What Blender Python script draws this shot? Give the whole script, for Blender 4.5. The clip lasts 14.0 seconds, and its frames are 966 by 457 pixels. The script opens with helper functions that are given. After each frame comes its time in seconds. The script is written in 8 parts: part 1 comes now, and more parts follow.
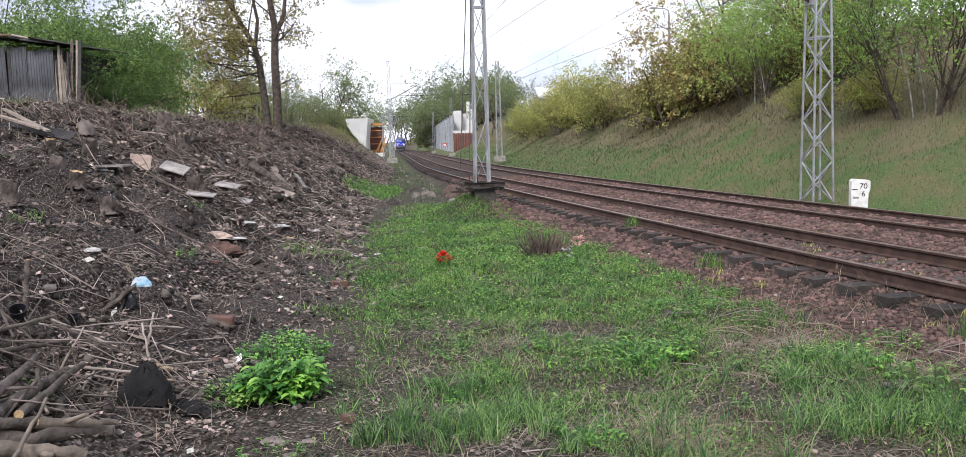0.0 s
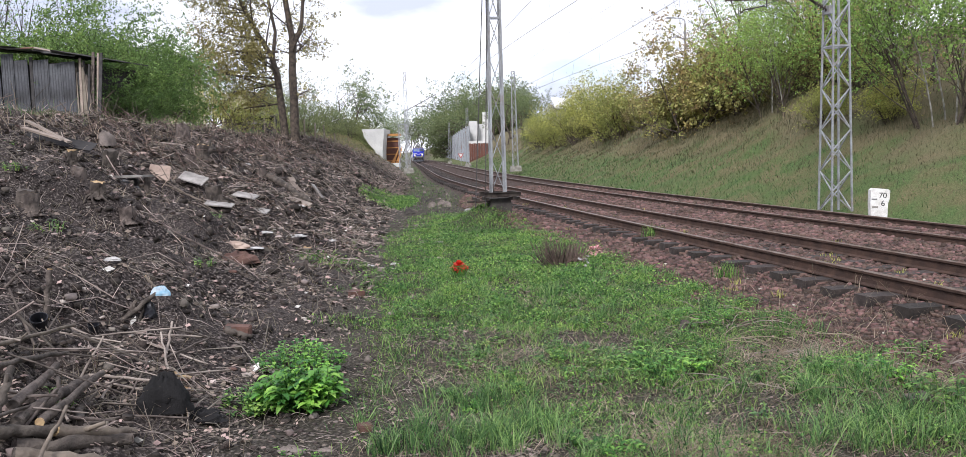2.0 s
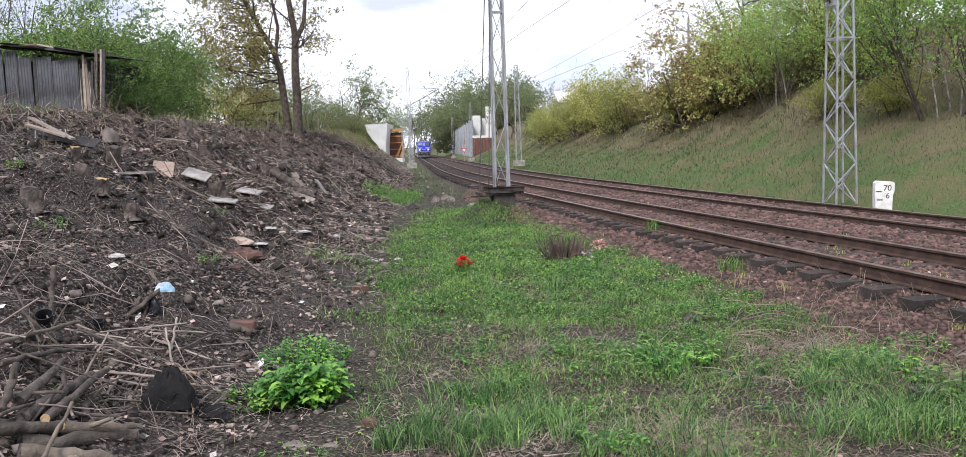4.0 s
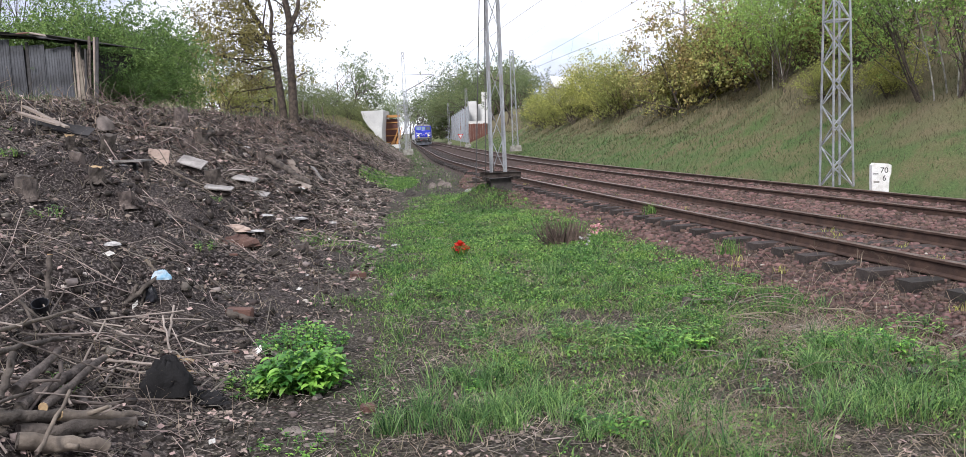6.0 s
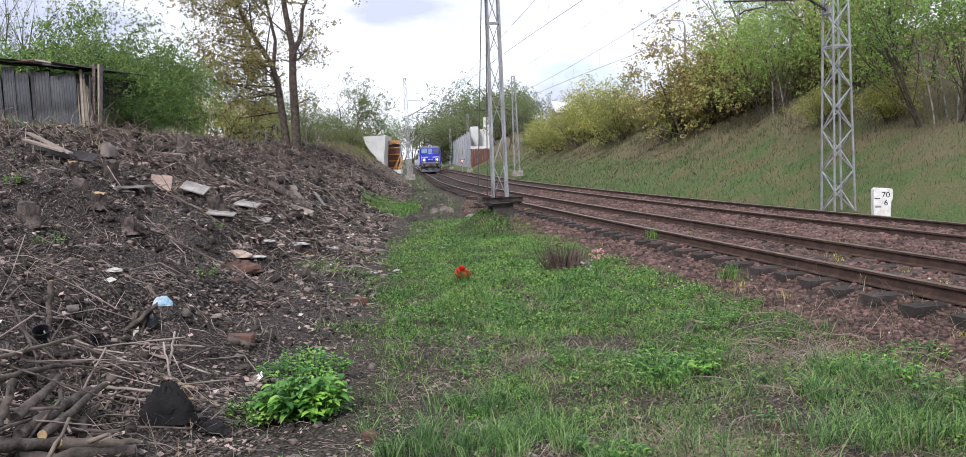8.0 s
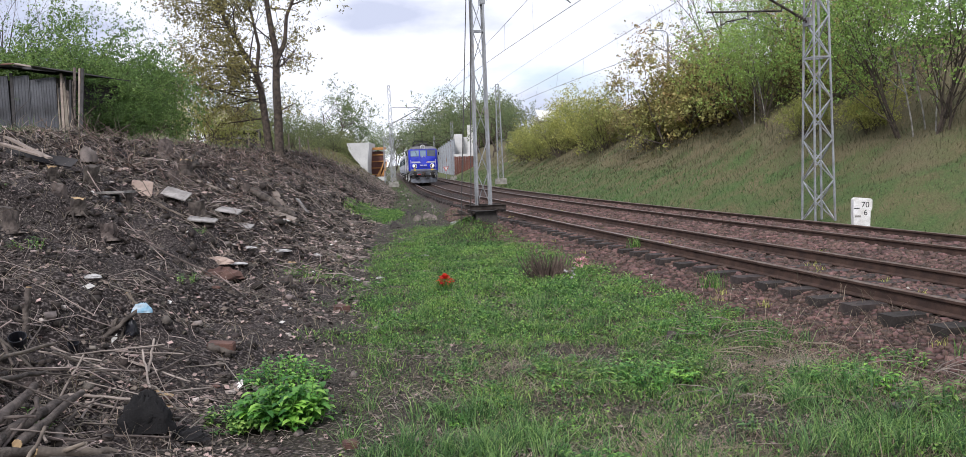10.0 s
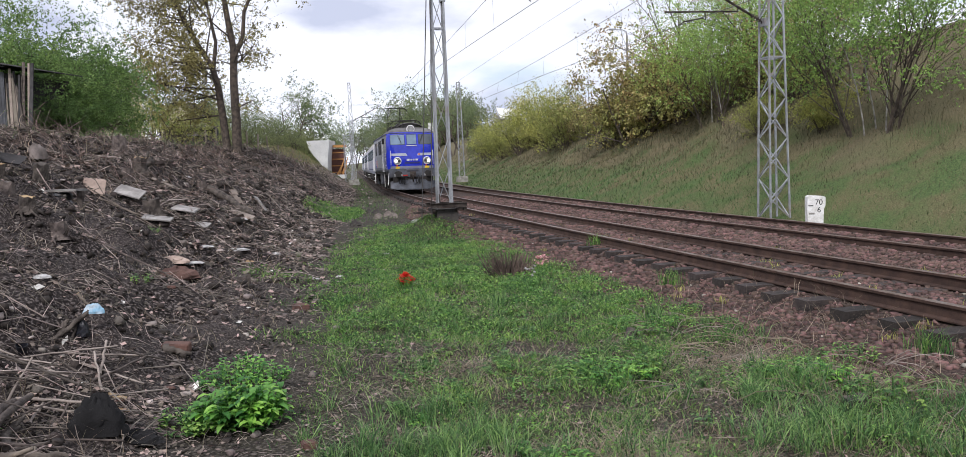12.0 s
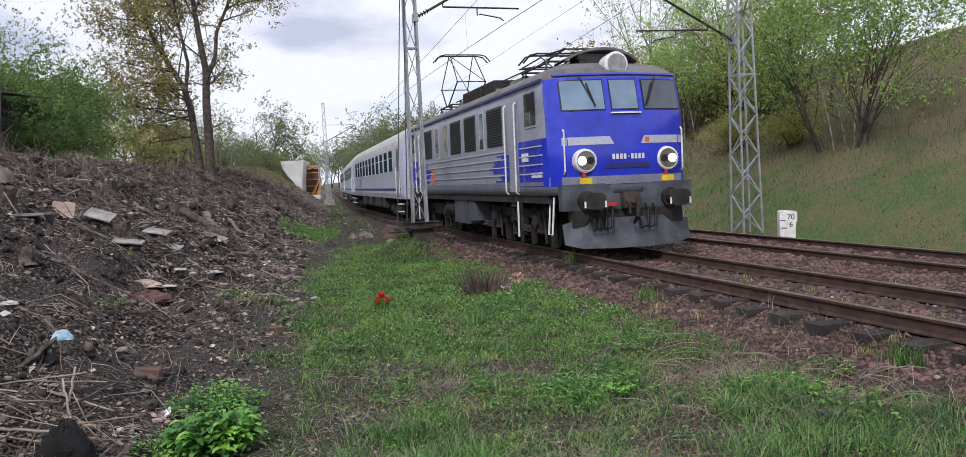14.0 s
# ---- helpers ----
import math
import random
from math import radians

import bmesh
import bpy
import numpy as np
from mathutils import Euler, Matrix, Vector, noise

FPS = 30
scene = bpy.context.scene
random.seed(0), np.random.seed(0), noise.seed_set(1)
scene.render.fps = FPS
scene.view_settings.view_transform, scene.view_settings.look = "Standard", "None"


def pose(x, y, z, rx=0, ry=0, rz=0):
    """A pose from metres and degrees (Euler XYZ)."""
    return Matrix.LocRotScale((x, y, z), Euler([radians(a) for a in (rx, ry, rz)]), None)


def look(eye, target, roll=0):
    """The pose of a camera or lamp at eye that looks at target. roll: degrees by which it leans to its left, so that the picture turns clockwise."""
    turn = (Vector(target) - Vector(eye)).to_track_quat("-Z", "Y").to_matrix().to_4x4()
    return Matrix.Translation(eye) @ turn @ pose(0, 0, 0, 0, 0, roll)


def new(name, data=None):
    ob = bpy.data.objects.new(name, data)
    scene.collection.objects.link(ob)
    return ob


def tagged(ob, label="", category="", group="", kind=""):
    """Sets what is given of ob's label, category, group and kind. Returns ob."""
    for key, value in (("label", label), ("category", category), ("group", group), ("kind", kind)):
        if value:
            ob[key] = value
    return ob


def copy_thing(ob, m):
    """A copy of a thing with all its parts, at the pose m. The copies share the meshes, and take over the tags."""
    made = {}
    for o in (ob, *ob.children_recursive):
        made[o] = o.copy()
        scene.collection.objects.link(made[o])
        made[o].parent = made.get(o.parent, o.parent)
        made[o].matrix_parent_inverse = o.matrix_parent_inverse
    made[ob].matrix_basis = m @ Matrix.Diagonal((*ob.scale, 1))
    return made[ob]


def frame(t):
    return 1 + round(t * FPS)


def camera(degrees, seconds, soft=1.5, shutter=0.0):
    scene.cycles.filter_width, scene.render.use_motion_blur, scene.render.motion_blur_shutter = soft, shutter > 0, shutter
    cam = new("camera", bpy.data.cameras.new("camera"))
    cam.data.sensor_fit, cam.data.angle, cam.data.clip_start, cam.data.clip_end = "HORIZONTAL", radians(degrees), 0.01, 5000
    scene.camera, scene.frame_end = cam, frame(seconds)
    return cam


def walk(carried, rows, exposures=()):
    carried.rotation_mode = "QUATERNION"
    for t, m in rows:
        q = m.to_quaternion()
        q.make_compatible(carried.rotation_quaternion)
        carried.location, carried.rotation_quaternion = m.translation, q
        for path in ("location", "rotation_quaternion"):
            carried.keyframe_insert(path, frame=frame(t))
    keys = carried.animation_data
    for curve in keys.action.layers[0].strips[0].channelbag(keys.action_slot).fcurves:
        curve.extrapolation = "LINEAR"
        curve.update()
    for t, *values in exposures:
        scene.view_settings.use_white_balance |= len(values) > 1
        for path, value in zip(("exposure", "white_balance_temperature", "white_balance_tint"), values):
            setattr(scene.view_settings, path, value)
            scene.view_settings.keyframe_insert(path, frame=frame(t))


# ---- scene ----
cam = camera(62.0, 14.0, 0.75)
PATH = [
    (0.0, pose(0.002, 0.001, 1.518, 83.999, 1.290, -0.128)),
    (0.5, pose(0.005, 0.003, 1.517, 84.193, 1.290, -0.200)),
    (1.0, pose(-0.001, -0.009, 1.519, 84.516, 1.165, 0.443)),
    (1.5, pose(-0.004, -0.006, 1.514, 84.657, 1.347, 0.713)),
    (2.0, pose(0.001, -0.008, 1.515, 84.744, 1.427, 1.004)),
    (2.5, pose(0.001, -0.003, 1.517, 84.584, 1.393, 1.010)),
    (5.0, pose(0.002, -0.000, 1.510, 83.994, 2.048, 1.225)),
    (5.5, pose(0.001, 0.002, 1.507, 83.395, 2.026, 0.847)),
    (6.0, pose(0.001, 0.016, 1.504, 83.355, 2.195, 0.980)),
    (6.5, pose(0.001, 0.001, 1.505, 83.548, 2.171, 1.083)),
    (7.0, pose(-0.000, 0.002, 1.512, 84.320, 2.150, 1.120)),
    (7.5, pose(0.002, -0.003, 1.508, 84.882, 2.158, 1.363)),
    (8.0, pose(0.004, 0.017, 1.512, 85.124, 2.286, 1.110)),
    (10.5, pose(0.006, 0.027, 1.513, 85.693, 1.826, -0.610)),
    (11.0, pose(0.009, 0.029, 1.509, 85.723, 1.900, -1.364)),
    (11.5, pose(0.014, 0.028, 1.511, 85.674, 2.028, -2.069)),
    (12.0, pose(0.019, 0.035, 1.511, 85.389, 1.844, -2.794)),
    (12.5, pose(0.020, 0.044, 1.518, 85.882, 1.866, -3.542)),
    (13.0, pose(0.022, 0.037, 1.518, 86.269, 2.096, -4.208)),
    (13.5, pose(0.021, 0.032, 1.517, 86.320, 2.184, -4.302)),
    (14.0, pose(0.026, 0.053, 1.516, 86.636, 2.454, -4.545)),
]
EXPOSURES = [(0.0, 0.40, 6220, 15), (2.5, 0.40, 6220, 15), (5.0, 0.44, 6220, 15), (7.5, 0.33, 6220, 15), (8.5, 0.26, 6190, 15), (10.5, 0.12, 6190, 15), (12.0, 0.08, 6190, 15), (13.0, 0.02, 6170, 15), (14.0, -0.06, 6170, 15)]
walk(cam, PATH, EXPOSURES)

# ---- light: bright broken overcast, sun high and veiled ----
world = bpy.data.worlds.new("sky")
scene.world = world
world.use_nodes = True
wn, wl = world.node_tree.nodes, world.node_tree.links
wn.clear()
w_out = wn.new("ShaderNodeOutputWorld")
w_bg = wn.new("ShaderNodeBackground")
w_sky = wn.new("ShaderNodeTexSky")
w_sky.sky_type, w_sky.sun_disc = "NISHITA", False
w_sky.sun_elevation, w_sky.sun_rotation = radians(48), radians(200)
w_bg.inputs["Strength"].default_value = 0.122
w_co = wn.new("ShaderNodeTexCoord")
w_map = wn.new("ShaderNodeMapping")
w_map.inputs["Scale"].default_value = (1.0, 1.0, 2.6)
w_noise = wn.new("ShaderNodeTexNoise")
w_noise.inputs["Scale"].default_value = 2.3
w_noise.inputs["Detail"].default_value = 7
w_ramp = wn.new("ShaderNodeValToRGB")
w_ramp.color_ramp.elements[0].position, w_ramp.color_ramp.elements[0].color = 0.32, (0, 0, 0, 1)
w_ramp.color_ramp.elements[1].position, w_ramp.color_ramp.elements[1].color = 0.44, (1, 1, 1, 1)
w_noise2 = wn.new("ShaderNodeTexNoise")
w_noise2.inputs["Scale"].default_value = 4.0
w_noise2.inputs["Detail"].default_value = 6
w_cloud = wn.new("ShaderNodeValToRGB")
w_cloud.color_ramp.elements[0].position, w_cloud.color_ramp.elements[0].color = 0.36, (5.0, 5.4, 6.4, 1)
w_cloud.color_ramp.elements[1].position, w_cloud.color_ramp.elements[1].color = 0.50, (8.3, 8.5, 8.9, 1)
w_mix = wn.new("ShaderNodeMixRGB")
wl.new(w_co.outputs["Generated"], w_map.inputs["Vector"])
wl.new(w_map.outputs["Vector"], w_noise.inputs["Vector"])
wl.new(w_map.outputs["Vector"], w_noise2.inputs["Vector"])
wl.new(w_noise.outputs["Fac"], w_ramp.inputs["Fac"])
wl.new(w_noise2.outputs["Fac"], w_cloud.inputs["Fac"])
wl.new(w_ramp.outputs["Color"], w_mix.inputs["Fac"])
wl.new(w_sky.outputs["Color"], w_mix.inputs["Color1"])
wl.new(w_cloud.outputs["Color"], w_mix.inputs["Color2"])
wl.new(w_mix.outputs["Color"], w_bg.inputs["Color"])
wl.new(w_bg.outputs["Background"], w_out.inputs["Surface"])
sun = new("sun", bpy.data.lights.new("sun", "SUN"))
sun.data.energy, sun.data.angle, sun.data.color = 2.7, radians(12), (1.0, 0.96, 0.90)
sun.matrix_world = look((-20, -40, 50), (0, 10, 0))

# ---- materials ----
def material(name, col, rough=0.8, metal=0.0, col2=None, scale=8.0, detail=6, fine=60.0, bump=0.3, island=0.0, per_object=0.0, emit=0.0, bump_dist=0.02, spec=0.4, translucent=0.0, dirt=None, dirt_at=0.58):
    m = bpy.data.materials.new(name)
    m.use_nodes = True
    nt = m.node_tree
    n, l = nt.nodes, nt.links
    b = n["Principled BSDF"]
    b.inputs["Roughness"].default_value = rough
    b.inputs["Metallic"].default_value = metal
    b.inputs["Specular IOR Level"].default_value = spec
    co = n.new("ShaderNodeTexCoord")
    n1 = n.new("ShaderNodeTexNoise")
    n1.inputs["Scale"].default_value, n1.inputs["Detail"].default_value = scale, detail
    n2 = n.new("ShaderNodeTexNoise")
    n2.inputs["Scale"].default_value, n2.inputs["Detail"].default_value = fine, 4
    l.new(co.outputs["Object"], n1.inputs["Vector"])
    l.new(co.outputs["Object"], n2.inputs["Vector"])
    c2 = col2 or tuple(c * 0.72 for c in col)
    r1 = n.new("ShaderNodeValToRGB")
    r1.color_ramp.elements[0].position, r1.color_ramp.elements[0].color = 0.36, (*c2, 1)
    r1.color_ramp.elements[1].position, r1.color_ramp.elements[1].color = 0.64, (*col, 1)
    l.new(n1.outputs["Fac"], r1.inputs["Fac"])
    last = r1.outputs["Color"]
    if dirt:
        n3 = n.new("ShaderNodeTexNoise")
        n3.inputs["Scale"].default_value, n3.inputs["Detail"].default_value = scale * 0.45, 8
        l.new(co.outputs["Object"], n3.inputs["Vector"])
        r3 = n.new("ShaderNodeValToRGB")
        r3.color_ramp.elements[0].position, r3.color_ramp.elements[1].position = dirt_at - 0.06, dirt_at + 0.08
        l.new(n3.outputs["Fac"], r3.inputs["Fac"])
        mx = n.new("ShaderNodeMixRGB")
        mx.inputs["Color2"].default_value = (*dirt, 1)
        l.new(r3.outputs["Color"], mx.inputs["Fac"])
        l.new(last, mx.inputs["Color1"])
        last = mx.outputs["Color"]
    hs = n.new("ShaderNodeHueSaturation")
    l.new(last, hs.inputs["Color"])
    mr = n.new("ShaderNodeMapRange")
    mr.inputs["From Min"].default_value, mr.inputs["From Max"].default_value = 0.25, 0.75
    mr.inputs["To Min"].default_value, mr.inputs["To Max"].default_value = 0.82, 1.16
    l.new(n2.outputs["Fac"], mr.inputs["Value"])
    val = mr.outputs["Result"]
    for amount, node, socket in ((island, "ShaderNodeNewGeometry", "Random Per Island"), (per_object, "ShaderNodeObjectInfo", "Random")):
        if amount:
            g = n.new(node)
            m2 = n.new("ShaderNodeMapRange")
            m2.inputs["To Min"].default_value, m2.inputs["To Max"].default_value = 1 - amount, 1 + amount
            l.new(g.outputs[socket], m2.inputs["Value"])
            mm = n.new("ShaderNodeMath")
            mm.operation = "MULTIPLY"
            l.new(val, mm.inputs[0])
            l.new(m2.outputs["Result"], mm.inputs[1])
            val = mm.outputs["Value"]
            m3 = n.new("ShaderNodeMapRange")
            m3.inputs["To Min"].default_value, m3.inputs["To Max"].default_value = 0.5 + 0.05 * amount, 0.5 - 0.05 * amount
            l.new(g.outputs[socket], m3.inputs["Value"])
            l.new(m3.outputs["Result"], hs.inputs["Hue"])
    l.new(val, hs.inputs["Value"])
    l.new(hs.outputs["Color"], b.inputs["Base Color"])
    if bump:
        bp = n.new("ShaderNodeBump")
        bp.inputs["Strength"].default_value, bp.inputs["Distance"].default_value = bump, bump_dist
        l.new(n2.outputs["Fac"], bp.inputs["Height"])
        l.new(bp.outputs["Normal"], b.inputs["Normal"])
    if emit:
        b.inputs["Emission Color"].default_value = (*col, 1)
        b.inputs["Emission Strength"].default_value = emit
    if translucent:
        tr = n.new("ShaderNodeBsdfTranslucent")
        l.new(hs.outputs["Color"], tr.inputs["Color"])
        ms = n.new("ShaderNodeMixShader")
        ms.inputs["Fac"].default_value = translucent
        l.new(b.outputs["BSDF"], ms.inputs[1])
        l.new(tr.outputs["BSDF"], ms.inputs[2])
        l.new(ms.outputs["Shader"], n["Material Output"].inputs["Surface"])
    return m


def ground_material():
    m = bpy.data.materials.new("ground_cover")
    m.use_nodes = True
    nt = m.node_tree
    n, l = nt.nodes, nt.links
    b = n["Principled BSDF"]
    b.inputs["Roughness"].default_value = 0.95
    b.inputs["Specular IOR Level"].default_value = 0.15
    co = n.new("ShaderNodeTexCoord")

    def tex(scale, detail=8):
        t = n.new("ShaderNodeTexNoise")
        t.inputs["Scale"].default_value, t.inputs["Detail"].default_value = scale, detail
        l.new(co.outputs["Object"], t.inputs["Vector"])
        return t.outputs["Fac"]

    def ramp(fac, *stops):
        r = n.new("ShaderNodeValToRGB")
        while len(r.color_ramp.elements) < len(stops):
            r.color_ramp.elements.new(0.5)
        for e, (p, c) in zip(r.color_ramp.elements, stops):
            e.position, e.color = p, (*c, 1)
        l.new(fac, r.inputs["Fac"])
        return r.outputs["Color"]

    def mix(fac, a, c):
        x = n.new("ShaderNodeMixRGB")
        l.new(fac, x.inputs["Fac"])
        l.new(a, x.inputs["Color1"])
        l.new(c, x.inputs["Color2"])
        return x.outputs["Color"]

    def cover(name):
        a = n.new("ShaderNodeAttribute")
        a.attribute_name = name
        return a.outputs["Fac"]

    soil = mix(ramp(tex(1.1), (0.42, (0, 0, 0)), (0.6, (1, 1, 1))),
               ramp(tex(34, 10), (0.30, (0.010, 0.008, 0.0075)), (0.52, (0.034, 0.028, 0.026)), (0.64, (0.17, 0.145, 0.135))),
               ramp(tex(50, 10), (0.33, (0.014, 0.011, 0.0105)), (0.55, (0.055, 0.045, 0.041)), (0.68, (0.25, 0.215, 0.195))))
    sward = mix(ramp(tex(0.8), (0.40, (0, 0, 0)), (0.62, (1, 1, 1))),
                ramp(tex(22, 9), (0.32, (0.04, 0.06, 0.025)), (0.5, (0.075, 0.115, 0.04)), (0.68, (0.125, 0.165, 0.065))),
                ramp(tex(26, 9), (0.32, (0.07, 0.06, 0.032)), (0.52, (0.13, 0.12, 0.06)), (0.7, (0.20, 0.175, 0.10))))
    # bed under the loose ballast, colour darkened to imitate shade in the gaps
    stones = ramp(tex(30, 8), (0.30, (0.02, 0.014, 0.012)), (0.5, (0.055, 0.038, 0.032)), (0.7, (0.12, 0.085, 0.072)))
    # soil beneath the grass, with shade between the blades put into its colour
    verge = ramp(tex(40, 9), (0.32, (0.012, 0.013, 0.008)), (0.5, (0.04, 0.04, 0.024)), (0.7, (0.15, 0.135, 0.09)))
    dry = ramp(tex(30, 9), (0.3, (0.08, 0.064, 0.038)), (0.7, (0.21, 0.175, 0.11)))
    bare = ramp(tex(12, 9), (0.3, (0.15, 0.085, 0.06)), (0.7, (0.30, 0.19, 0.14)))
    c = mix(cover("sward"), soil, sward)
    c = mix(cover("verge"), c, verge)
    c = mix(cover("dry"), c, dry)
    c = mix(cover("stones"), c, stones)
    c = mix(cover("bare"), c, bare)
    l.new(c, b.inputs["Base Color"])
    bp = n.new("ShaderNodeBump")
    bp.inputs["Strength"].default_value, bp.inputs["Distance"].default_value = 0.7, 0.05
    l.new(tex(28, 12), bp.inputs["Height"])
    l.new(bp.outputs["Normal"], b.inputs["Normal"])
    return m


M_GROUND = ground_material()
M_RAIL = material("rusty_rail_side", (0.085, 0.05, 0.037), 0.8, 0.2, (0.045, 0.027, 0.021), 6, fine=70)
M_RAIL_TOP = material("worn_rail_head", (0.24, 0.19, 0.16), 0.45, 0.7, (0.16, 0.10, 0.075), 4, fine=50, bump=0.05)
M_SLEEPER = material("tarred_sleeper", (0.055, 0.043, 0.037), 0.85, 0, (0.016, 0.013, 0.012), 5, fine=40, bump=0.6, per_object=0.35)
M_STONE = material("ballast_stone", (0.155, 0.095, 0.078), 0.85, 0, (0.06, 0.037, 0.031), 3, fine=30, island=0.5, bump=0.2)
M_STEEL = material("weathered_grey_steel", (0.36, 0.38, 0.40), 0.55, 0.25, (0.24, 0.245, 0.25), 3, fine=25, bump=0.1, dirt=(0.20, 0.13, 0.09), dirt_at=0.62)
M_STEEL_DARK = material("dark_rusted_steel", (0.085, 0.07, 0.06), 0.75, 0.3, (0.02, 0.014, 0.012), 4, fine=30)
M_CONCRETE = material("weathered_concrete", (0.36, 0.35, 0.32), 0.9, 0, (0.2, 0.19, 0.165), 3, fine=40, bump=0.4)
M_CONCRETE_DARK = material("dark_stained_concrete", (0.07, 0.062, 0.055), 0.95, 0, (0.035, 0.032, 0.03), 4, fine=40, bump=0.4)
M_CONCRETE_NEW = material("new_pale_concrete", (0.62, 0.62, 0.60), 0.85, 0, (0.5, 0.5, 0.49), 0.6, fine=10, bump=0.1)
M_WIRE = material("dark_wire", (0.13, 0.125, 0.125), 0.5, 0.6, bump=0)
M_WHITE = material("white_paint", (0.78, 0.78, 0.76), 0.7, 0, (0.6, 0.59, 0.55), 6, fine=30, bump=0.15)
M_BLACK = material("black_paint", (0.015, 0.015, 0.016), 0.7, bump=0.1)
M_BARK = material("grey_brown_bark", (0.12, 0.095, 0.075), 0.95, 0, (0.05, 0.04, 0.034), 6, fine=25, bump=0.9, bump_dist=0.05)
M_BIRCH = material("white_birch_bark", (0.46, 0.44, 0.40), 0.85, 0, (0.16, 0.15, 0.13), 3, fine=14, bump=0.3, dirt=(0.06, 0.055, 0.05), dirt_at=0.6)
M_LEAF_GREEN = material("fresh_green_leaves", (0.33, 0.48, 0.125), 0.6, island=0.45, col2=(0.235, 0.37, 0.095), scale=0.8, bump=0, translucent=0.45, per_object=0.22)
M_LEAF_ELDER = material("elder_green_leaves", (0.215, 0.32, 0.085), 0.55, island=0.6, col2=(0.105, 0.185, 0.055), scale=0.9, bump=0, translucent=0.4, per_object=0.3)
M_LEAF_LIME = material("yellow_green_leaves", (0.42, 0.43, 0.125), 0.6, island=0.45, col2=(0.29, 0.31, 0.09), scale=0.8, bump=0, translucent=0.45, per_object=0.22)
M_LEAF_BRONZE = material("bronze_young_leaves", (0.42, 0.31, 0.14), 0.6, island=0.5, col2=(0.30, 0.25, 0.11), scale=0.7, bump=0, translucent=0.4, per_object=0.22)
M_LEAF_FARLIME = material("far_pale_leaves", (0.22, 0.25, 0.10), 0.7, island=0.4, col2=(0.15, 0.18, 0.08), scale=0.3, bump=0, translucent=0.35, per_object=0.2)
M_LEAF_OLIVE = material("olive_bronze_leaves", (0.36, 0.315, 0.115), 0.6, island=0.6, col2=(0.25, 0.215, 0.085), scale=0.8, bump=0, translucent=0.4, per_object=0.25)
M_LEAF_ROUND = material("green_and_bronze_leaves", (0.34, 0.37, 0.12), 0.6, island=0.7, col2=(0.32, 0.225, 0.095), scale=0.9, bump=0, translucent=0.35, per_object=0.15)
M_LEAF_FAR = material("far_green_leaves", (0.19, 0.245, 0.10), 0.7, island=0.5, col2=(0.125, 0.17, 0.08), scale=0.3, bump=0, translucent=0.35)
M_LEAF_HERB = material("bright_herb_leaves", (0.18, 0.42, 0.07), 0.5, island=0.65, col2=(0.085, 0.23, 0.05), scale=4, bump=0.1, translucent=0.4)
M_GRASS = material("green_grass_blades", (0.175, 0.325, 0.075), 0.55, island=0.8, col2=(0.08, 0.185, 0.05), scale=1.2, bump=0, translucent=0.4)
M_TUFT = material("coarse_grass_blades", (0.165, 0.31, 0.10), 0.5, island=0.85, col2=(0.08, 0.18, 0.06), scale=1.5, bump=0, translucent=0.4)
M_CLOVER = material("small_broad_leaves", (0.15, 0.33, 0.065), 0.55, island=0.8, col2=(0.07, 0.18, 0.045), scale=1.6, bump=0, translucent=0.35)
M_STRAW = material("dry_straw", (0.37, 0.315, 0.23), 0.8, island=0.6, col2=(0.17, 0.135, 0.09), scale=2, bump=0, translucent=0.2)
M_TWIG = material("grey_dead_twig", (0.33, 0.285, 0.245), 0.9, island=0.7, col2=(0.14, 0.115, 0.098), scale=3, bump=0.2)
M_LITTER = material("dead_brown_leaves", (0.27, 0.215, 0.175), 0.9, island=0.85, col2=(0.10, 0.08, 0.067), scale=3, bump=0.1)
M_CLOD = material("dark_soil_clods", (0.045, 0.036, 0.031), 0.95, island=0.4, scale=4, fine=40, bump=0.6)
M_WOOD_CUT = material("fresh_cut_wood", (0.46, 0.33, 0.18), 0.8, 0, (0.34, 0.23, 0.125), 12, fine=50, bump=0.3)
M_LOG = material("dead_branch_bark", (0.125, 0.103, 0.088), 0.9, 0, (0.04, 0.032, 0.028), 9, fine=40, bump=0.7, per_object=0.25)
M_BOARD = material("weathered_board", (0.28, 0.235, 0.195), 0.85, 0, (0.17, 0.14, 0.115), 4, fine=25, bump=0.2, per_object=0.3)

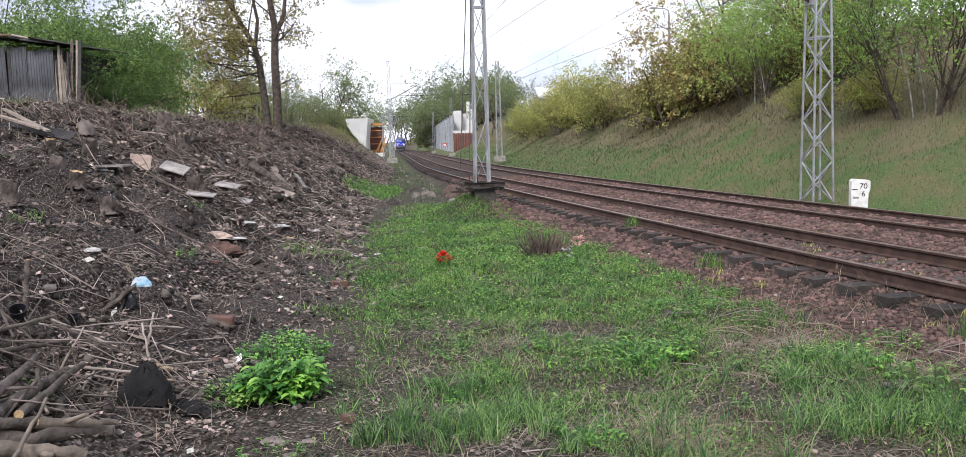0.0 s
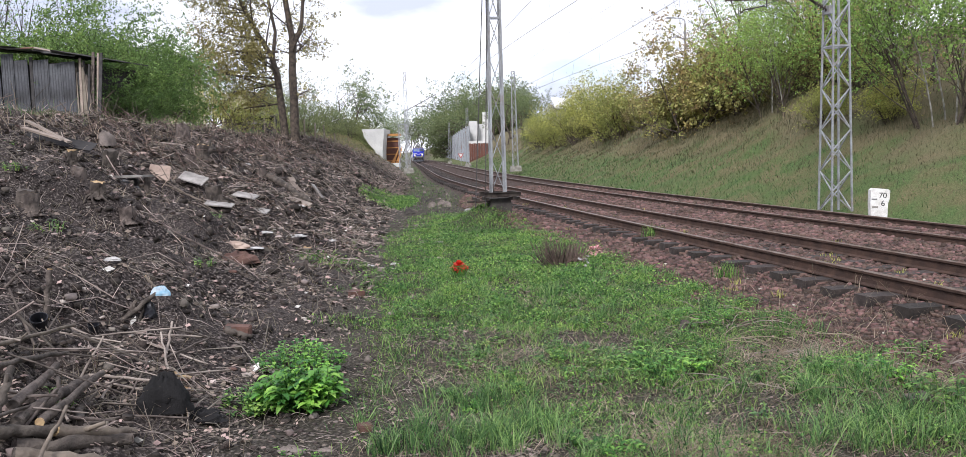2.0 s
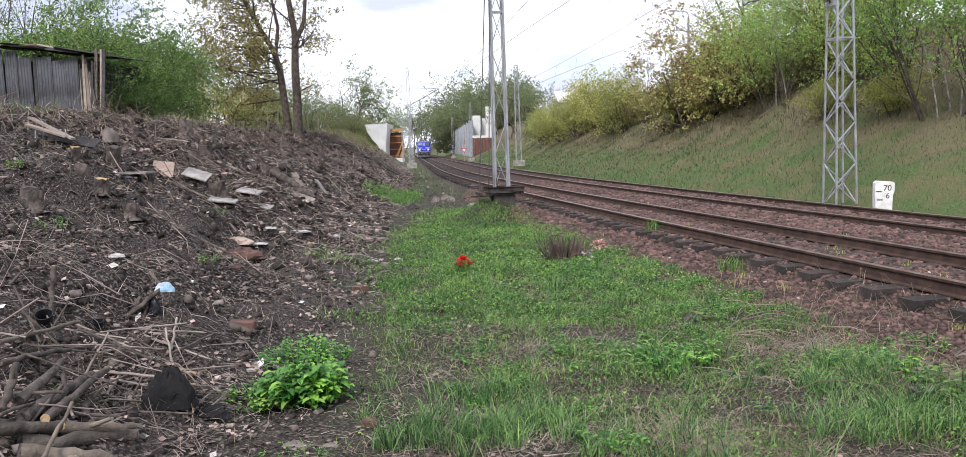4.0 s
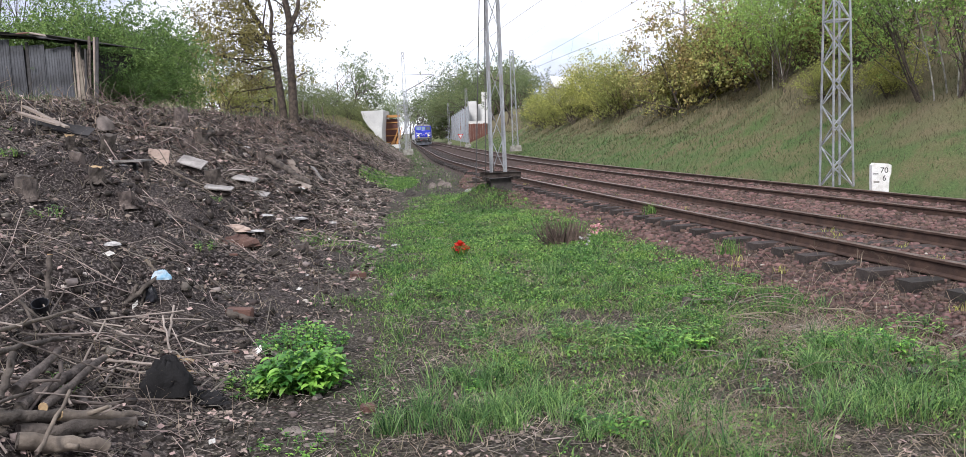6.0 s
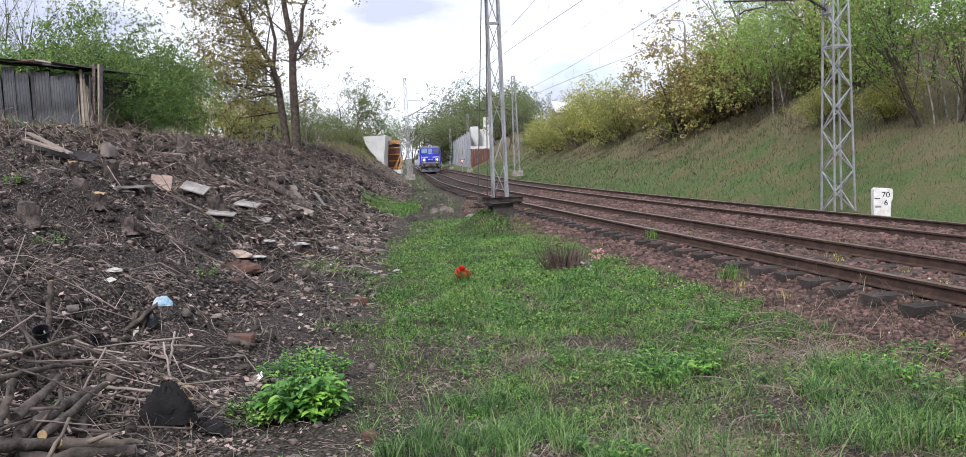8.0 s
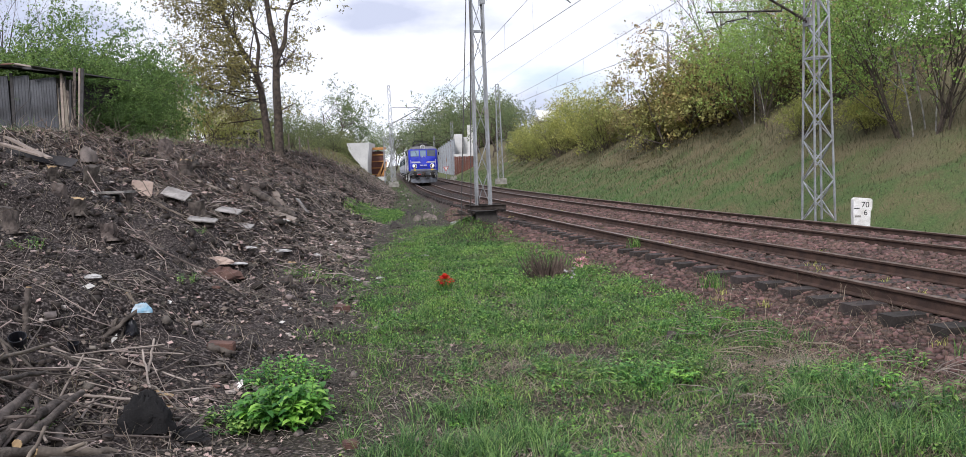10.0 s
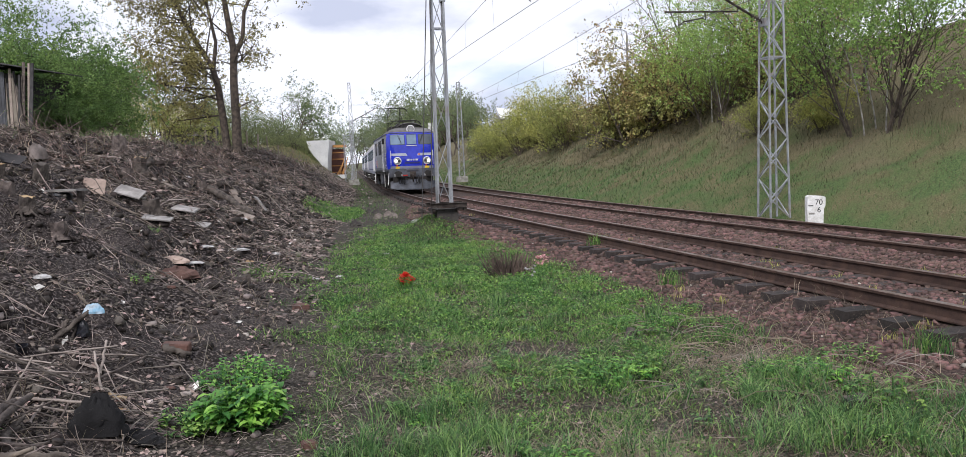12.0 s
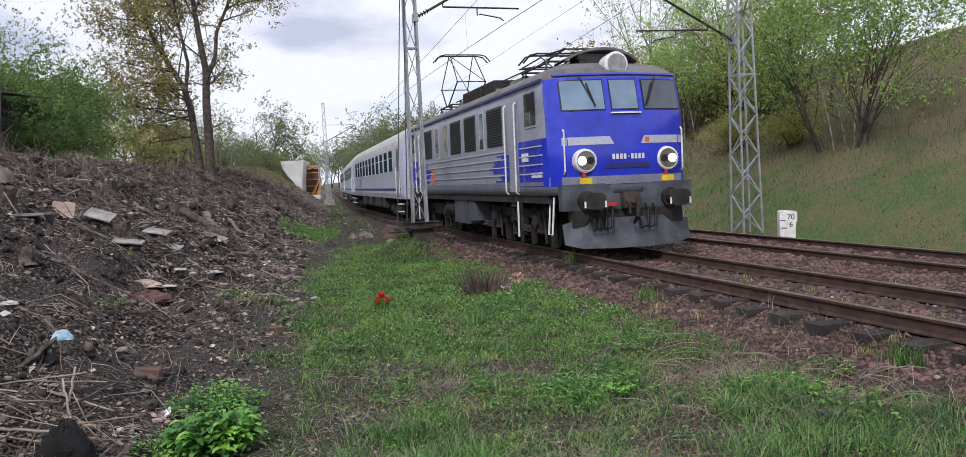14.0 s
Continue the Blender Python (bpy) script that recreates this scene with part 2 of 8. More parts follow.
# ---- builders ----
class Shape:
    """Collects vertices and faces of one part."""

    def __init__(self):
        self.v, self.f, self.m = [], [], []

    def add(self, verts, faces, mat=0):
        k = len(self.v)
        self.v += [tuple(p) for p in verts]
        self.f += [tuple(i + k for i in q) for q in faces]
        self.m += [mat] * len(faces)

    def box(self, cx, cy, cz, sx, sy, sz, mat=0, turn=None, taper=1.0):
        vs = []
        for z in (-1, 1):
            s = taper if z > 0 else 1.0
            for x, y in ((-1, -1), (1, -1), (1, 1), (-1, 1)):
                p = Vector((x * sx / 2 * s, y * sy / 2 * s, z * sz / 2))
                if turn is not None:
                    p = turn @ p
                vs.append((p.x + cx, p.y + cy, p.z + cz))
        self.add(vs, [(3, 2, 1, 0), (4, 5, 6, 7), (0, 1, 5, 4), (1, 2, 6, 5), (2, 3, 7, 6), (3, 0, 4, 7)], mat)

    def tube(self, path, radii, sides=6, mat=0, caps=True, cap_mat=None):
        path = [Vector(p) for p in path]
        if not hasattr(radii, "__len__"):
            radii = [radii] * len(path)
        rings = []
        for i, p in enumerate(path):
            d = (path[min(i + 1, len(path) - 1)] - path[max(i - 1, 0)]).normalized()
            a = d.orthogonal().normalized() if i == 0 else (a - d * a.dot(d)).normalized()
            c = d.cross(a)
            rings.append([p + (a * math.cos(2 * math.pi * j / sides) + c * math.sin(2 * math.pi * j / sides)) * radii[i] for j in range(sides)])
        vs = [q for r in rings for q in r]
        fs = []
        for i in range(len(path) - 1):
            for j in range(sides):
                fs.append((i * sides + j, i * sides + (j + 1) % sides, (i + 1) * sides + (j + 1) % sides, (i + 1) * sides + j))
        k = len(fs)
        if caps:
            fs += [tuple(range(sides))[::-1], tuple((len(path) - 1) * sides + j for j in range(sides))]
        self.add(vs, fs, mat)
        if caps and cap_mat is not None:
            self.m[-1] = self.m[-2] = cap_mat

    def disc(self, centre, axis, r, depth, sides=20, mat=0, r2=None):
        axis = Vector(axis).normalized()
        c = Vector(centre)
        self.tube([c, c + axis * depth], [r, r if r2 is None else r2], sides, mat)


def part(name, shape, mats, parent=None, label="", smooth=False, m=None):
    me = bpy.data.meshes.new(name)
    me.from_pydata(shape.v, [], shape.f)
    for x in (mats if isinstance(mats, (list, tuple)) else [mats]):
        me.materials.append(x)
    me.polygons.foreach_set("material_index", shape.m)
    if smooth:
        me.polygons.foreach_set("use_smooth", [True] * len(me.polygons))
    me.update()
    ob = new(name, me)
    if parent is not None:
        ob.parent = parent
    if m is not None:
        ob.matrix_basis = m
    if label:
        tagged(ob, label)
    return ob


def quads(name, verts, mat, parent=None, smooth=False, faces=None):
    """One mesh out of an array of quads (n, 4, 3), or of verts with an array of faces."""
    me = bpy.data.meshes.new(name)
    if faces is None:
        verts = np.asarray(verts, dtype=np.float32).reshape(-1, 3)
        faces = np.arange(len(verts), dtype=np.int32).reshape(-1, 4)
    n = len(faces)
    k = faces.shape[1]
    me.vertices.add(len(verts))
    me.vertices.foreach_set("co", np.asarray(verts, dtype=np.float32).ravel())
    me.loops.add(n * k)
    me.loops.foreach_set("vertex_index", faces.astype(np.int32).ravel())
    me.polygons.add(n)
    me.polygons.foreach_set("loop_start", np.arange(0, n * k, k, dtype=np.int32))
    me.materials.append(mat)
    me.update(calc_edges=True)
    if smooth:
        me.polygons.foreach_set("use_smooth", np.ones(n, dtype=bool))
    ob = new(name, me)
    if parent is not None:
        ob.parent = parent
    return ob


def thing(name, label, category, m=None, group="", kind=""):
    ob = new(name)
    ob.empty_display_size = 0.2
    if m is not None:
        ob.matrix_basis = m
    return tagged(ob, label, category, group, kind)


# ---- plan: the line bends to its right side, then runs straight ----
CURVE_END, BEND = 68.2, 0.0018545
S_FAR = 3.95


def track_x(y):
    y = np.asarray(y, dtype=float)
    yc = np.minimum(y, CURVE_END)
    return 7.448 - 0.2391 * yc + 0.5 * BEND * yc * yc - 0.1126 * (y - yc)


def track_slope(y):
    return -0.2391 + BEND * np.minimum(np.asarray(y, dtype=float), CURVE_END)


def beside(y, d, z=0.0):
    """The point d metres to the right of the near track's centre, abreast of y."""
    h = float(track_slope(y))
    n = math.hypot(1, h)
    return Vector((float(track_x(y)) + d / n, y - d * h / n, z))


AS_Y = np.concatenate([np.arange(-30, 60, 0.25), np.arange(60, 620, 2.0)])
AS_X = track_x(AS_Y)
AS_S = np.concatenate([[0], np.cumsum(np.hypot(np.diff(AS_X), np.diff(AS_Y)))])


def along(s):
    return float(np.interp(s, AS_S, AS_Y))


def toe_x(y):
    return np.interp(y, [-40, 0, 5, 7, 10, 17, 39, 50, 60, 75, 85, 100, 120, 400], [-2.2, -1.9, -1.85, -1.9, -2.05, -2.95, -5.0, -5.7, -6.8, -8.9, -10.1, -11.7, -14.2, -46.0])


def rough(x, y, size, seed=0.0):
    """Smooth repeatable roughness between -1 and 1, from sums of turned sines."""
    x, y = np.asarray(x, dtype=float) / size, np.asarray(y, dtype=float) / size
    out = 0
    for i, (a, b) in enumerate(((1.0, 0.31), (-0.53, 0.91), (0.77, -1.13), (1.61, 1.07), (-1.93, 0.71), (0.37, 2.21))):
        out = out + np.sin(a * x * 2.1 + b * y * 2.1 + 1.7 * i + seed + 1.3 * np.sin(b * x - a * y + seed * 0.7 + i))
    return out / 4.0


def lateral(x, y):
    h = track_slope(y)
    return (np.asarray(x, dtype=float) - track_x(y)) / np.sqrt(1 + h * h)


def height(x, y):
    x, y = np.asarray(x, dtype=float), np.asarray(y, dtype=float)
    d = lateral(x, y)
    z = np.interp(d, [-60, -4.2, -2.9, -1.75, -1.3, -0.85, 4.8, 5.75, 6.7, 7.4, 14.5, 21.5, 30, 60, 200], [-0.37, -0.37, -0.36, -0.315, -0.30, -0.19, -0.19, -0.29, -0.42, -0.42, 3.1, 6.9, 8.4, 10.5, 14.0])
    z = z + np.clip((d - 7.5) / 4, 0, 1) * (0.22 * rough(x, y, 2.6) + 0.25 * rough(x, y, 7, 3.0))
    flat = np.clip((-1.9 - d) / 1.0, 0, 1)
    z = z + flat * (0.035 * rough(x, y, 0.7, 1.0) + 0.04 * rough(x, y, 2.0, 2.0))
    e = toe_x(y) - x
    rise = np.interp(e, [-0.5, 0, 0.8, 2.2, 4.2, 5.4, 6.3, 9, 25, 120], [0, 0.06, 0.35, 1.05, 2.05, 2.62, 2.78, 2.95, 3.6, 6.0])
    rise = rise * np.interp(y, [0, 14, 40, 62, 80, 94, 110, 140, 200], [0.95, 1.0, 1.1, 1.25, 1.45, 1.45, 1.2, 0.55, 0.3])
    bumpy = np.clip(e / 1.2, 0, 1) * np.clip((9 - e) / 3, 0.25, 1)
    z = z + rise + bumpy * (0.085 * rough(x, y, 0.3, 7.0) + 0.12 * rough(x, y, 0.6, 4.0) + 0.15 * rough(x, y, 1.3, 5.0) + 0.10 * rough(x, y, 3.1, 6.0))
    z = z + 0.5 * np.exp(-((x + 0.3) / 0.8) ** 2 - ((y - 21.8) / 1.0) ** 2)
    far = np.clip((y - 170) / 400, 0, 1)
    z = z + far * np.abs(d) ** 1.0 * 0.02
    return z


def stand(x, y, sink=0.0):
    return float(height(x, y)) - sink


def grass_amount(x, y):
    """How green the verge is, 0 to 1."""
    x, y = np.asarray(x, dtype=float), np.asarray(y, dtype=float)
    left = np.interp(y, [0, 4.5, 6, 8, 11, 15, 19, 23, 30], [-1.0, -1.1, -1.3, -1.7, -2.2, -2.55, -2.75, -2.75, -2.5]) + 0.4 * rough(x, y, 0.9, 9.0) + 0.25 * rough(x, y, 0.35, 19.0)
    right = np.interp(y, [0, 4.5, 6.6, 9, 12, 15, 19, 23, 27], [4.3, 4.0, 3.65, 3.15, 2.55, 2.1, 1.2, 0.5, -0.4]) + 0.2 * rough(x, y, 0.8, 10.0)
    a = np.clip((x - left) / 1.2, 0, 1) * np.clip((right - x) / 0.35, 0, 1) * np.clip((27 - y) / 3, 0, 1)
    thin = np.clip((rough(x, y, 1.25, 11.0) + 0.35 * rough(x, y, 0.4, 12.0) + np.interp(y, [4, 5.5, 7, 9.5, 12, 16], [0.1, 0.3, 0.5, 0.65, 0.95, 1.2])) * 1.6 + 0.35, 0.06, 1)
    path = np.exp(-((x - np.interp(y, [4, 6, 8, 10], [-0.15, -0.55, -0.75, -0.9])) / 0.45) ** 2) * np.clip((9.5 - y) / 3, 0, 1)
    a = a * thin * (1 - 0.92 * path)
    patch = np.clip(1.15 - ((x + 4.45 + 0.09 * (y - 33)) / 1.1) ** 2 - ((y - 33.0) / 4.6) ** 2, 0, 1)
    patch = np.maximum(patch, 0.5 * np.clip(1 - ((x + 2.9) / 0.6) ** 2 - ((y - 13.4) / 1.3) ** 2, 0, 1))
    return np.clip(np.maximum(a, patch), 0, 1)


def scraped(x, y):
    """Where the bank was scraped to bare dark soil, 0 to 1."""
    x, y = np.asarray(x, dtype=float), np.asarray(y, dtype=float)
    out = 0.0
    for cx, cy, rx, ry in ((-4.75, 8.9, 0.75, 1.3), (-3.9, 9.3, 0.7, 1.2), (-4.45, 11.6, 0.8, 1.2), (-5.9, 10.3, 0.8, 1.5), (-2.3, 8.2, 0.45, 2.2), (-2.5, 13.0, 0.4, 3.0)):
        out = np.maximum(out, np.exp(-((x - cx) / rx) ** 2 - ((y - cy) / ry) ** 2))
    return np.clip(out * (1.15 + 0.4 * rough(x, y, 0.45, 77.0)), 0, 1)


def ground():
    def steps(*runs):
        return np.unique(np.concatenate([np.arange(a, b, s) for a, b, s in runs]).round(4))
    ys = steps((-400, -40, 30), (-40, 0, 2), (0, 4, 0.5), (4, 14, 0.11), (14, 30, 0.2), (30, 60, 0.45), (60, 140, 1.5), (140, 400, 10), (400, 2601, 100))
    xs = steps((-1500, -100, 70), (-100, -30, 5), (-30, -12, 0.8), (-12, -6, 0.22), (-6, 4.5, 0.11), (4.5, 14, 0.22), (14, 34, 0.7), (34, 100, 5), (100, 1501, 70))
    gx, gy = np.meshgrid(xs, ys)
    gz = height(gx, gy)
    nx, ny = len(xs), len(ys)
    idx = np.arange(nx * ny).reshape(ny, nx)
    faces = np.stack([idx[:-1, :-1], idx[:-1, 1:], idx[1:, 1:], idx[1:, :-1]], -1).reshape(-1, 4)
    ob = quads("ground", np.stack([gx, gy, gz], -1).reshape(-1, 3), M_GROUND, None, True, faces)
    tagged(ob, "dark bare bank, grassy verge and meadow slope", "ground", kind="structure")
    x, y = gx.ravel(), gy.ravel()
    d, e = lateral(x, y), toe_x(y) - x
    layers = {}
    layers["stones"] = np.clip((d + np.interp(y, [25, 40], [2.9, 1.7])) / 0.5, 0, 1) * np.clip((6.7 - d) / 0.4, 0, 1)
    layers["sward"] = np.maximum(np.clip((d - 6.6) / 0.4, 0, 1), np.clip((e - 6.0) / 1.2, 0, 1) * 0.85)
    layers["sward"] = np.maximum(layers["sward"], np.clip((y - 34) / 20, 0, 1) * np.clip((-1.3 - d) / 0.4, 0, 1) * np.clip((1.2 - e) / 1.5, np.clip((y - 55) / 12, 0, 1), 1) * np.clip(0.55 + 0.5 * rough(x, y, 2.0, 60.0), 0.1, 1))
    layers["sward"] = np.maximum(layers["sward"], np.clip((y - 50) / 18, 0, 1) * np.clip((e - 1.6) / 1.5, 0, 1) * np.clip(0.75 + 0.4 * rough(x, y, 1.5, 62.0), 0.2, 1))
    layers["verge"] = np.clip((0.4 - e) / 0.8, 0, 1) * (d < -2.0) * np.clip((60 - y) / 20, 0, 1) * np.clip(0.35 + grass_amount(x, y), 0, 1)
    layers["dry"] = np.clip(rough(x, y, 2.2, 21.0) * 0.8 + (d - 10.5) / 2.5, 0, 1) * np.clip((d - 8.5) / 2, 0, 1) * 0.8
    layers["bare"] = np.clip((d - 17) / 2, 0, 1) * np.clip((26 - d) / 2, 0, 1) * np.clip((30 - y) / 4, 0, 1) * np.clip(0.55 + rough(x, y, 2.8, 2.0), 0, 1)
    for k, v in layers.items():
        at = ob.data.attributes.new(k, "FLOAT", "POINT")
        at.data.foreach_set("value", v.astype(np.float32))
    return ob


ground()


# ---- the two tracks ----
def railway_track(off, z, label):
    root = thing("railway_track", label, "railway track", kind="structure")
    prof = [(-0.075, -0.172), (-0.075, -0.158), (-0.02, -0.14), (-0.012, -0.05), (-0.036, -0.036), (-0.036, -0.008), (-0.028, 0.0), (0.028, 0.0), (0.036, -0.008), (0.036, -0.036), (0.012, -0.05), (0.02, -0.14), (0.075, -0.158), (0.075, -0.172)]
    stations = [*np.arange(-12, 60, 1.0), *np.arange(60, 520, 5.0)]
    for side in (-0.754, 0.754):
        s = Shape()
        k = len(prof)
        vs = [beside(y, off + side + px, z + pz) for y in stations for px, pz in prof]
        fs = [(i * k + j, i * k + (j + 1) % k, (i + 1) * k + (j + 1) % k, (i + 1) * k + j) for i in range(len(stations) - 1) for j in range(k)]
        s.add(vs, fs)
        s.m = [1 if j in (5, 6, 7) else 0 for i in range(len(stations) - 1) for j in range(k)]
        part("rail", s, [M_RAIL, M_RAIL_TOP], root)
    rng = random.Random(5 + int(off))
    block = Shape()
    block.box(0, 0, 0, 2.55, 0.25, 0.16, taper=0.985)
    me = None
    s0 = float(np.interp(-4.0, AS_Y, AS_S))
    for i in range(150):
        y = along(s0 + i * 0.62)
        p = beside(y, off + rng.uniform(-0.05, 0.05), z - 0.256 + rng.uniform(-0.006, 0.006))
        m = Matrix.Translation(p) @ Euler((0, rng.uniform(-0.01, 0.01), math.atan(-float(track_slope(y))) + rng.uniform(-0.03, 0.03))).to_matrix().to_4x4()
        if me is None:
            ob = part("sleeper", block, M_SLEEPER, root, m=m)
            me = ob.data
        else:
            ob = new("sleeper", me)
            ob.parent, ob.matrix_basis = root, m
    far = Shape()
    for i in range(150, 620):
        y = along(s0 + i * 0.62)
        p = beside(y, off, z - 0.256)
        far.box(p.x, p.y, p.z, 2.55, 0.25, 0.16, turn=Euler((0, 0, -math.atan(float(track_slope(y))))).to_matrix())
    tagged(part("far_sleepers", far, M_SLEEPER, root), kind="stuff")
    return root


railway_track(0.0, 0.0, "rusty near rails on tarred wooden sleepers in brown ballast")
railway_track(S_FAR, -0.05, "second pair of rusty rails in brown ballast")


# ---- masts and wires ----
def lattice(s, w0, w1, z0, z1, bays, leg=0.045, lace=0.022, d0=None, d1=None):
    """Four angle legs with diagonal lacing; w along x, d along y."""
    d0, d1 = d0 or w0, d1 or w1

    def corner(i, k):
        a = i / bays
        w, d = (w0 + (w1 - w0) * a) / 2, (d0 + (d1 - d0) * a) / 2
        x, y = ((-w, -d), (w, -d), (w, d), (-w, d))[k % 4]
        return Vector((x, y, z0 + (z1 - z0) * a))
    for k in range(4):
        a, b = corner(0, k), corner(bays, k)
        s.tube([a, b], leg * 0.7, 4)
        for i in range(bays):
            p, q = (corner(i, k), corner(i + 1, k + 1)) if (i + k) % 2 else (corner(i, k + 1), corner(i + 1, k))
            s.tube([p, q], lace, 4)
    for i in (bays // 2, bays):
        c = [corner(i, k) for k in range(4)]
        for k in range(4):
            s.tube([c[k], c[(k + 1) % 4]], lace * 1.6, 4)


def insulator(s, a, b, r=0.055, n=5, mat=0):
    a, b = Vector(a), Vector(b)
    s.tube([a, b], 0.02, 6, mat)
    for i in range(n):
        c = a.lerp(b, (i + 0.5) / n)
        s.disc(c, b - a, r, 0.03, 8, mat, r * 0.4)


def catenary_mast(name_y, d, z, h, w0, w1, reach, wire_z, label, lean=0.0, depth=None, bays=14, base=None, leg=0.045, lace=0.022):
    """A lattice mast beside the line with its bracket; reach: towards the wire, along local x."""
    p = beside(name_y, d, z)
    turn = -math.atan(float(track_slope(name_y)))
    root = thing("catenary_mast", label, "catenary mast", Matrix.Translation(p) @ Euler((0, lean, turn)).to_matrix().to_4x4(), "masts along the line")
    s = Shape()
    lattice(s, w0, w1, 0.0, h, bays, d0=depth or w0, d1=(depth or w0) * w1 / w0, leg=leg, lace=lace)
    part("lattice_post", s, M_STEEL, root)
    s = Shape()
    sg = 1 if reach > 0 else -1
    wz = wire_z - z
    x0 = sg * w0 * 0.4
    a = Vector((x0, 0, wz + 0.08))
    b = Vector((sg * (abs(reach) + 0.1), 0, wz + 1.5))
    ins = a.lerp(b, 0.14)
    s.tube([ins, b], 0.035, 8)
    s.tube([(x0, 0, wz + 1.62), b + Vector((0, 0, 0.05))], 0.018, 6)
    pipe_a = a.lerp(b, 0.3)
    s.tube([(pipe_a.x, 0, wz + 0.38), (sg * (abs(reach) + 0.45), 0, wz + 0.36)], 0.024, 8)
    s.tube([pipe_a, (pipe_a.x, 0, wz + 0.38)], 0.015, 6)
    e = Vector((reach - sg * 0.75, 0, wz + 0.36))
    s.tube([e, e - Vector((0, 0, 0.2)), e - Vector((-sg * 0.08, 0, 0.16)), Vector((reach - sg * 0.1, 0, wz + 0.1)), Vector((reach, 0, wz + 0.02))], 0.018, 6)
    part("cantilever_arm", s, M_STEEL_DARK, root, "dark steel bracket arm")
    s = Shape()
    insulator(s, a, ins, 0.07)
    part("insulator", s, M_STEEL_DARK, root)
    s = Shape()
    s.box(x0, 0, wz + 0.08, 0.12, 0.3, 0.22)
    part("bracket_plate", s, M_STEEL, root)
    if base:
        base(root)
    return root


def platform_base(root):
    s = Shape()
    s.box(0.02, 0.05, -0.34, 0.62, 0.6, 0.5, taper=0.9)
    part("foundation_block", s, M_CONCRETE_DARK, root, "dark weathered concrete block")
    for y in (-0.33, 0.33):
        s = Shape()
        s.box(0.05, y, 0.02, 1.0, 0.03, 0.1)
        s.box(0.05, y, 0.075, 1.0, 0.11, 0.016)
        s.box(0.05, y, -0.035, 1.0, 0.11, 0.016)
        part("base_channel", s, M_STEEL_DARK, root, "rusty steel channel")
    for x, ln in ((-0.62, 0.9), (-0.36, 0.7), (0.3, 0.66), (0.5, 0.66)):
        s = Shape()
        s.box(x, 0, -0.1, 0.07, ln, 0.08)
        part("cross_bar", s, M_STEEL_DARK, root)
    s = Shape()
    s.box(-0.42, -0.1, -0.16, 0.9, 0.1, 0.05)
    part("lower_bar", s, M_STEEL_DARK, root)
    for x in (-0.42, -0.2):
        s = Shape()
        s.tube([(x, -0.36, 0.05), (x, -0.36, 0.32)], 0.015, 5)
        part("anchor_bolt", s, M_STEEL_DARK, root)


def block_base(root):
    s = Shape()
    s.box(0, 0, -0.15, 1.0, 0.9, 0.5, taper=0.93)
    part("foundation_block", s, M_CONCRETE, root)


def buried_base(root):
    s = Shape()
    s.box(0, 0, -0.2, 0.9, 0.9, 0.24, taper=0.95)
    part("foundation_block", s, M_CONCRETE, root)


catenary_mast(22.3, -2.62, 0.42, 9.4, 0.37, 0.26, 2.62, 5.85, "slim grey lattice mast on a rusty steel base beside the rails", lean=-0.004, depth=0.28, bays=10, base=platform_base, leg=0.05, lace=0.014)
catenary_mast(21.25, 6.75, -0.3, 9.6, 0.62, 0.34, -(6.75 - S_FAR), 5.12, "broad pale grey lattice mast at the foot of the meadow slope", lean=-0.012, bays=17, base=buried_base)
catenary_mast(80.0, -2.95, 0.25, 9.5, 0.5, 0.22, 2.9, 6.0, "distant grey lattice mast beside the line", lean=-0.012, base=block_base)
catenary_mast(73.77, 6.9, 0.3, 8.7, 0.5, 0.3, -(6.9 - S_FAR), 5.7, "distant grey lattice mast on a concrete block", lean=-0.01, base=block_base)
for yy in (135.0, 190.0):
    catenary_mast(yy, -2.9, 0.0, 9.2, 0.5, 0.22, 2.9, 6.0, "far lattice mast beside the line", base=block_base)
    catenary_mast(yy - 4, 6.9, 0.0, 9.0, 0.5, 0.3, -2.95, 5.7, "far lattice mast beside the line", base=block_base)


def overhead_wire(d, z, spans, label):
    root = thing("overhead_wire", label, "overhead wire")
    contact, carrier, drops = Shape(), Shape(), Shape()
    for a, b in zip(spans[:-1], spans[1:]):
        n = max(6, int((b - a) / 4))
        low, high = [], []
        for i in range(n + 1):
            t = i / n
            y = a + (b - a) * t
            sag = 4 * t * (1 - t)
            low.append(beside(y, d + 0.12 * math.sin(y * 0.11), z - 0.02 * sag))
            high.append(beside(y, d, z + 1.35 - 0.85 * sag))
        contact.tube(low, 0.009, 4, caps=False)
        carrier.tube(high, 0.008, 4, caps=False)
        for i in range(1, n):
            drops.tube([low[i], high[i]], 0.004, 3, caps=False)
    part("contact_wire", contact, M_WIRE, root)
    part("carrier_wire", carrier, M_WIRE, root)
    tagged(part("droppers", drops, M_WIRE, root), kind="stuff")


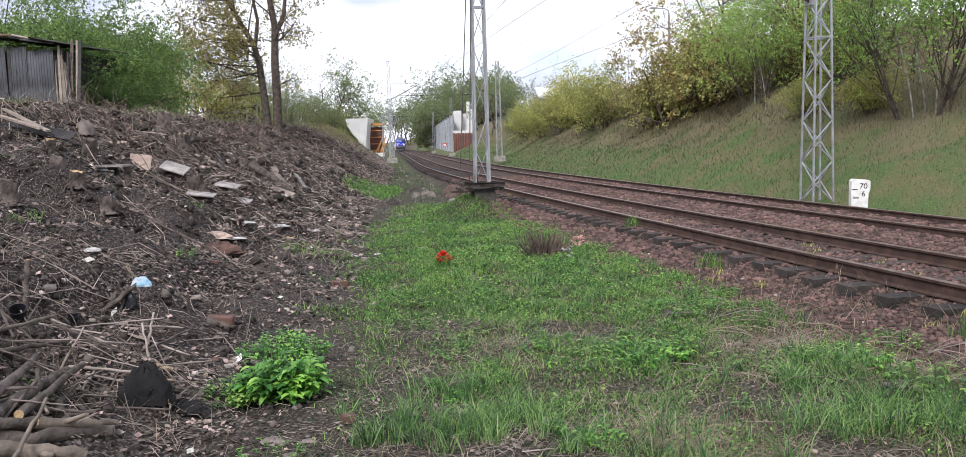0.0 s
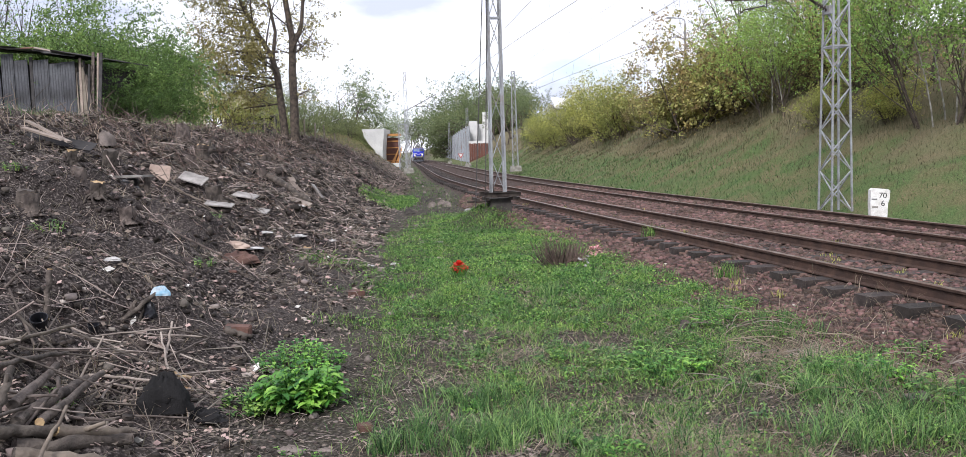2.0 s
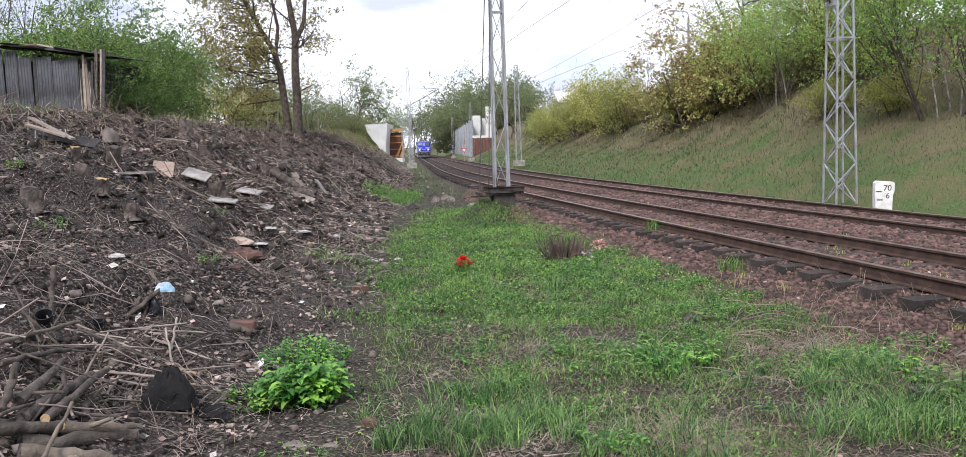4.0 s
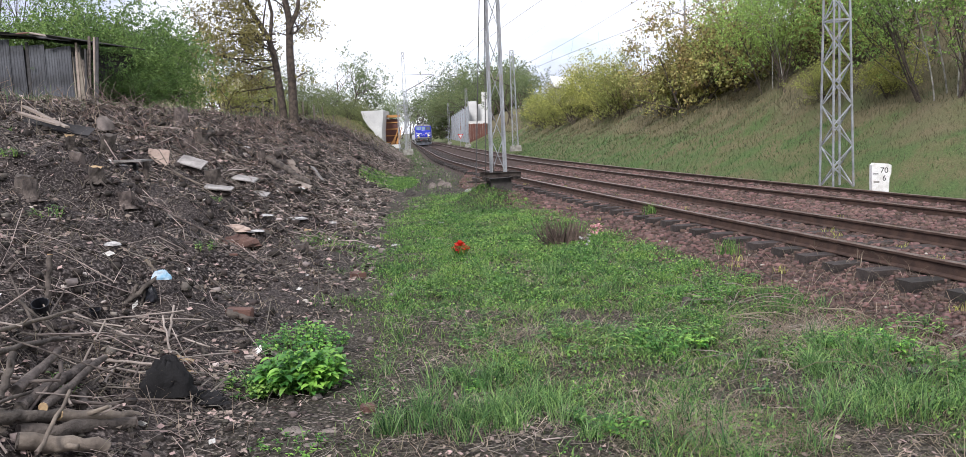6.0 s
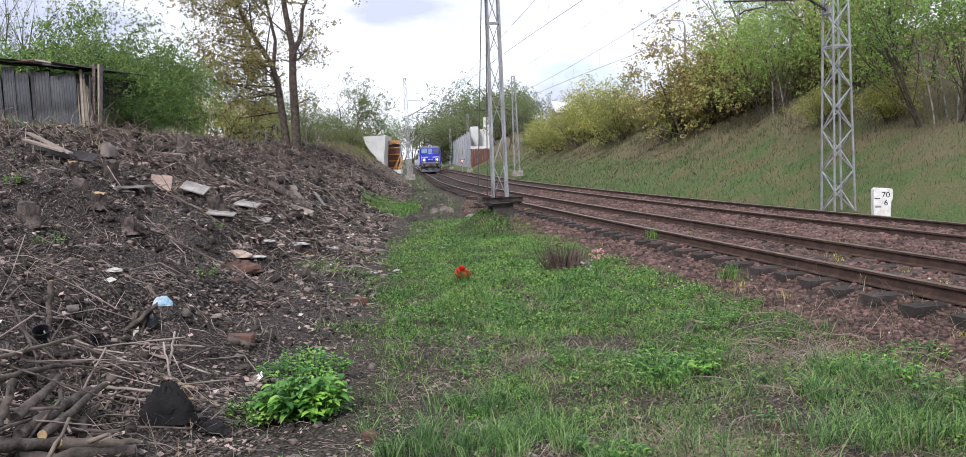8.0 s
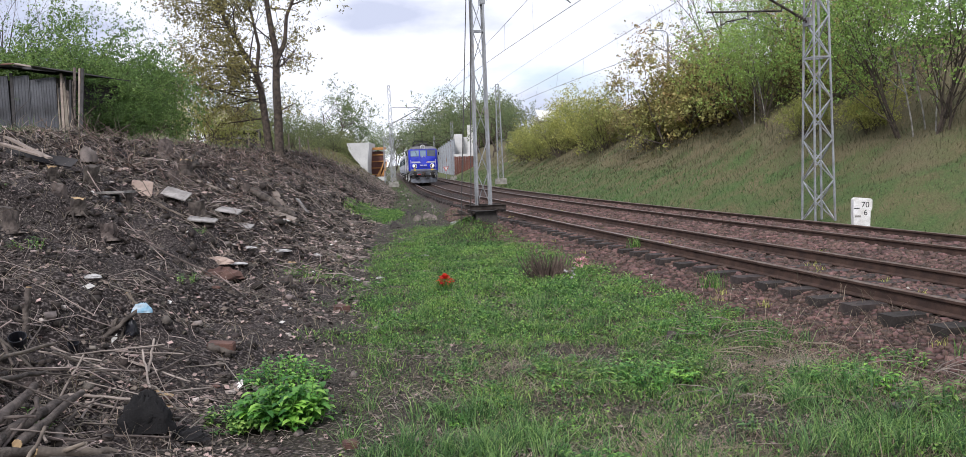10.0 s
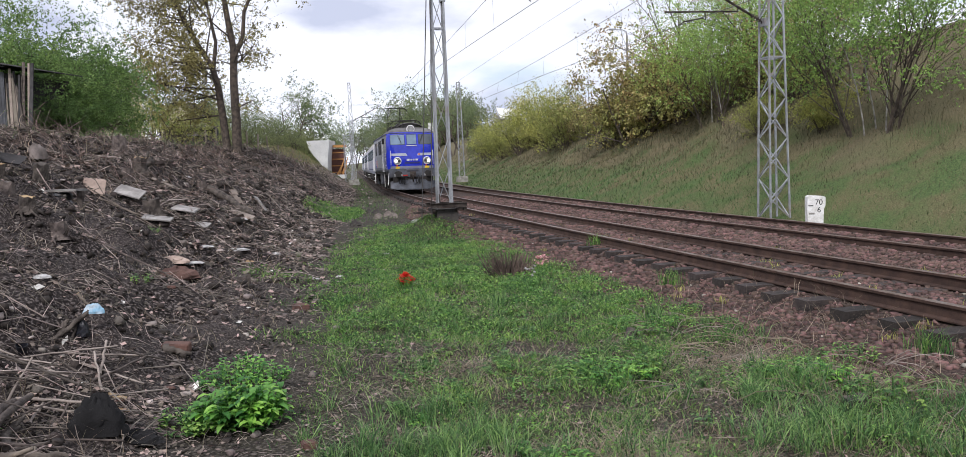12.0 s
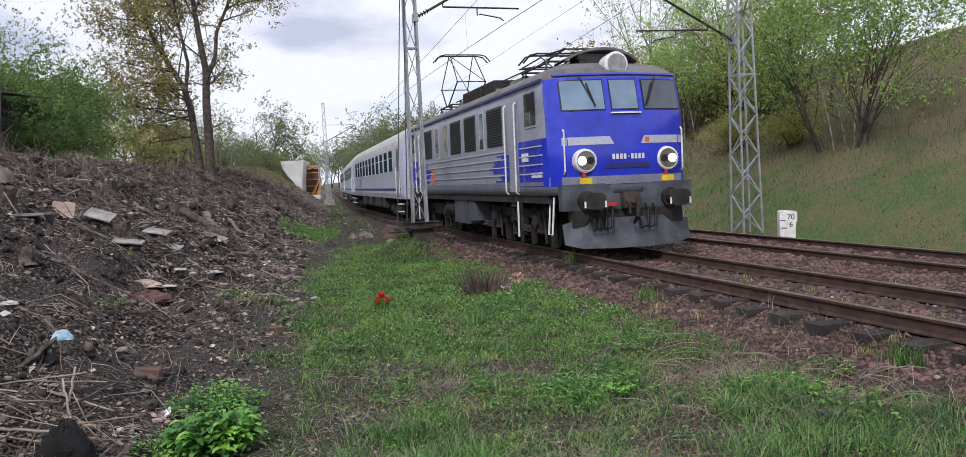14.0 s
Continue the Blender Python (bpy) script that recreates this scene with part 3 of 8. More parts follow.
overhead_wire(0.0, 5.85, [-30, 22.3, 80, 135, 190], "dark contact and carrier wires over the near track")
overhead_wire(S_FAR, 5.15, [-30, 21.25, 73.8, 131, 186], "dark contact and carrier wires over the far track")
s = Shape()
for dd, zz in ((7.1, 9.3),):
    for a, b in ((-30, 21.25), (21.25, 73.8), (73.8, 131), (131, 186)):
        s.tube([beside(a + (b - a) * i / 10, dd, zz - 3.6 * (i / 10) * (1 - i / 10) * 0.3) for i in range(11)], 0.008, 4, caps=False)
tagged(part("feeder_wire", s, M_WIRE), "thin dark feeder wire strung between the mast tops", "wire")


def text_mark(body, size, m, mat, parent, name="lettering"):
    cu = bpy.data.curves.new(name, "FONT")
    cu.body, cu.size, cu.extrude, cu.align_x = body, size, 0.002, "CENTER"
    cu.materials.append(mat)
    ob = new(name, cu)
    ob.parent, ob.matrix_basis = parent, m
    return ob


def distance_post():
    y, d = 19.19, 6.55
    p = beside(y, d)
    root = thing("distance_post", "white painted concrete distance post lettered 70 and 6", "distance post", Matrix.Translation((p.x, p.y, -0.4)) @ Euler((0, 0.02, radians(-6))).to_matrix().to_4x4())
    s = Shape()
    w, h, t = 0.23, 0.82, 0.1
    out = [(-w * 0.9, 0), (w * 0.82, 0), (w * 0.84, h * 0.55), (w, h * 0.68), (w, h * 0.93), (w * 0.8, h * 0.97), (-w * 0.75, h), (-w, h * 0.94), (-w * 0.98, h * 0.5)]
    n = len(out)
    s.add([(x, -t, z) for x, z in out] + [(x, t, z) for x, z in out], [tuple(range(n)), tuple(range(2 * n - 1, n - 1, -1))] + [(i, i + n, (i + 1) % n + n, (i + 1) % n) for i in range(n)])
    part("stone", s, M_WHITE, root)
    up = Euler((radians(90), 0, 0)).to_matrix().to_4x4()
    text_mark("70", 0.20, Matrix.Translation((0.06, -t - 0.002, h * 0.70)) @ up, M_BLACK, root)
    text_mark("6", 0.20, Matrix.Translation((0.07, -t - 0.002, h * 0.46)) @ up, M_BLACK, root)
    s = Shape()
    s.box(-w * 0.62, -t - 0.003, h * 0.67, 0.13, 0.006, 0.022)
    part("dash_mark", s, M_BLACK, root)
    s = Shape()
    s.box(-w * 0.5, -t - 0.003, h * 0.42, 0.14, 0.004, 0.05)
    part("faded_mark", s, M_CONCRETE, root)


distance_post()


# ---- trees and shrubs ----
def grow(rng, s, start, way, length, r, level, tips, bend=0.25, spread=0.75, kids=(3, 4), up=0.25, sides=6, low=2):
    pts, p, d = [Vector(start)], Vector(start), Vector(way).normalized()
    n = (5, 4, 3, 2)[min(level, 3)]
    for i in range(n):
        d = (d + Vector((rng.uniform(-1, 1), rng.uniform(-1, 1), rng.uniform(-0.6, 1) * up * 2)) * bend * 0.5).normalized()
        p = p + d * length / n
        pts.append(p.copy())
    radii = [r * (1 - 0.62 * i / n) for i in range(n + 1)]
    s.tube(pts, radii, (6, 5, 3, 3)[min(level, 3)], caps=False)
    if level >= 3 or length < 0.35:
        tips += [(q, d.copy(), length) for q in pts[1:]]
        return
    if level >= (1 if low == 1 else 2):
        tips += [(q, d.copy(), length) for q in pts[2:]]
    for k in range(rng.randint(*kids) + (2 if level == 0 else 0)):
        i = rng.randint(low if level == 0 else 1, n)
        side = d.orthogonal().normalized()
        side.rotate(Matrix.Rotation(rng.uniform(0, 6.28), 3, d))
        nd = (d * (1 - spread * 0.55) + side * spread + Vector((0, 0, up * 0.6))).normalized()
        grow(rng, s, pts[i], nd, length * rng.uniform(0.5, 0.72), radii[i] * 0.62, level + 1, tips, bend, spread, kids, up, sides, low)


def leaves_at(nrng, tips, per_tip, size, cloud):
    base = np.array([t[0] for t in tips])
    base = np.repeat(base, per_tip, axis=0)
    n = len(base)
    clump = np.repeat(nrng.normal(0, cloud, (n // 5 + 1, 3)), 5, axis=0)[:n]
    base = base + clump + nrng.normal(0, size * 0.9, base.shape)
    a = nrng.normal(0, 1, (n, 3))
    a /= np.linalg.norm(a, axis=1)[:, None]
    b = np.cross(a, nrng.normal(0, 1, (n, 3)))
    b /= np.linalg.norm(b, axis=1)[:, None] + 1e-9
    ls = size * nrng.uniform(0.55, 1.3, (n, 1))
    a, b = a * ls, b * ls * 0.62
    return np.stack([base - a, base - b * 0.9, base + a, base + b], 1)


def make_tree(name, label, seed, h, r, stems, leaf_mat, per_tip, size, cloud, bark, trunk_part=0.45, lean=0.12, category="tree", **how):
    rng, nrng = random.Random(seed), np.random.default_rng(seed)
    root = thing(name, label, category)
    s, tips = Shape(), []
    for k in range(stems):
        a = rng.uniform(0, 6.28)
        out = rng.uniform(0.05, 0.25) if stems > 1 else 0.0
        grow(rng, s, (math.cos(a) * out, math.sin(a) * out, -0.3), (math.cos(a) * lean * (1.6 if stems > 1 else 0.5), math.sin(a) * lean * (1.6 if stems > 1 else 0.5), 1), h * rng.uniform(0.6, 0.75), r * rng.uniform(0.75, 1.1), 0, tips, **how)
    part("trunk", s, bark, root, smooth=True)
    low = h * trunk_part * 0.5
    tips = [t for t in tips if t[0].z > low * rng.uniform(0.6, 1.2)]
    if leaf_mat:
        quads("crown", leaves_at(nrng, tips, per_tip, size, cloud), leaf_mat, root)
    return root


def scatter_copies(proto, places, rng):
    """The first place takes the thing itself, the others take copies."""
    first = True
    for x, y, size in places:
        if -9 < float(lateral(x, y)) < 10.5 and y < 500:
            continue
        m = Matrix.Translation((x, y, stand(x, y, 0.1))) @ Euler((rng.uniform(-0.06, 0.06), rng.uniform(-0.06, 0.06), rng.uniform(0, 6.28))).to_matrix().to_4x4()
        if first:
            proto.matrix_basis = m @ Matrix.Scale(size, 4)
            first = False
        else:
            c = copy_thing(proto, m)
            c.scale = (size, size, size)


def ray_place(az, d):
    """The point on the sight line of slope az that lies d metres right of the near track."""
    ys = np.arange(3, 200, 0.05)
    y = float(ys[np.argmin(np.abs(lateral(az * ys, ys) - d))])
    return az * y, y


def hillside_woods():
    rng = random.Random(11)
    kinds = {
        "green": make_tree("young_tree", "young many-stemmed tree in fresh green leaf on the slope", 21, 6.2, 0.045, 3, M_LEAF_GREEN, 14, 0.048, 0.2, M_BARK, 0.03, 0.2, spread=0.6, up=0.3, kids=(3, 4), low=1),
        "lime": make_tree("hillside_shrub", "dense yellow-green shrub on the railway slope", 22, 4.2, 0.06, 6, M_LEAF_LIME, 12, 0.062, 0.17, M_BARK, 0.03, 0.32, "shrub", spread=0.75, low=1),
        "bronze": make_tree("hillside_tree", "young tree with bronze spring leaves", 23, 5.6, 0.09, 2, M_LEAF_BRONZE, 9, 0.06, 0.18, M_BARK, 0.08, 0.18, spread=0.7, low=1),
        "maple": make_tree("round_bush", "round dense green and bronze bush", 24, 4.6, 0.07, 5, M_LEAF_ROUND, 15, 0.07, 0.16, M_BARK, 0.02, 0.34, "shrub", spread=0.85, up=0.15, low=1),
        "birch": make_tree("birch_tree", "slender white-stemmed birch in fresh green leaf on the slope", 28, 7.0, 0.03, 1, M_LEAF_GREEN, 15, 0.047, 0.24, M_BIRCH, 0.15, 0.1, spread=0.55, up=0.2),
        "bare": make_tree("bare_tree", "thin tall tree almost without leaves", 25, 7.5, 0.08, 1, M_LEAF_BRONZE, 1, 0.06, 0.15, M_BARK, 0.3, 0.1, spread=0.6, up=0.35),
    }
    spots = {k: [] for k in kinds}
    # az, metres right of the track, size
    for kind, az, d, size in (
        ("maple", 0.208, 13.2, 1.1), ("maple", 0.236, 13.2, 1.3), ("bronze", 0.262, 15.5, 1.0),
        ("bronze", 0.174, 14.0, 0.5), ("lime", 0.152, 13.2, 0.95), ("lime", 0.132, 13.2, 1.05), ("bare", 0.165, 15.5, 0.6), ("bare", 0.115, 15.5, 0.7), ("bare", 0.14, 16.0, 0.65), ("lime", 0.098, 13.0, 0.95),
        ("lime", 0.112, 14.4, 0.85), ("bronze", 0.085, 14.5, 0.75), ("lime", 0.075, 12.4, 0.9), ("lime", 0.06, 12.0, 0.8), ("bronze", 0.15, 17.0, 0.7), ("bronze", 0.065, 15.5, 0.85), ("bronze", 0.125, 16.5, 0.7),
        ("birch", 0.338, 13.9, 1.0), ("birch", 0.352, 14.1, 1.05), ("green", 0.342, 13.7, 0.95), ("green", 0.330, 14.0, 0.9), ("green", 0.358, 14.0, 0.9), ("bronze", 0.295, 15.4, 1.05), ("bronze", 0.28, 16.5, 1.1),
        ("bronze", 0.38, 16.0, 1.1), ("bronze", 0.40, 15.8, 1.05), ("bronze", 0.425, 16.4, 1.1), ("bare", 0.31, 16.5, 1.15), ("bare", 0.29, 17.0, 1.1), ("bare", 0.325, 16.5, 1.1), ("bare", 0.385, 17.0, 1.15), ("bare", 0.43, 17.0, 1.15), ("bare", 0.40, 16.5, 1.1),
        ("birch", 0.535, 12.4, 1.05), ("birch", 0.562, 12.6, 1.05), ("birch", 0.55, 12.9, 1.0), ("green", 0.552, 12.3, 1.0), ("green", 0.525, 12.6, 0.95), ("green", 0.572, 12.7, 0.9), ("green", 0.495, 13.8, 1.0), ("green", 0.465, 14.8, 0.95), ("bronze", 0.48, 16.5, 1.0), ("bare", 0.53, 16.0, 1.1),
        ("lime", 0.405, 12.6, 0.42), ("lime", 0.48, 12.9, 0.4),
    ):
        x, y = ray_place(az, d)
        spots[kind].append((x, y, size * rng.uniform(0.92, 1.08)))
    for i in range(26):
        az = 0.05 + 0.42 * (i + rng.random()) / 26
        kind = ("bronze", "maple", "green", "bronze", "lime")[i % 5] if az > 0.27 else ("lime", "lime", "lime", "bronze")[i % 4]
        x, y = ray_place(az, rng.uniform(13.6, 15.5) if az < 0.26 else rng.uniform(15.6, 17.5))
        spots[kind].append((x, y, rng.uniform(0.3, 0.5) if az < 0.26 else rng.uniform(0.5, 0.75)))
    for k, v in spots.items():
        scatter_copies(kinds[k], v, rng)


hillside_woods()


def big_maple():
    rng, nrng = random.Random(41), np.random.default_rng(41)
    x, y = -10.2, 40.0
    root = thing("maple_tree", "tall two-stemmed tree with sparse young yellow-green leaves on the bank", "tree", Matrix.Translation((x, y, stand(x, y))))
    s, tips = Shape(), []
    # two stems and their main limbs
    a = [(-0.25, 0, -0.3), (-0.4, 0, 1.6), (-0.55, 0, 3.2), (-0.8, 0.05, 4.2), (-1.5, 0.1, 5.4), (-2.2, 0.2, 6.8), (-2.7, 0.2, 8.3), (-2.9, 0.2, 9.6)]
    b = [(0.18, 0, -0.3), (0.22, 0, 1.6), (0.2, 0, 3.4), (0.28, 0, 5.0), (0.05, 0, 6.6), (-0.1, 0, 8.0), (-0.3, 0, 9.6), (-0.25, 0, 10.6)]
    c = [(0.27, 0, 4.6), (0.75, 0, 5.6), (0.85, 0.1, 6.8), (1.5, 0.1, 8.2), (1.7, 0.1, 9.6), (2.1, 0.1, 10.6)]
    e = [(-0.75, 0.05, 4.0), (-0.6, 0.2, 5.4), (-0.95, 0.3, 7.2), (-1.2, 0.3, 8.8), (-1.3, 0.4, 10.2)]
    for path, r0 in ((a, 0.2), (b, 0.24), (c, 0.12), (e, 0.1)):
        s.tube(path, [r0 * (1 - 0.75 * i / (len(path) - 1)) for i in range(len(path))], 9, caps=False)
        for i in range(3, len(path)):
            for k in range(4):
                w = Vector((rng.uniform(-1, 1), rng.uniform(-1, 1), rng.uniform(-0.1, 0.8)))
                if path is a:
                    w.x -= 0.7
                if path is c:
                    w.x += 0.8
                p = Vector(path[i - 1]).lerp(Vector(path[i]), rng.random())
                grow(rng, s, p, w, rng.uniform(1.5, 2.7), 0.045, 1, tips, bend=0.35, spread=0.8, up=0.1)
    for z0, w, n in ((3.1, (-1, 0.1, 0.1), 3.2), (2.6, (-0.9, -0.3, 0.25), 3.0), (3.6, (-0.8, 0.3, 0.5), 2.8), (2.2, (0.8, 0, 0.25), 1.0), (2.9, (-1, 0, -0.2), 2.6), (4.0, (-1, -0.2, 0.2), 3.2), (4.4, (-1, 0.3, 0.1), 3.0), (1.9, (-0.8, 0.1, -0.1), 2.2)):
        grow(rng, s, (-0.45 if w[0] < 0 else 0.2, 0, z0), w, n, 0.05, 1, tips, bend=0.35, spread=0.85, up=0.12)
    part("trunk", s, M_BARK, root, smooth=True)
    tips = [t for t in tips if rng.random() < float(np.interp(t[0].x, [-2.2, -1.2, 0.0, 3.0], [1.0, 0.7, 0.22, 0.3]))]
    quads("crown", leaves_at(nrng, tips, 33, 0.058, 0.19), M_LEAF_OLIVE, root)


big_maple()


def left_growth():
    rng = random.Random(17)
    bush = make_tree("elder_bush", "dense green bush growing against the old shed", 31, 4.4, 0.06, 6, M_LEAF_ELDER, 20, 0.045, 0.16, M_BARK, 0.03, 0.3, "shrub", spread=0.8, up=0.2, low=1)
    places = []
    for az, y, size in ((-0.462, 29, 0.7), (-0.44, 29.5, 0.5), (-0.475, 31.5, 0.98), (-0.457, 30, 0.85), (-0.52, 33, 1.1), (-0.45, 31, 0.6), (-0.495, 32, 1.05), (-0.555, 34, 1.1), (-0.48, 30, 0.6), (-0.468, 27.2, 0.42), (-0.545, 33, 1.05)):
        places.append((az * y, y, size))
    scatter_copies(bush, places, rng)
    bronze = make_tree("small_maple", "low young tree with yellow-green leaves beside the big trunk", 32, 4.4, 0.07, 3, M_LEAF_LIME, 9, 0.055, 0.2, M_BARK, 0.15, 0.25, spread=0.85, up=0.1)
    scatter_copies(bronze, [(az * y, y, size) for az, y, size in ((-0.338, 43, 0.62), (-0.318, 45, 0.66), (-0.355, 47, 0.7), (-0.30, 48, 0.6), (-0.37, 50, 0.6))], rng)
    bare = make_tree("bare_birch", "thin bare tree behind the bushes", 33, 8.0, 0.06, 2, M_LEAF_FAR, 1, 0.05, 0.2, M_BARK, 0.3, 0.12, spread=0.55, up=0.35)
    scatter_copies(bare, [(az * y, y, size) for az, y, size in ((-0.60, 36, 1.0), (-0.57, 38, 1.0), (-0.63, 34, 1.0), (-0.42, 40, 0.7))], rng)
    far = make_tree("far_tree", "distant spring tree behind the line", 34, 8.0, 0.14, 2, M_LEAF_FAR, 13, 0.095, 0.26, M_BARK, 0.05, 0.2, spread=0.8, up=0.2, low=1)
    far2 = make_tree("pale_green_tree", "distant pale green tree", 35, 7.0, 0.12, 2, M_LEAF_FARLIME, 13, 0.095, 0.26, M_BARK, 0.05, 0.2, spread=0.8, up=0.2, low=1)
    scatter_copies(far, [(az * y, y, size) for az, y, size in (
        (-0.185, 115, 1.25), (-0.15, 128, 1.35), (-0.132, 130, 1.3), (-0.168, 135, 1.2), (-0.205, 96, 0.5), (-0.228, 90, 0.5), (-0.115, 150, 1.0), (-0.10, 210, 1.4), (-0.085, 230, 1.5), (-0.06, 190, 1.5),
        (-0.048, 220, 1.5), (-0.036, 200, 1.4), (-0.024, 205, 1.7), (-0.008, 195, 1.6), (0.008, 185, 1.5), (0.02, 160, 1.2), (0.012, 140, 1.0), (0.035, 130, 0.9), (0.05, 115, 0.75), (-0.07, 330, 2.2), (-0.125, 400, 2.4), (-0.105, 460, 2.6), (-0.09, 450, 2.6), (-0.078, 400, 2.4), (-0.14, 330, 1.8), (-0.12, 540, 3.4), (-0.108, 535, 3.2), (-0.098, 530, 3.4), (-0.088, 532, 3.3), (-0.078, 525, 3.5), (-0.066, 520, 3.3), (-0.052, 250, 2.3), (-0.038, 240, 2.4), (-0.115, 260, 1.6), (-0.33, 110, 1.3), (-0.4, 100, 1.3), (-0.29, 115, 1.2))], rng)
    scatter_copies(far2, [(az * y, y, size) for az, y, size in (
        (-0.222, 75, 0.4), (-0.238, 70, 0.38), (-0.205, 84, 0.36), (-0.18, 96, 0.45), (-0.082, 170, 1.1), (-0.068, 200, 1.5), (-0.10, 180, 1.1), (0.06, 95, 0.7), (0.045, 100, 0.75), (-0.09, 250, 1.6), (-0.25, 95, 0.9), (-0.27, 80, 0.6), (-0.3, 90, 0.8))], rng)

    thicket = make_tree("far_thicket", "low yellow-green thicket beyond the bank", 36, 4.2, 0.06, 7, M_LEAF_FARLIME, 12, 0.085, 0.2, M_BARK, 0.0, 0.35, "shrub", spread=0.85, up=0.15, low=1)
    places = [(az * y, y, size) for az, y, size in ((-0.235, 74, 0.3), (-0.25, 84, 0.36))]
    for i in range(14):
        y = rng.uniform(112, 150)
        places.append(((-0.205 + 0.0085 * i) * y, y, rng.uniform(0.85, 1.15)))
    for i in range(12):
        y = rng.uniform(215, 260)
        places.append(((-0.105 + 0.011 * i) * y, y, rng.uniform(2.0, 2.8)))
    scatter_copies(thicket, places, rng)


left_growth()


# ---- the train ----
M_BLUE = material("glossy_blue_paint", (0.024, 0.042, 0.52), 0.16, 0, (0.018, 0.03, 0.40), 0.9, fine=6, bump=0.015, spec=0.7)
M_GREY = material("grey_loco_paint", (0.28, 0.295, 0.35), 0.3, 0, (0.24, 0.25, 0.29), 1.5, fine=12, bump=0.03, dirt=(0.16, 0.15, 0.15), dirt_at=0.66)
M_ROOF = material("dusty_dark_roof", (0.17, 0.165, 0.165), 0.75, 0, (0.10, 0.095, 0.09), 2, fine=20, bump=0.1)
M_FRAME = material("grimy_underframe", (0.036, 0.032, 0.029), 0.7, 0.1, (0.013, 0.012, 0.011), 4, fine=25, bump=0.3)
M_PLOUGH = material("dark_grey_front_plate", (0.095, 0.104, 0.125), 0.5, 0.1, (0.05, 0.053, 0.06), 3, fine=25, bump=0.15)
M_PALE = material("pale_grey_band", (0.44, 0.46, 0.53), 0.45, 0, (0.38, 0.40, 0.47), 2, fine=20, bump=0.02)
M_LOWER = material("lilac_grey_band", (0.24, 0.25, 0.34), 0.4, 0, (0.17, 0.175, 0.23), 2, fine=20, bump=0.02)
M_CREAM = material("white_metal_paint", (0.72, 0.72, 0.72), 0.45, 0, (0.58, 0.57, 0.56), 6, fine=20, bump=0.03)
M_YELLOW = material("yellow_plate", (0.75, 0.56, 0.02), 0.5, bump=0.02)
M_RED = material("red_paint", (0.55, 0.03, 0.02), 0.5, bump=0.02)
M_ORANGE = material("orange_mark", (0.70, 0.13, 0.05), 0.5, bump=0.02)
M_COACH = material("pale_coach_paint", (0.46, 0.47, 0.58), 0.4, 0, (0.40, 0.41, 0.51), 1.0, fine=10, bump=0.02, dirt=(0.34, 0.33, 0.36), dirt_at=0.66)
M_COACH_ROOF = material("light_grey_coach_roof", (0.50, 0.50, 0.49), 0.7, 0, (0.38, 0.37, 0.35), 1.5, fine=15, bump=0.1)
M_NAVY = material("dark_blue_stripe", (0.03, 0.035, 0.16), 0.45, bump=0.02)
M_RUBBER = material("black_rubber_seal", (0.012, 0.012, 0.014), 0.6, bump=0.02)
M_LOUVRE = material("dark_louvre", (0.06, 0.062, 0.07), 0.55, 0.2, bump=0.1)
M_PANE = material("dark_window_glass", (0.05, 0.065, 0.085), 0.05, 0, (0.04, 0.05, 0.065), 0.8, fine=3, bump=0.0, spec=1.0)
# same glass as M_PANE, its base colour paled to imitate reflected sky
M_PANE_SKY_TINT = material("glass_with_painted_sky_reflection", (0.16, 0.24, 0.33), 0.06, 0, (0.10, 0.16, 0.23), 0.8, fine=3, bump=0.0, spec=1.0)
M_COACH_PANE = material("tinted_coach_glass", (0.03, 0.055, 0.05), 0.35, 0, (0.02, 0.035, 0.034), 0.8, fine=3, bump=0.0, spec=0.0)
M_LENS = material("headlight_reflector", (0.40, 0.39, 0.37), 0.18, 0.85, bump=0)
M_SILL = material("grey_sill_paint", (0.17, 0.18, 0.225), 0.45, 0, (0.12, 0.125, 0.15), 2, fine=18, bump=0.05)
M_LIT = material("lit_headlight_bulb", (1.0, 0.90, 0.76), 0.4, emit=4.0, bump=0)

HALF_W, HALF_L = 1.46, 7.75


def body_half_width(z, w):
    return w * float(np.interp(z, [0.9, 1.3, 3.0, 3.4, 3.56, 3.7, 3.8, 3.86], [1.0, 1.0, 1.0, 0.985, 0.93, 0.78, 0.55, 0.25]))


def nose_y(x, z):
    """The front surface of the engine at height z, x metres off its middle line."""
    base = HALF_L + float(np.interp(z, [0.9, 1.35, 1.9, 2.6, 2.72, 3.42, 3.56, 3.72, 3.82, 3.86], [-0.02, 0.0, 0.03, 0.0, -0.02, -0.2, -0.32, -0.62, -1.1, -1.5]))
    return base - 0.20 * min(1.0, abs(x) / 1.25) ** 2 - 0.32 * max(0.0, (abs(x) - 1.18) / 0.28) ** 2


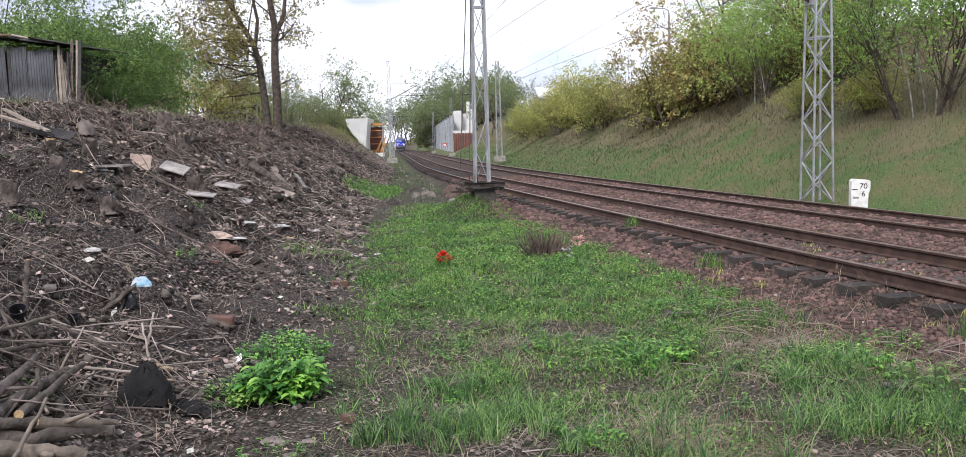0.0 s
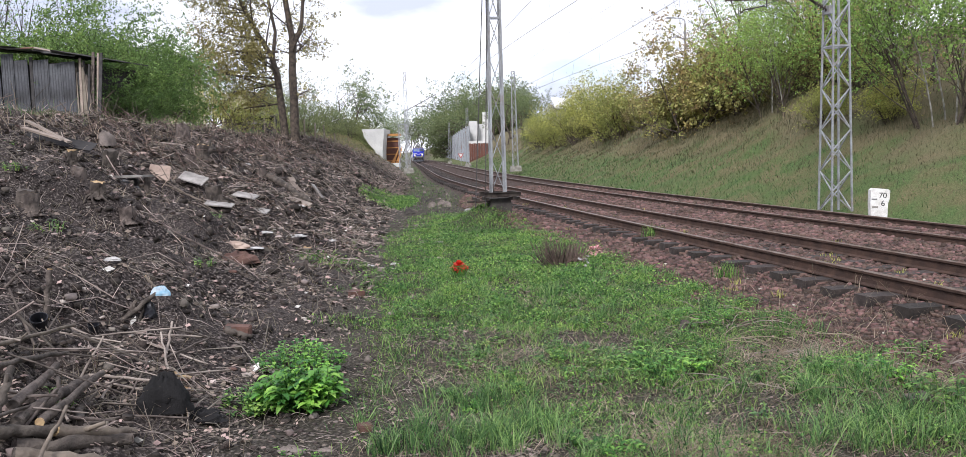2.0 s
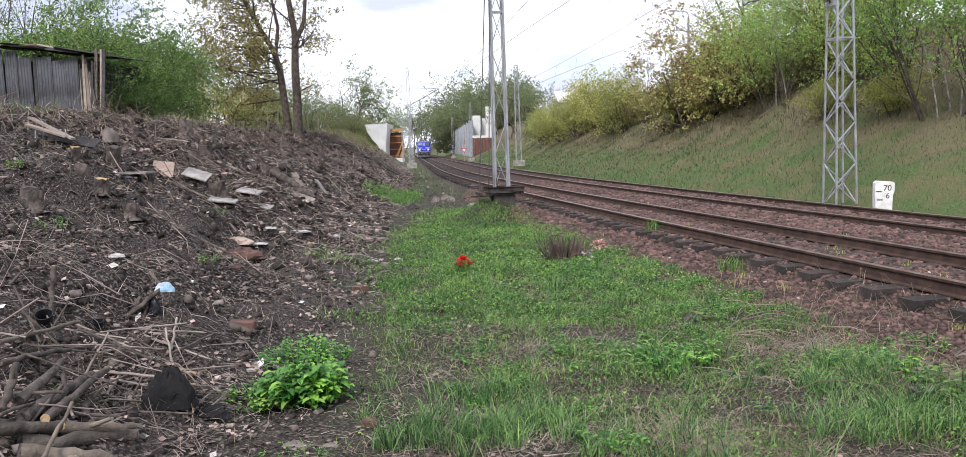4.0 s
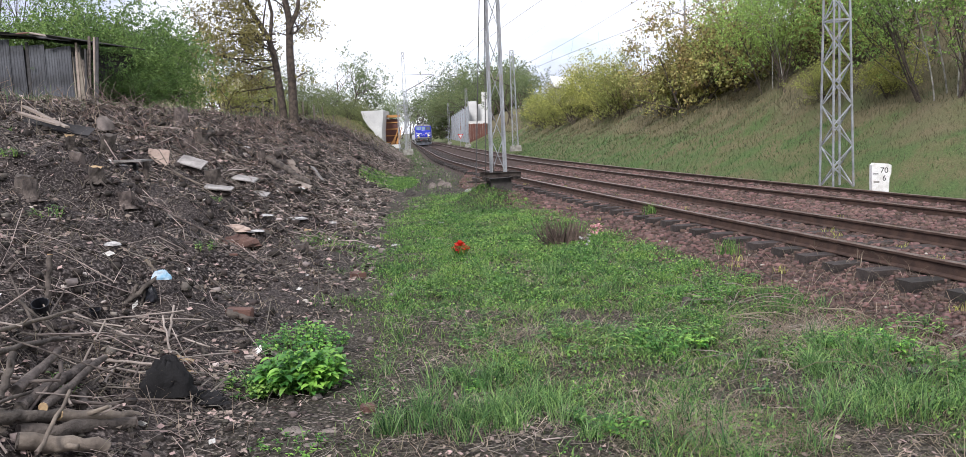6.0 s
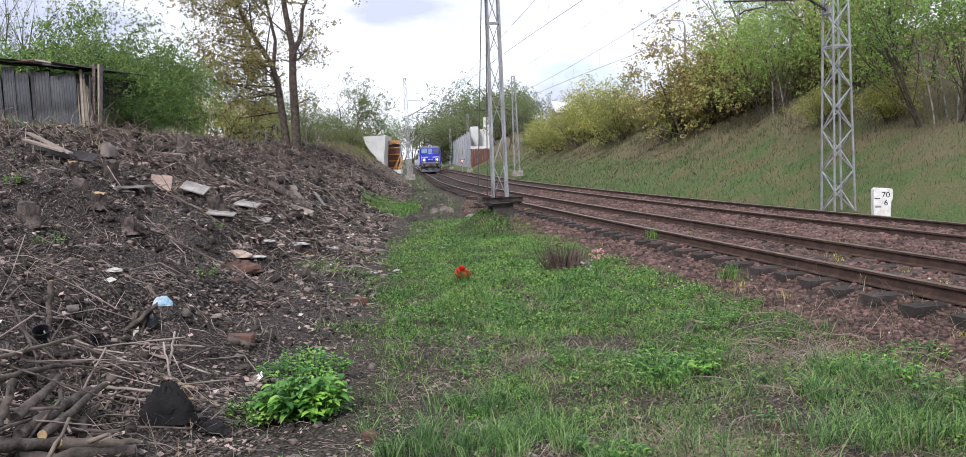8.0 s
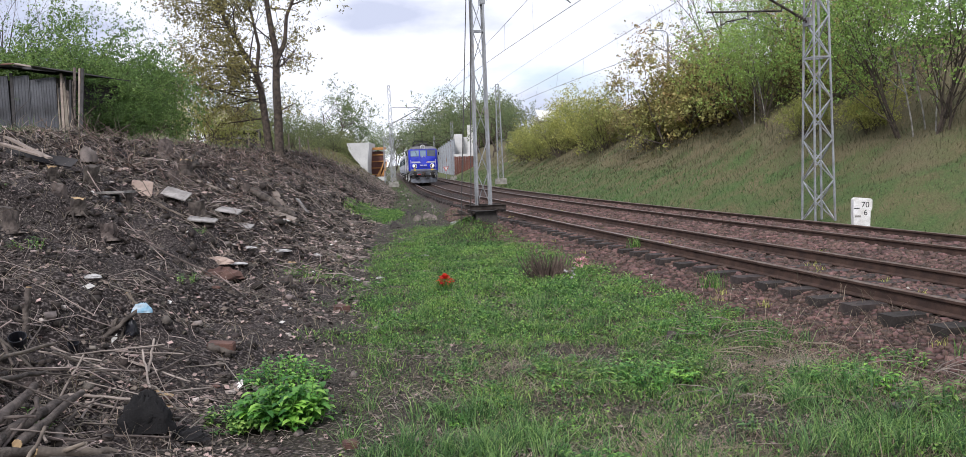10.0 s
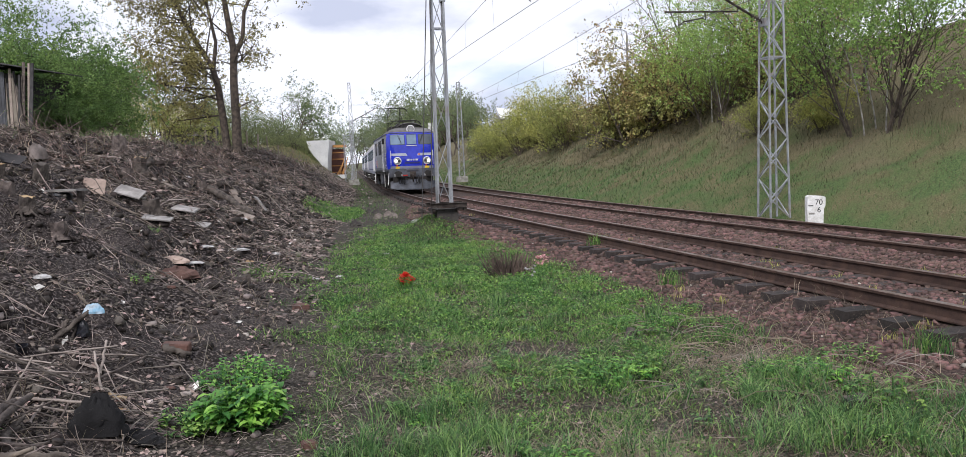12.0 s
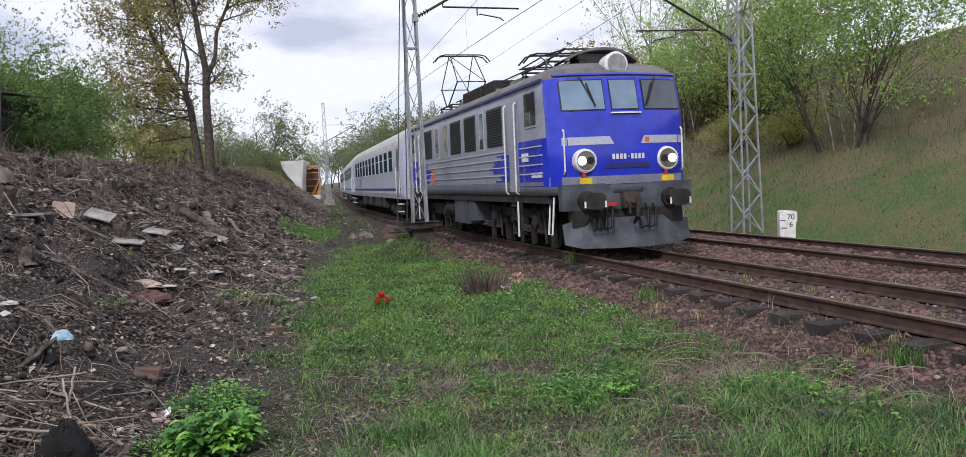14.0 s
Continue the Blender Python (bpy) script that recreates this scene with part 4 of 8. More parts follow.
def engine_loop(z, w):
    hw = body_half_width(z, w)
    xs = [hw * k for k in (-1, -0.97, -0.9, -0.8, -0.6, -0.4, -0.2, 0, 0.2, 0.4, 0.6, 0.8, 0.9, 0.97, 1)]
    front = [(x, nose_y(x * w / hw * (hw / w) ** 0.5, z)) for x in xs]
    ys = [6.6, 6.0, 5.6, 5.0, 4.0, 3.0, 2.0, 1.0, 0.0, -1.0, -2.0, -3.0, -4.0, -5.0, -5.6, -6.0, -6.6]
    right = [(hw, y) for y in ys]
    back = [(-x, -y) for x, y in front]
    left = [(-hw, -y) for y in ys]
    return front + right + back + left


def patch(s, x1, x2, z1, z2, off, nx=6, nz=3, cut1=0.0, cut2=0.0, mat=0, thick=0.015):
    """A panel that follows the front; cut slants its two ends."""
    vs, fs = [], []
    for layer in (off, off - thick):
        for j in range(nz + 1):
            b = j / nz
            for i in range(nx + 1):
                a = i / nx
                lo, hi = x1 + cut1 * b, x2 + cut2 * b
                x, z = lo + (hi - lo) * a, z1 + (z2 - z1) * b
                vs.append((x, nose_y(x, z) + layer, z))
    k = (nx + 1) * (nz + 1)
    for j in range(nz):
        for i in range(nx):
            q = (j * (nx + 1) + i, j * (nx + 1) + i + 1, (j + 1) * (nx + 1) + i + 1, (j + 1) * (nx + 1) + i)
            fs.append(q[::-1])
    rim = [i for i in range(nx + 1)] + [j * (nx + 1) + nx for j in range(1, nz + 1)] + [nz * (nx + 1) + i for i in range(nx - 1, -1, -1)] + [j * (nx + 1) for j in range(nz - 1, 0, -1)]
    for a, b in zip(rim, rim[1:] + rim[:1]):
        fs.append((a, b, b + k, a + k))
    s.add(vs, fs, mat)


def side_box(s, side, y1, y2, z1, z2, off=0.012, mat=0, w=HALF_W):
    zc = (z1 + z2) / 2
    x = side * (w + off / 2 - 0.01)
    s.box(x, (y1 + y2) / 2, zc, off + 0.02, abs(y2 - y1), z2 - z1, mat)


def wheelset(parent, y, r, wheels, gauge=0.75):
    s = Shape()
    for sg in (-1, 1):
        c = Vector((sg * gauge, 0, 0))
        s.disc(c - Vector((sg * 0.07, 0, 0)), (sg, 0, 0), r, 0.13, 24, 0)
        s.disc(c - Vector((sg * 0.085, 0, 0)), (sg, 0, 0), r + 0.03, 0.03, 24, 0)
        s.disc(c + Vector((sg * 0.06, 0, 0)), (sg, 0, 0), r * 0.45, 0.06, 12, 0, r * 0.3)
        for k in range(6):
            a = k * math.pi / 3
            s.box(c.x + sg * 0.065, math.cos(a) * r * 0.62, math.sin(a) * r * 0.62, 0.03, 0.1, 0.1)
    s.tube([(-gauge, 0, 0), (gauge, 0, 0)], 0.09, 8)
    ob = part("wheelset", s, M_FRAME, parent, m=Matrix.Translation((0, y, r)))
    wheels.append((ob, y, r))
    return ob


def bogie(parent, y0, wheels, r, half=1.55, engine=True):
    for dy in (-half, half):
        wheelset(parent, y0 + dy, r, wheels)
    s = Shape()
    for sg in (-1, 1):
        x = sg * 1.02
        s.box(x, y0, r + 0.14, 0.12, 2 * half + 1.1, 0.2)
        s.box(x, y0, r + 0.0, 0.13, 1.3, 0.22)
        for dy in (-half, half):
            s.box(x + sg * 0.08, y0 + dy, r, 0.2, 0.36, 0.38)
            s.disc((x + sg * 0.16, y0 + dy, r), (sg, 0, 0), 0.15, 0.08, 12)
            for k in (-0.38, 0.38):
                s.tube([(x + sg * 0.05, y0 + dy + k, r - 0.12), (x + sg * 0.05, y0 + dy + k, r + 0.3)], 0.10, 8)
            if engine:
                s.box(x + sg * 0.04, y0 + dy - 0.62, r - 0.28, 0.1, 0.1, 0.5)
                s.box(x + sg * 0.04, y0 + dy + 0.62, r - 0.28, 0.1, 0.1, 0.5)
                s.tube([(x + sg * 0.16, y0 + dy + 0.5, 0.18), (x + sg * 0.16, y0 + dy + 0.4, 0.85)], 0.028, 6)
    part("bogie", s, M_FRAME, parent)


def engine():
    root = thing("electric_locomotive", "blue and grey electric locomotive with lit headlights on the near track", "locomotive")
    wheels = []
    zs = [1.18, 1.35, 1.5, 1.7, 1.9, 2.0, 2.3, 2.6, 2.72, 3.0, 3.2, 3.42, 3.5, 3.58, 3.66, 3.74, 3.8, 3.84, 3.86]
    s = Shape()
    loops = [engine_loop(z, HALF_W) for z in zs]
    k = len(loops[0])
    vs = [(x, y, z) for loop, z in zip(loops, zs) for x, y in loop]
    fs = []
    for i in range(len(zs) - 1):
        for j in range(k):
            fs.append((i * k + (j + 1) % k, i * k + j, (i + 1) * k + j, (i + 1) * k + (j + 1) % k))
    fs += [tuple(range(k)), tuple((len(zs) - 1) * k + j for j in range(k))[::-1]]
    s.add(vs, fs)
    s.m = []
    for q in s.f:
        c = sum((Vector(s.v[i]) for i in q), Vector()) / len(q)
        cab = abs(c.y)
        if c.z > 3.46:
            s.m.append(2)
        elif c.z < 1.36:
            s.m.append(3)
        elif cab > 7.05 or (cab > 4.9 and c.z < 2.3):
            s.m.append(1)
        else:
            s.m.append(0)
    part("body", s, [M_GREY, M_BLUE, M_ROOF, M_SILL], root, smooth=True)
    # rear closing wall is part of the loop; underframe beam
    s = Shape()
    s.box(0, 0, 1.12, 2.86, 14.4, 0.2)
    part("underframe", s, M_FRAME, root)
    # front windows; two panes have the sky's reflection painted into their colour
    for x1, x2, mat in ((-1.22, -0.42, M_PANE), (-0.27, 0.27, M_PANE_SKY_TINT), (0.42, 1.22, M_PANE_SKY_TINT)):
        s = Shape()
        patch(s, x1 - 0.02, x2 + 0.02, 2.77, 3.37, 0.012)
        f = part("window_frame", s, M_RUBBER, root)
        s = Shape()
        patch(s, x1, x2, 2.79, 3.35, 0.02)
        part("pane", s, mat, f)
    s = Shape()
    patch(s, -0.31, 0.31, 2.70, 2.725, 0.05, thick=0.05)
    part("window_ledge", s, M_CREAM, root)
    for x, a in ((-0.75, 0.25), (0.85, -0.2)):
        s = Shape()
        s.tube([(x, nose_y(x, 3.44) + 0.05, 3.44), (x + a, nose_y(x + a, 2.95) + 0.06, 2.95)], 0.012, 5)
        s.tube([(x + a * 0.5 - 0.02, nose_y(x, 3.3) + 0.06, 3.3), (x + a * 1.2, nose_y(x + a, 2.85) + 0.05, 2.85)], 0.016, 4)
        part("wiper", s, M_RUBBER, root)
    s = Shape()
    patch(s, -1.3, 1.3, 3.46, 3.5, 0.05, nx=14, thick=0.08)
    part("rain_gutter", s, M_BLUE, root)
    # pale bands on the front, plain marks for the numbers
    for a, b, c1, c2 in ((-1.26, -0.28, 0.0, -0.08), (0.28, 1.26, 0.08, 0.0)):
        s = Shape()
        patch(s, a, b, 2.12, 2.27, 0.008, cut1=c1, cut2=c2)
        part("pale_band", s, M_PALE, root)
    s = Shape()
    patch(s, -0.46, -0.37, 2.15, 2.24, 0.014, nx=2, nz=1)
    part("orange_badge", s, M_ORANGE, root)
    for i in range(9):
        s = Shape()
        if i != 4:
            patch(s, -0.34 + i * 0.077, -0.34 + i * 0.077 + 0.05, 1.83, 1.93, 0.01, nx=1, nz=1)
        else:
            patch(s, -0.34 + i * 0.077, -0.34 + i * 0.077 + 0.045, 1.87, 1.885, 0.01, nx=1, nz=1)
        part("number_bar", s, M_CREAM, root)
    s = Shape()
    patch(s, -0.46, 0.46, 1.66, 1.76, 0.012, nx=4)
    part("socket_cover", s, M_NAVY, root)
    s = Shape()
    patch(s, -1.44, 1.44, 1.36, 1.52, 0.01, nx=14)
    part("lower_band", s, M_LOWER, root)
    # headlights
    for x in (-0.86, 0.86):
        y = nose_y(x, 1.8)
        s = Shape()
        s.disc((x, y - 0.06, 1.82), (0, 1, 0), 0.24, 0.12, 24, 0, 0.225)
        s.disc((x, y + 0.055, 1.82), (0, 1, 0), 0.225, 0.02, 24, 0, 0.20)
        h = part("headlight", s, M_CREAM, root, "round headlight with a white rim")
        for sx, mat in ((-1, M_LIT), (1, M_BLACK)):
            s = Shape()
            s.disc((x + sx * 0.085 * (1 if x < 0 else -1) * 1, y + 0.07, 1.82), (0, 1, 0), 0.085 if sx < 0 else 0.07, 0.02, 16)
            part("lamp_lens", s, mat, h)
        s = Shape()
        s.disc((x, y + 0.066, 1.82), (0, 1, 0), 0.185, 0.012, 24)
        part("reflector", s, M_LENS, h)
        s = Shape()
        s.box(x, y + 0.03, 1.41, 0.25, 0.03, 0.17)
        part("yellow_plate", s, M_YELLOW, root)
        s = Shape()
        s.box(x + 0.04, y + 0.03, 1.55, 0.07, 0.03, 0.08)
        part("red_marker", s, M_RED, root)
    y = nose_y(0, 3.62)
    s = Shape()
    s.disc((0, y - 0.3, 3.68), (0, 1, 0), 0.22, 0.36, 20, 0, 0.25)
    s.disc((0, y + 0.06, 3.68), (0, 1, 0), 0.25, 0.03, 20, 0, 0.215)
    h = part("top_headlight", s, M_CREAM, root, "round roof headlight with a white rim")
    s = Shape()
    s.disc((0, y + 0.082, 3.68), (0, 1, 0), 0.2, 0.012, 20)
    part("lamp_lens", s, M_LENS, h)
    # handrails at the front corners and doors
    for x in (-1.24, 1.24):
        s = Shape()
        s.tube([(x, nose_y(x, 2.4) + 0.02, 2.42), (x, nose_y(x, 2.4) + 0.07, 2.38), (x, nose_y(x, 1.6) + 0.07, 1.62), (x, nose_y(x, 1.6) + 0.02, 1.58)], 0.017, 6)
        part("corner_rail", s, M_CREAM, root)
    for sg in (-1, 1):
        for end in (-1, 1):
            yd = end * 5.2
            s = Shape()
            side_box(s, sg, yd - 0.3, yd + 0.3, 1.25, 3.2, 0.015)
            d = part("cab_door", s, M_GREY, root)
            s = Shape()
            for yy in (yd - 0.36, yd + 0.36):
                s.tube([(sg * 1.5, yy, 3.15), (sg * 1.55, yy, 3.1), (sg * 1.55, yy, 1.25), (sg * 1.5, yy, 1.2)], 0.02, 6)
            part("door_rail", s, M_CREAM, root)
            s = Shape()
            side_box(s, sg, end * 6.0, end * 6.75, 2.55, 3.3, 0.014)
            f = part("window_frame", s, M_GREY, root)
            s = Shape()
            side_box(s, sg, end * 6.04, end * 6.36, 2.6, 3.25, 0.022)
            side_box(s, sg, end * 6.42, end * 6.71, 2.6, 3.25, 0.022)
            part("pane", s, M_PANE, f)
            s = Shape()
            for zz in (0.35, 0.65, 0.95):
                s.box(sg * 1.4, yd, zz, 0.2, 0.5, 0.03)
            for yy in (yd - 0.26, yd + 0.26):
                s.box(sg * 1.42, yy, 0.68, 0.06, 0.05, 1.0)
            part("cab_step", s, M_FRAME, root)
            s = Shape()
            s.tube([(sg * 1.5, yd + end * 0.28, 0.3), (sg * 1.5, yd + end * 0.28, 1.05)], 0.022, 6)
            part("step_rail", s, M_CREAM, root)
            s = Shape()
            s.tube([(sg * 1.36, end * 7.1, 1.15), (sg * 1.42, end * 7.1, 0.42), (sg * 1.42, end * 7.3, 0.42), (sg * 1.36, end * 7.3, 1.15)], 0.02, 5)
            part("shunter_step", s, M_CREAM, root)
        for y1, y2 in ((3.2, 4.4), (1.0, 2.1), (-0.6, 0.55), (-4.3, -3.2)):
            s = Shape()
            side_box(s, sg, y1, y2, 2.3, 3.2, 0.014)
            g = part("louvre_frame", s, M_LOUVRE, root)
            s = Shape()
            for i in range(14):
                z = 2.34 + i * 0.061
                s.box(sg * (HALF_W + 0.016), (y1 + y2) / 2, z, 0.03, y2 - y1 - 0.08, 0.022, turn=Euler((0, sg * 0.5, 0)).to_matrix())
            part("louvre_slats", s, M_RUBBER, g)
        for y1, y2 in ((2.55, 2.85), (-1.4, -1.0), (-2.6, -2.2)):
            s = Shape()
            side_box(s, sg, y1 - 0.05, y2 + 0.05, 2.25, 3.22, 0.012)
            g = part("window_frame", s, M_PALE, root)
            s = Shape()
            side_box(s, sg, y1, y2, 2.3, 3.17, 0.02)
            part("pane", s, M_PANE, g)
        s = Shape()
        for z in (1.62, 1.80, 1.98, 2.16):
            side_box(s, sg, -4.8, 4.7, z - 0.012, z + 0.012, 0.022)
            if z < 2.2:
                side_box(s, sg, 5.6, 7.0, z - 0.012, z + 0.012, 0.022)
        part("side_ribs", s, M_PALE, root)
        # blue that breaks up into strips towards the middle of the side
        strips = random.Random(8)
        for end in (-1, 1):
            for i in range(13):
                z = 1.47 + i * 0.048
                s = Shape()
                a, b = end * 4.98, end * (4.98 - strips.uniform(0.7, 1.3) - (0.5 if 3 < i < 10 else 0.0))
                side_box(s, sg, min(a, b), max(a, b), z, z + (0.048 if i % 3 else 0.036), 0.006)
                part("blue_strip", s, M_BLUE, root)
        s = Shape()
        side_box(s, sg, -7.0, 7.0, 1.37, 1.45, 0.008)
        part("sill_band", s, M_SILL, root)
        s = Shape()
        side_box(s, sg, -7.0, 7.05, 3.40, 3.45, 0.03)
        part("side_gutter", s, M_NAVY, root)
        marks = [(5.75, 6.15, 1.88, 2.05), (5.75, 6.1, 1.6, 1.625)] + [(6.35 + i * 0.08, 6.4 + i * 0.08, 1.54, 1.64) for i in range(8)]
        for a, b, c, d in marks:
            s = Shape()
            side_box(s, sg, a, b, c, d, 0.014)
            part("number_bar", s, M_CREAM, root)
        s = Shape()
        side_box(s, sg, -3.35, -3.0, 1.5, 1.95, 0.014)
        part("orange_badge", s, M_ORANGE, root)
        # apparatus boxes under the floor
        for yc, ln, dz in ((0.0, 1.5, 0.72), (1.2, 0.6, 0.5)):
            s = Shape()
            s.box(sg * 1.17, yc, 0.74, 0.45, ln, dz)
            part("equipment_box", s, M_PLOUGH, root)
        s = Shape()
        s.tube([(sg * 1.15, -2.1, 0.75), (sg * 1.15, -0.95, 0.75)], 0.22, 12)
        part("air_reservoir", s, M_FRAME, root)
    bogie(root, 4.25, wheels, 0.625)
    bogie(root, -4.25, wheels, 0.625)
    # buffer beam, buffers, coupling, plough
    for end in (1, -1):
        s = Shape()
        s.box(0, end * (HALF_L - 0.12), 1.13, 2.72, 0.2, 0.5)
        part("buffer_beam", s, M_PLOUGH, root)
        for x in (-0.875, 0.875):
            s = Shape()
            s.disc((x, end * (HALF_L - 0.05), 1.06), (0, end, 0), 0.13, 0.42, 12)
            s.disc((x, end * (HALF_L - 0.05), 1.06), (0, end, 0), 0.19, 0.1, 12)
            b = part("buffer", s, M_FRAME, root)
            s = Shape()
            out = [(x + 0.225 * math.copysign(abs(math.cos(q * math.pi / 8)) ** 0.7, math.cos(q * math.pi / 8)), 1.06 + 0.16 * math.copysign(abs(math.sin(q * math.pi / 8)) ** 0.7, math.sin(q * math.pi / 8))) for q in range(16)]
            ya, yb = end * (HALF_L + 0.36), end * (HALF_L + 0.41)
            n = len(out)
            s.add([(a, ya, c) for a, c in out] + [(a, yb, c) for a, c in out], [tuple(range(n)), tuple(range(2 * n - 1, n - 1, -1))] + [(i, (i + 1) % n, (i + 1) % n + n, i + n) for i in range(n)])
            part("buffer_head", s, M_FRAME, b)
            s = Shape()
            for sx in (-1, 1):
                s.box(x + sx * 0.205, end * (HALF_L + 0.413), 1.0, 0.035, 0.008, 0.12)
            part("scuffed_edge", s, M_CREAM, b, "bare scuffed metal edge")
        s = Shape()
        s.box(0, end * (HALF_L + 0.05), 1.05, 0.34, 0.2, 0.3)
        s.tube([(0, end * (HALF_L + 0.1), 1.0), (0, end * (HALF_L + 0.4), 0.98), (0.03, end * (HALF_L + 0.42), 0.75), (0, end * (HALF_L + 0.2), 0.62)], 0.04, 6)
        s.tube([(0.1, end * (HALF_L + 0.1), 1.1), (0.16, end * (HALF_L + 0.3), 1.0), (0.12, end * (HALF_L + 0.3), 0.8)], 0.025, 6)
        part("coupling", s, M_STEEL_DARK, root)
        for x in (-0.5, -0.34, 0.4, 0.52, 0.66):
            s = Shape()
            s.tube([(x, end * (HALF_L + 0.0), 0.95), (x + 0.02, end * (HALF_L + 0.16), 0.85), (x + 0.06, end * (HALF_L + 0.2), 0.55), (x + 0.14, end * (HALF_L + 0.12), 0.5), (x + 0.16, end * (HALF_L + 0.04), 0.75)], 0.024, 6)
            part("brake_hose", s, M_RUBBER, root)
        s = Shape()
        s.box(0.45, end * (HALF_L + 0.1), 0.98, 0.3, 0.06, 0.06)
        part("red_tap", s, M_RED, root)
        # plough plate, bent back at its ends
        s = Shape()
        xs = [-1.32, -1.0, -0.4, 0, 0.4, 1.0, 1.32]
        front = [end * (HALF_L + 0.12 - 0.28 * max(0, abs(x) - 0.7)) for x in xs]
        bottom = [0.24, 0.16, 0.14, 0.14, 0.14, 0.16, 0.24]
        top = [0.62, 0.72, 0.72, 0.72, 0.72, 0.72, 0.62]
        n = len(xs)
        vs = [(x, y, z) for x, y, z in zip(xs, front, bottom)] + [(x, y - end * 0.1, z) for x, y, z in zip(xs, front, top)]
        vs += [(x, y - end * 0.03, z) for x, y, z in vs]
        fs = []
        for i in range(n - 1):
            fs += [(i, i + 1, n + i + 1, n + i), (2 * n + i + 1, 2 * n + i, 3 * n + i, 3 * n + i + 1), (i, 2 * n + i, 2 * n + i + 1, i + 1), (n + i, n + i + 1, 3 * n + i + 1, 3 * n + i)]
        fs += [(0, n, 3 * n, 2 * n), (n - 1, 3 * n - 1, 4 * n - 1, 2 * n - 1)]
        s.add(vs, fs)
        part("plough_plate", s, M_PLOUGH, root)
        s = Shape()
        s.box(0, end * (HALF_L - 0.15), 0.75, 2.3, 0.25, 0.35)
        part("front_frame", s, M_FRAME, root)
    # roof: walkway, resistors, two current collectors
    s = Shape()
    s.box(0, 0, 3.93, 1.5, 3.4, 0.3, taper=0.9)
    s.box(0, 2.7, 3.9, 1.1, 1.2, 0.22, taper=0.9)
    s.box(0, -2.6, 3.9, 1.2, 1.0, 0.25, taper=0.9)
    part("roof_equipment", s, M_ROOF, root)
    s = Shape()
    for i in range(26):
        s.box(0, -1.6 + i * 0.128, 4.0, 1.56, 0.05, 0.26)
    part("resistor_grille", s, M_FRAME, root)
    s = Shape()
    n = 8
    xs = [-0.8 + 1.6 * i / n for i in range(n + 1)]
    for lay in (0.0, 0.05):
        for y in (5.95, 6.85):
            for x in xs:
                s.v.append((x, y - 0.15 * (x / 0.8) ** 2 * (1 if y > 6.5 else -1), 4.08 - 0.22 * abs(x / 0.8) ** 2.4 - lay + (0.02 if y > 6.5 else 0)))
    w = n + 1
    for i in range(n):
        s.f += [(i, i + 1, w + i + 1, w + i), (3 * w + i, 3 * w + i + 1, 2 * w + i + 1, 2 * w + i), (w + i, w + i + 1, 3 * w + i + 1, 3 * w + i), (i + 1, i, 2 * w + i, 2 * w + i + 1)]
    s.m = [0] * len(s.f)
    s.box(0, 6.35, 3.9, 0.9, 0.5, 0.22)
    s.box(0.4, 6.5, 3.95, 0.2, 0.3, 0.12)
    part("roof_hood", s, M_ROOF, root, "dark arched hood behind the roof headlight")
    for yp, raised in ((-4.6, True), (4.4, False)):
        s = Shape()
        for x in (-0.6, 0.6):
            s.tube([(x, yp - 0.9, 4.05), (x, yp + 0.9, 4.05)], 0.03, 6)
            for yy in (-0.7, 0.7):
                insulator(s, (x, yp + yy, 3.75), (x, yp + yy, 4.05), 0.07, 4)
        for yy in (-0.9, 0, 0.9):
            s.tube([(-0.6, yp + yy, 4.05), (0.6, yp + yy, 4.05)], 0.025, 6)
        knee_z, top_z = (4.75, 5.72) if raised else (4.22, 4.3)
        reach = 1.15 if raised else 1.5
        for e in (-1, 1):
            for x in (-0.55, 0.55):
                s.tube([(x, yp + e * 0.15, 4.08), (x * 0.85, yp + e * reach, knee_z)], 0.024, 5)
                s.tube([(x * 0.85, yp + e * reach, knee_z), (x * 0.75, yp + e * 0.12, top_z)], 0.018, 5)
            s.tube([(-0.5, yp + e * reach, knee_z), (0.5, yp + e * reach, knee_z)], 0.018, 5)
            s.tube([(-0.47, yp + e * reach, knee_z), (0.42, yp + e * 0.12, top_z)], 0.012, 4)
        for yy in (-0.16, 0.16):
            z = top_z + 0.04
            s.tube([(-0.95, yp + yy, z - 0.22), (-0.78, yp + yy, z - 0.04), (-0.6, yp + yy, z), (0.6, yp + yy, z), (0.78, yp + yy, z - 0.04), (0.95, yp + yy, z - 0.22)], 0.022, 5)
        part("current_collector", s, M_FRAME, root)
    s = Shape()
    for x in (-0.45, 0.5):
        s.tube([(x, -3.6, 4.1), (x, 3.6, 4.12)], 0.018, 5)
        for yy in (-3, -1.5, 1.8, 3.2):
            insulator(s, (x, yy, 3.78), (x, yy, 4.1), 0.06, 4)
    part("roof_busbar", s, M_FRAME, root)
    s = Shape()
    s.tube([(1.0, 6.2, 3.55), (1.02, 6.25, 3.95)], 0.02, 5)
    s.box(-0.5, 6.2, 3.95, 0.25, 0.3, 0.14)
    part("horn", s, M_ROOF, root)
    for sg in (-1, 1):
        s = Shape()
        s.box(sg * 1.6, 6.75, 3.02, 0.14, 0.06, 0.34)
        part("mirror", s, M_RUBBER, root)
    return root, wheels


